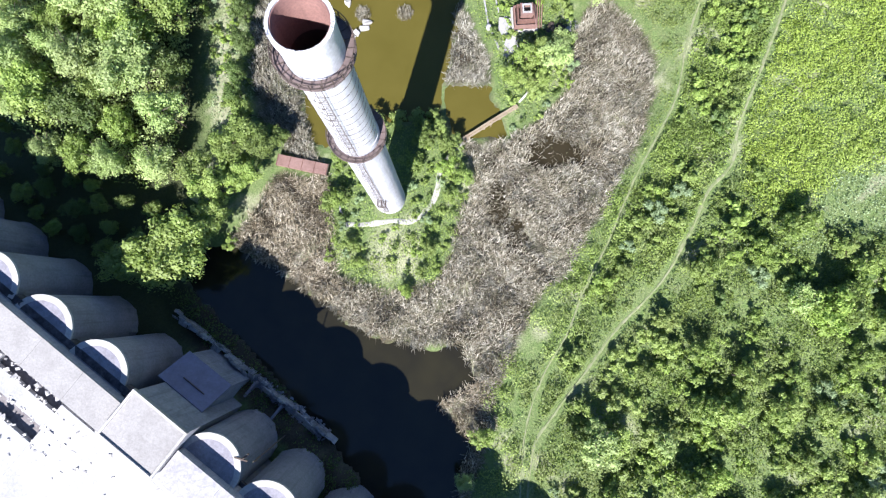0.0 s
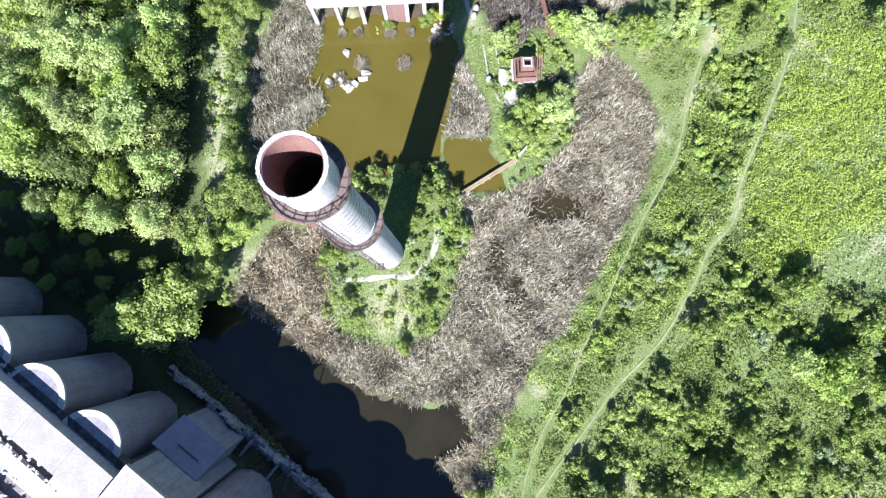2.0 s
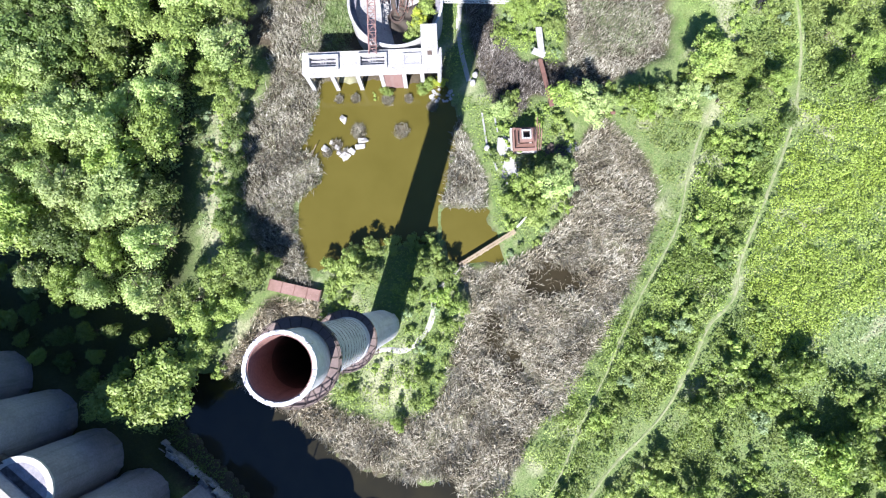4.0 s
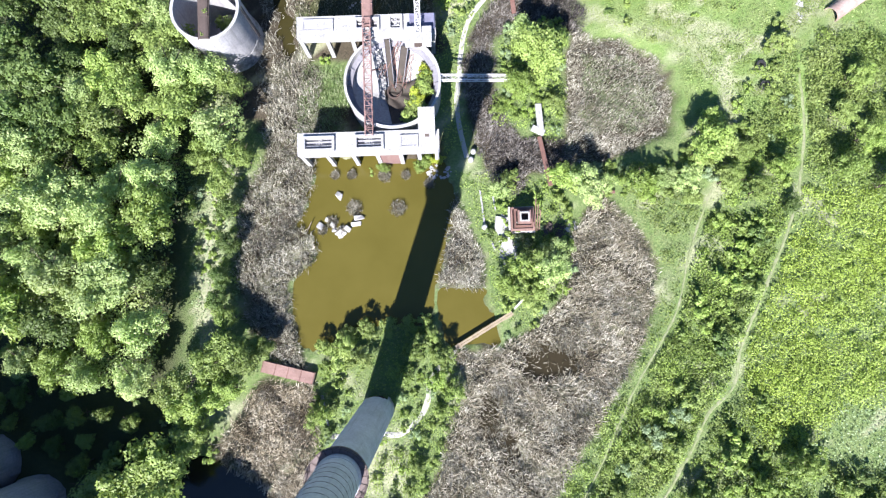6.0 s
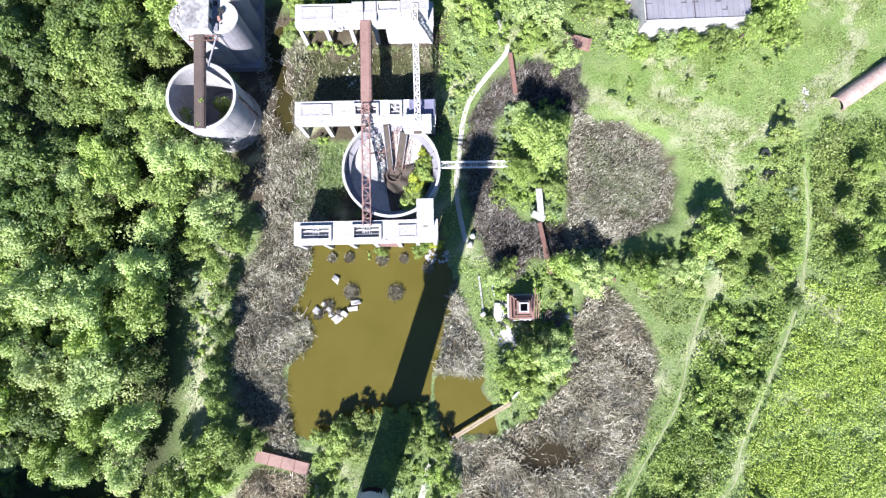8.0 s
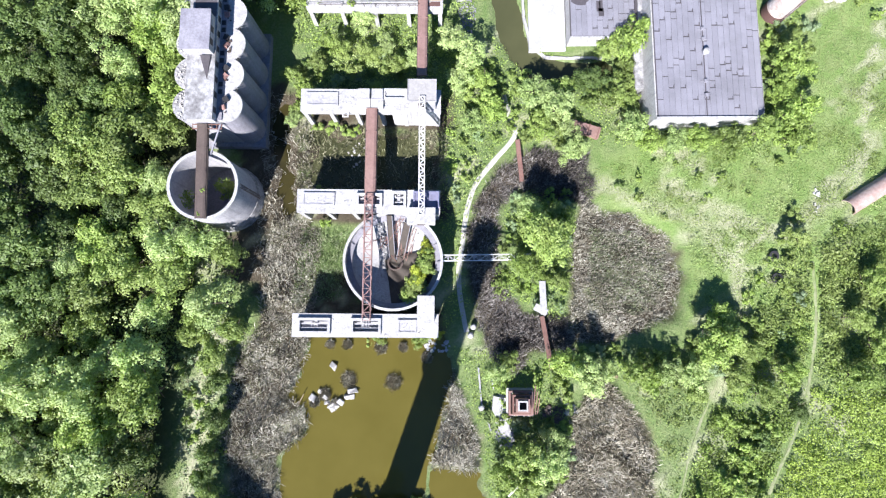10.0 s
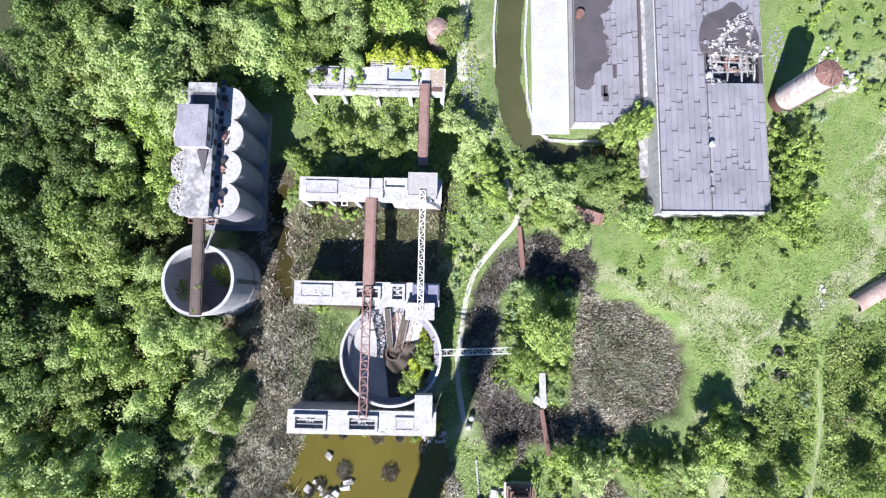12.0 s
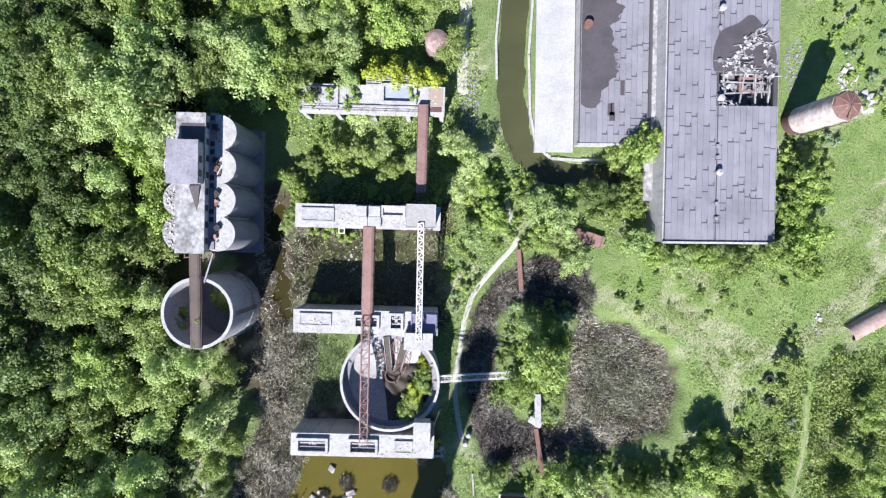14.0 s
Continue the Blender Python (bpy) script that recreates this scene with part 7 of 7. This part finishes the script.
domes("brush_south_bank", "tangled bushes between reeds and lower track", [(9, -24), (8, -16), (13, -6), (20, 3), (27, 13), (33, 22), (36, 26), (34, 16), (28, 6), (22, -6), (15, -20), (12, -36), (6, -36)], 2.4, 9, 1.8, 0.32, LEAF_MID, 158, 0.3, -0.35)
domes("brush_canal", "dark tangled growth along the canal wall", [(-49, 5), (-38, -2), (-27, -12), (-17, -22), (-12, -30), (-19, -31), (-30, -17), (-42, -4)], 2.0, 7, 1.3, 0.32, LEAF_DARK, 159, 0.3)
domes("brush_understorey", "leafy understorey filling the wood", [(-76, 34), (-64, 27), (-52, 24), (-46, 32), (-47, 46), (-45, 58), (-50, 66), (-76, 66)], 3.2, 6, 6.8, 0.44, LEAF_PALE, 160, 0.3)
domes("brush_yard", "bright bushes between the far platforms", [(-26, 104), (-5, 105), (-4, 113.5), (-25, 113)], 2.4, 7, 2.4, 0.32, LEAF_PALE, 162, 0.3, -0.3)
domes("brush_island", "loose weeds and seedlings on the chimney island", [(-19, 14), (-18, 6), (-9, 2.5), (-2, 4.5), (2, 12), (4.5, 22), (0, 24), (-5, 12), (-14, 11.5)], 1.5, 9, 1.0, 0.26, LEAF_BRIGHT, 163, 0.3, -0.1)
domes("brush_pool", "bright leafy growth beside the round hollow", [(10.5, 71), (15, 69), (21, 67), (21.5, 87), (13, 86)], 2.4, 8, 2.2, 0.32, LEAF_BRIGHT, 161, 0.3)
BETWEEN = [(47, 56), (43.8, 46), (41, 36), (34, 22), (29, 10), (25, 2), (40, 6), (46, 19), (51, 31), (56, 42), (60, 54)]
brush("undergrowth_between", "low green weeds between the two paths", BETWEEN, 5, 0.1, 0.7, 0.32, LEAF_BRIGHT, 52, 2.2, 0.8)
domes("brush_between", "dense green brush between the two paths", BETWEEN, 2.0, 9, 1.7, 0.34, LEAF_BRIGHT, 152, 0.6, -0.55)
domes("brush_verge", "low growth on the reed bank", [(33, 57), (37, 50), (40, 44), (38.5, 33), (34, 23), (28, 14), (22, 4), (14, -6), (10, -16), (15, -14), (23, 0), (30, 12), (36, 24), (42, 36), (45, 50), (45, 58)], 2.0, 8, 1.15, 0.3, LEAF_MID, 153, 0.3, -0.2)
domes("brush_meadow", "tufts of taller growth in the meadow", [(26, 90), (34, 87), (43, 82), (44, 68), (50, 60), (60, 60), (63, 70), (80, 84), (80, 110), (62, 100), (36, 95)], 2.2, 6, 0.7, 0.26, LEAF_PALE, 154, 0.8, 0.15)
domes("brush_scrub", "dense green bushes between bare patches", SCRUB, 2.3, 7, 1.9, 0.33, LEAF_MID, 165, 0.9, -0.45)
domes("brush_scrub_bright", "bright leafy bushes on the slope", SCRUB, 2.9, 7, 1.7, 0.31, LEAF_BRIGHT, 166, 0.9, -0.05)
domes("brush_meadow_rough", "rough green tussocks in the meadow", [(28, 92), (36, 86), (44, 80), (46, 66), (60, 62), (64, 74), (80, 86), (80, 120), (62, 104), (38, 96)], 1.5, 9, 0.55, 0.24, LEAF_MID, 168, 0.8, 0.1)
brush("undergrowth_south", "patchy green scrub and tall weeds", SCRUB, 6, 0.1, 0.9, 0.32, LEAF_MID, 53, 2.0, 0.9)
brush("undergrowth_island", "tall weeds round the chimney", [(-20, 24), (-21, 16), (-19, 7), (-9, 3), (-2, 1), (2, 10), (5.5, 22), (3.5, 28), (-2, 33), (-14, 31)], 6.5, 0.1, 0.8, 0.27, LEAF_BRIGHT, 54, 1.8, 0.9)
brush("undergrowth_bank", "weeds on the bank between pond and hopper", [(3, 60), (6, 52), (9, 45), (9.5, 39), (11, 33), (18, 34), (23, 40), (24, 52), (22, 58), (8, 60)], 9, 0.1, 0.7, 0.3, LEAF_BRIGHT, 55, 1.6, 0.9)
brush("undergrowth_works", "weeds round the platforms and footpath", [(1, 62), (5, 66), (3, 78), (6, 90), (11, 98), (22, 96), (32, 100), (30, 112), (2, 116), (-28, 114), (-28, 99), (-2, 101), (-1, 84)], 8, 0.1, 0.9, 0.3, LEAF_BRIGHT, 56, 1.8, 0.9)
brush("undergrowth_hall", "weeds and brambles along the hall", [(26, 100), (34, 96), (54, 98), (60, 100), (60, 122), (54, 122), (53.5, 101), (35, 99)], 10, 0.2, 1.4, 0.36, LEAF_BRIGHT, 57, 1.8, 0.9)
brush("undergrowth_wood", "weeds at the edge of the wood", [(-46, 58), (-41, 40), (-42, 20), (-34, 26), (-34, 56), (-38, 62)], 8, 0.1, 0.8, 0.32, LEAF_GREY, 58, 1.8, 0.9)
brush("duckweed_reeds", "fresh green weeds beside the tank", [(-26, 65), (-16.5, 67), (-16.5, 78), (-25, 79)], 5, 0.1, 0.6, 0.22, LEAF_GREY, 59, 1.5, 0.9)
brush("undergrowth_forest", "dim leafy understorey of the wood", WOOD, 3.5, 0.4, 4.5, 0.5, LEAF_MID, 62, 3.0, 0.9)
brush("undergrowth_far", "tangled weeds round the far platform", [(-30, 112), (0, 114), (4, 124), (-2, 147), (-30, 147)], 9, 0.2, 1.5, 0.34, LEAF_BRIGHT, 63, 2.0, 0.9)
brush("undergrowth_slope", "tangled green brush on the eastern slope", [(52, 18), (58, 14), (66, 22), (84, 30), (84, 5), (60, 8), (48, 8)], 7, 0.1, 1.0, 0.32, LEAF_GREY, 64, 2.4, 0.9)
MEADOW = [(24, 92), (24.5, 88), (34, 86), (41, 82), (43, 76), (42, 66), (47, 60), (60, 60), (63, 70), (84, 82), (84, 150), (55, 150), (54, 122), (60, 100), (34, 96)]
brush("meadow_grass", "light green meadow grass with bare patches", MEADOW, 13, 0.02, 0.45, 0.2, GRASS, 60, 3.4, 0.8, "grass", 0.22)
brush("bank_grass", "short green grass along the tracks", [(31, 57), (36, 50), (39.5, 44), (38, 33), (33, 23), (28, 14), (22, 4), (30, 12), (36, 24), (42, 36), (45, 50), (46, 58)], 6, 0.02, 0.4, 0.22, GRASS, 61, 2.4, 0.5, "grass")


def reeds(name, label, poly, density, tall, mat, seed, lean=0.7, width=0.1, patches=0.25):
    """Standing and lodged dry reed stalks."""
    rng = np.random.default_rng(seed)
    xs, ys = [p[0] for p in poly], [p[1] for p in poly]
    n = int((max(xs) - min(xs)) * (max(ys) - min(ys)) * density)
    x, y = rng.uniform(min(xs), max(xs), n), rng.uniform(min(ys), max(ys), n)
    w = wavy(x, y, 2.2, 2.0)
    keep = (inside(poly, x, y) + 0.6 * w > 0) & (height(x, y) > -0.8 + 0.55 * rng.random(n))
    keep &= wavy(x, y, 2.6, seed) + 0.4 * rng.normal(size=n) > -0.9 + patches
    x, y = x[keep], y[keep]
    n = len(x)
    z = np.maximum(height(x, y), -0.5)
    a = rng.normal(0, 1.15, n) + 3.0 * wavy(x, y, 4.0, seed + 2) + 1.4 * wavy(x, y, 1.6, seed + 5)
    L = tall * rng.uniform(0.55, 1.15, n)
    tilt = np.clip(lean * (0.8 + 0.6 * wavy(x, y, 3.0, seed + 4)) + 0.3 * rng.normal(size=n), 0.05, 1.45)
    d = np.stack([np.cos(a) * np.sin(tilt), np.sin(a) * np.sin(tilt), np.cos(tilt)], -1)
    side = np.stack([-np.sin(a), np.cos(a), np.zeros(n)], -1) * (width * rng.uniform(0.6, 1.4, n))[:, None]
    p = np.stack([x, y, z - 0.1], -1)
    m = p + d * (L * 0.55)[:, None]
    e = p + d * L[:, None] - np.array([0, 0, 1.0]) * (0.2 * L * np.sin(tilt))[:, None]
    v = np.stack([p - side * 0.4, m - side * 0.5, e, m + side * 0.5], 1).reshape(-1, 3)
    return tagged(new(name, leaf_mesh(name, v, mat)), label, "reeds", "", "stuff")


reeds("reeds_east", "wide bed of dry lodged beige reeds", REEDS_EAST, 40, 1.7, REED, 71, 0.95, 0.08)
reeds("reeds_west", "dry beige reeds by the dark canal", REEDS_WEST, 40, 1.8, TAN_REED, 72, 1.0, 0.08, 0.1)
reeds("reeds_bank", "dry grey reeds on the western pond bank", REEDS_BANK, 32, 1.6, GREY_REED, 73, 0.85, 0.08, 0.1)
reeds("reeds_bank_fresh", "green shoots among the dry reeds of the bank", REEDS_BANK, 9, 1.3, GREEN_REED, 81, 0.7, 0.08, 0.45)
reeds("reeds_east_fresh", "green shoots among the dry reeds", REEDS_EAST, 6, 1.2, GREEN_REED, 82, 0.7, 0.08, 0.7)
reeds("reeds_spit", "dry reeds on the canal spit", REEDS_SPIT, 38, 1.6, TAN_REED, 80, 0.95, 0.08, 0.0)
reeds("reeds_mid", "dry reeds between the two ponds", REEDS_MID, 38, 1.6, GREY_REED, 74, 0.85, 0.08, 0.0)
reeds("reeds_pool", "sprouting green reeds in the middle of the round hollow", [(26, 68), (25.5, 81.5), (33, 82), (38.5, 78), (39, 71), (34, 67)], 26, 1.2, POOL_REED, 75, 0.5, 0.065, 0.0)
reeds("reeds_pool_edge", "dry reeds round the hollow", REEDS_POOL, 36, 1.1, GREY_REED, 76, 0.8, 0.085, 0.05)
reeds("reeds_ring", "old grey reeds in the ring hollow", REEDS_RING, 36, 1.6, OLD_REED, 77, 0.85, 0.08, 0.1)
reeds("reeds_black", "black reeds in the ring hollow", [(14.5, 95.2), (24, 95.8), (26, 90), (25.5, 86), (17, 87), (15.5, 91)], 34, 1.7, DARK_REED, 177, 0.75, 0.08, 0.0)
reeds("reeds_black", "black reeds beside the beam", [(8.8, 65), (17, 66.5), (22, 66), (22, 61.5), (11, 58.5)], 26, 1.7, DARK_REED, 178, 0.75, 0.08, 0.1)
reeds("reeds_fresh", "fresh green reeds beside the round tank", [(-26, 65), (-16.5, 67), (-16.0, 78), (-25, 79)], 40, 1.2, FRESH_REED, 179, 0.7, 0.07, 0.0)
reeds("reeds_sump", "patchy reeds in the sump between platforms", [(-27, 84), (0, 85.5), (-1, 98), (-27, 97)], 24, 1.4, GREEN_REED, 78, 0.7, 0.1, 0.2)
reeds("reeds_ditch", "thin dry reeds along the ditch", [(-33.5, 70), (-33.5, 103), (-26, 103), (-24, 82), (-25.5, 67)], 13, 1.4, GREY_REED, 83, 0.8, 0.09, 0.3)
reeds("reeds_under", "reeds at the platform foot", [(-21, 57.5), (-3, 58.5), (-3, 60.5), (-21, 60)], 16, 1.4, GREEN_REED, 79, 0.7, 0.1, 0.8)


def tussock(x, y, r, seed):
    rng = np.random.default_rng(seed)
    n = 900
    a, q = rng.uniform(0, 6.283, n), r * np.sqrt(rng.random(n)) * (0.85 + 0.2 * np.sin(5 * rng.random(n)))
    p = np.stack([x + q * np.cos(a), y + q * np.sin(a), np.full(n, -0.5)], -1)
    b2 = rng.uniform(0, 6.283, n)
    t = np.abs(rng.normal(0.25, 0.3, n))
    d = np.stack([np.cos(b2) * np.sin(t), np.sin(b2) * np.sin(t), np.cos(t)], -1)
    L = rng.uniform(0.4, 1.1, n)
    s = np.stack([-np.sin(b2), np.cos(b2), np.zeros(n)], -1) * 0.035
    m = p + d * (L * 0.5)[:, None]
    v = np.stack([p - s * 0.5, m - s, p + d * L[:, None], m + s], 1).reshape(-1, 3)
    return tagged(new("reed_tussock", leaf_mesh("reed_tussock", v, REED)), "round dry reed tussock standing in the pond", "reeds", "reed tussocks")


for k, (x, y, r) in enumerate(((-7.0, 53.0, 1.5), (-14.7, 52.8, 1.5), (-18.5, 50.2, 1.0), (-20.2, 48.8, 0.8), (-16.8, 48.9, 0.7), (-18.4, 58.7, 0.7), (-15.4, 58.9, 0.8), (-9.6, 58.8, 1.1), (-5.8, 59.0, 0.7), (-1.6, 57.6, 0.9))):
    tussock(x, y, r, 90 + k)

# ---- roofing felt, sheet by sheet ----
def felt_roof(parent, u0, v0, u1, v1, z, seed, skip=None):
    rnd = random.Random(seed)
    shapes = {}
    n = round((u1 - u0) / 0.96)
    w = (u1 - u0) / n
    lap = finish(boxes((0.02, -0.1, 0.0, w * 0.92, 0.1, 0.014), (w * 0.78, 0.1, 0.0, w * 0.92, 0.55, 0.014)), "felt_lap", TAR_AND_SHADE)
    for k in range(n):
        v = v0
        first = True
        while v < v1 - 0.3:
            L = rnd.choice((1.2, 2.2, 3.5, 5.0, 7.0, 9.0, 10.0))
            if first:
                L, first = rnd.choice((1.5, 3.0, 5.0, 7.0, 9.0)), False
            L = min(L, v1 - v)
            u = u0 + w * k
            if not (skip and u + w > skip[0] and u < skip[2] and v + L > skip[1] and v < skip[3]):
                pieces = [(v, L)]
            else:
                pieces = [(a, b - a) for a, b in ((v, min(v + L, skip[1])), (max(v, skip[3]), v + L)) if b - a > 0.3]
            if pieces and rnd.random() < 0.6 and v + L < v1 - 0.5:
                ob = new("felt_lap", lap)
                ob.parent = parent
                ob.matrix_basis = pose(u, v + L, z + 0.058, 0, 0.4, rnd.uniform(-2, 2))
            for a, b in pieces:
                key = round(b, 2)
                if key not in shapes:
                    shapes[key] = finish(boxes((0.018, 0.075, 0.0, w - 0.018, b - 0.075, 0.05)), "felt_sheet", FELT)
                ob = new("felt_sheet", shapes[key])
                ob.parent = parent
                ob.matrix_basis = pose(u, a, z + rnd.uniform(0.0, 0.012), rnd.uniform(-0.05, 0.05), 0.7 * rnd.uniform(0.4, 1), 0)
            v += L


felt_roof(hall, 0.35, 0.15, 18.0, 61.5, 7.61, 101, (8.5, 22.0, 17.5, 27.3))
felt_roof(low_hall, -12.6, 16.5, -1.2, 61.5, 3.51, 102)
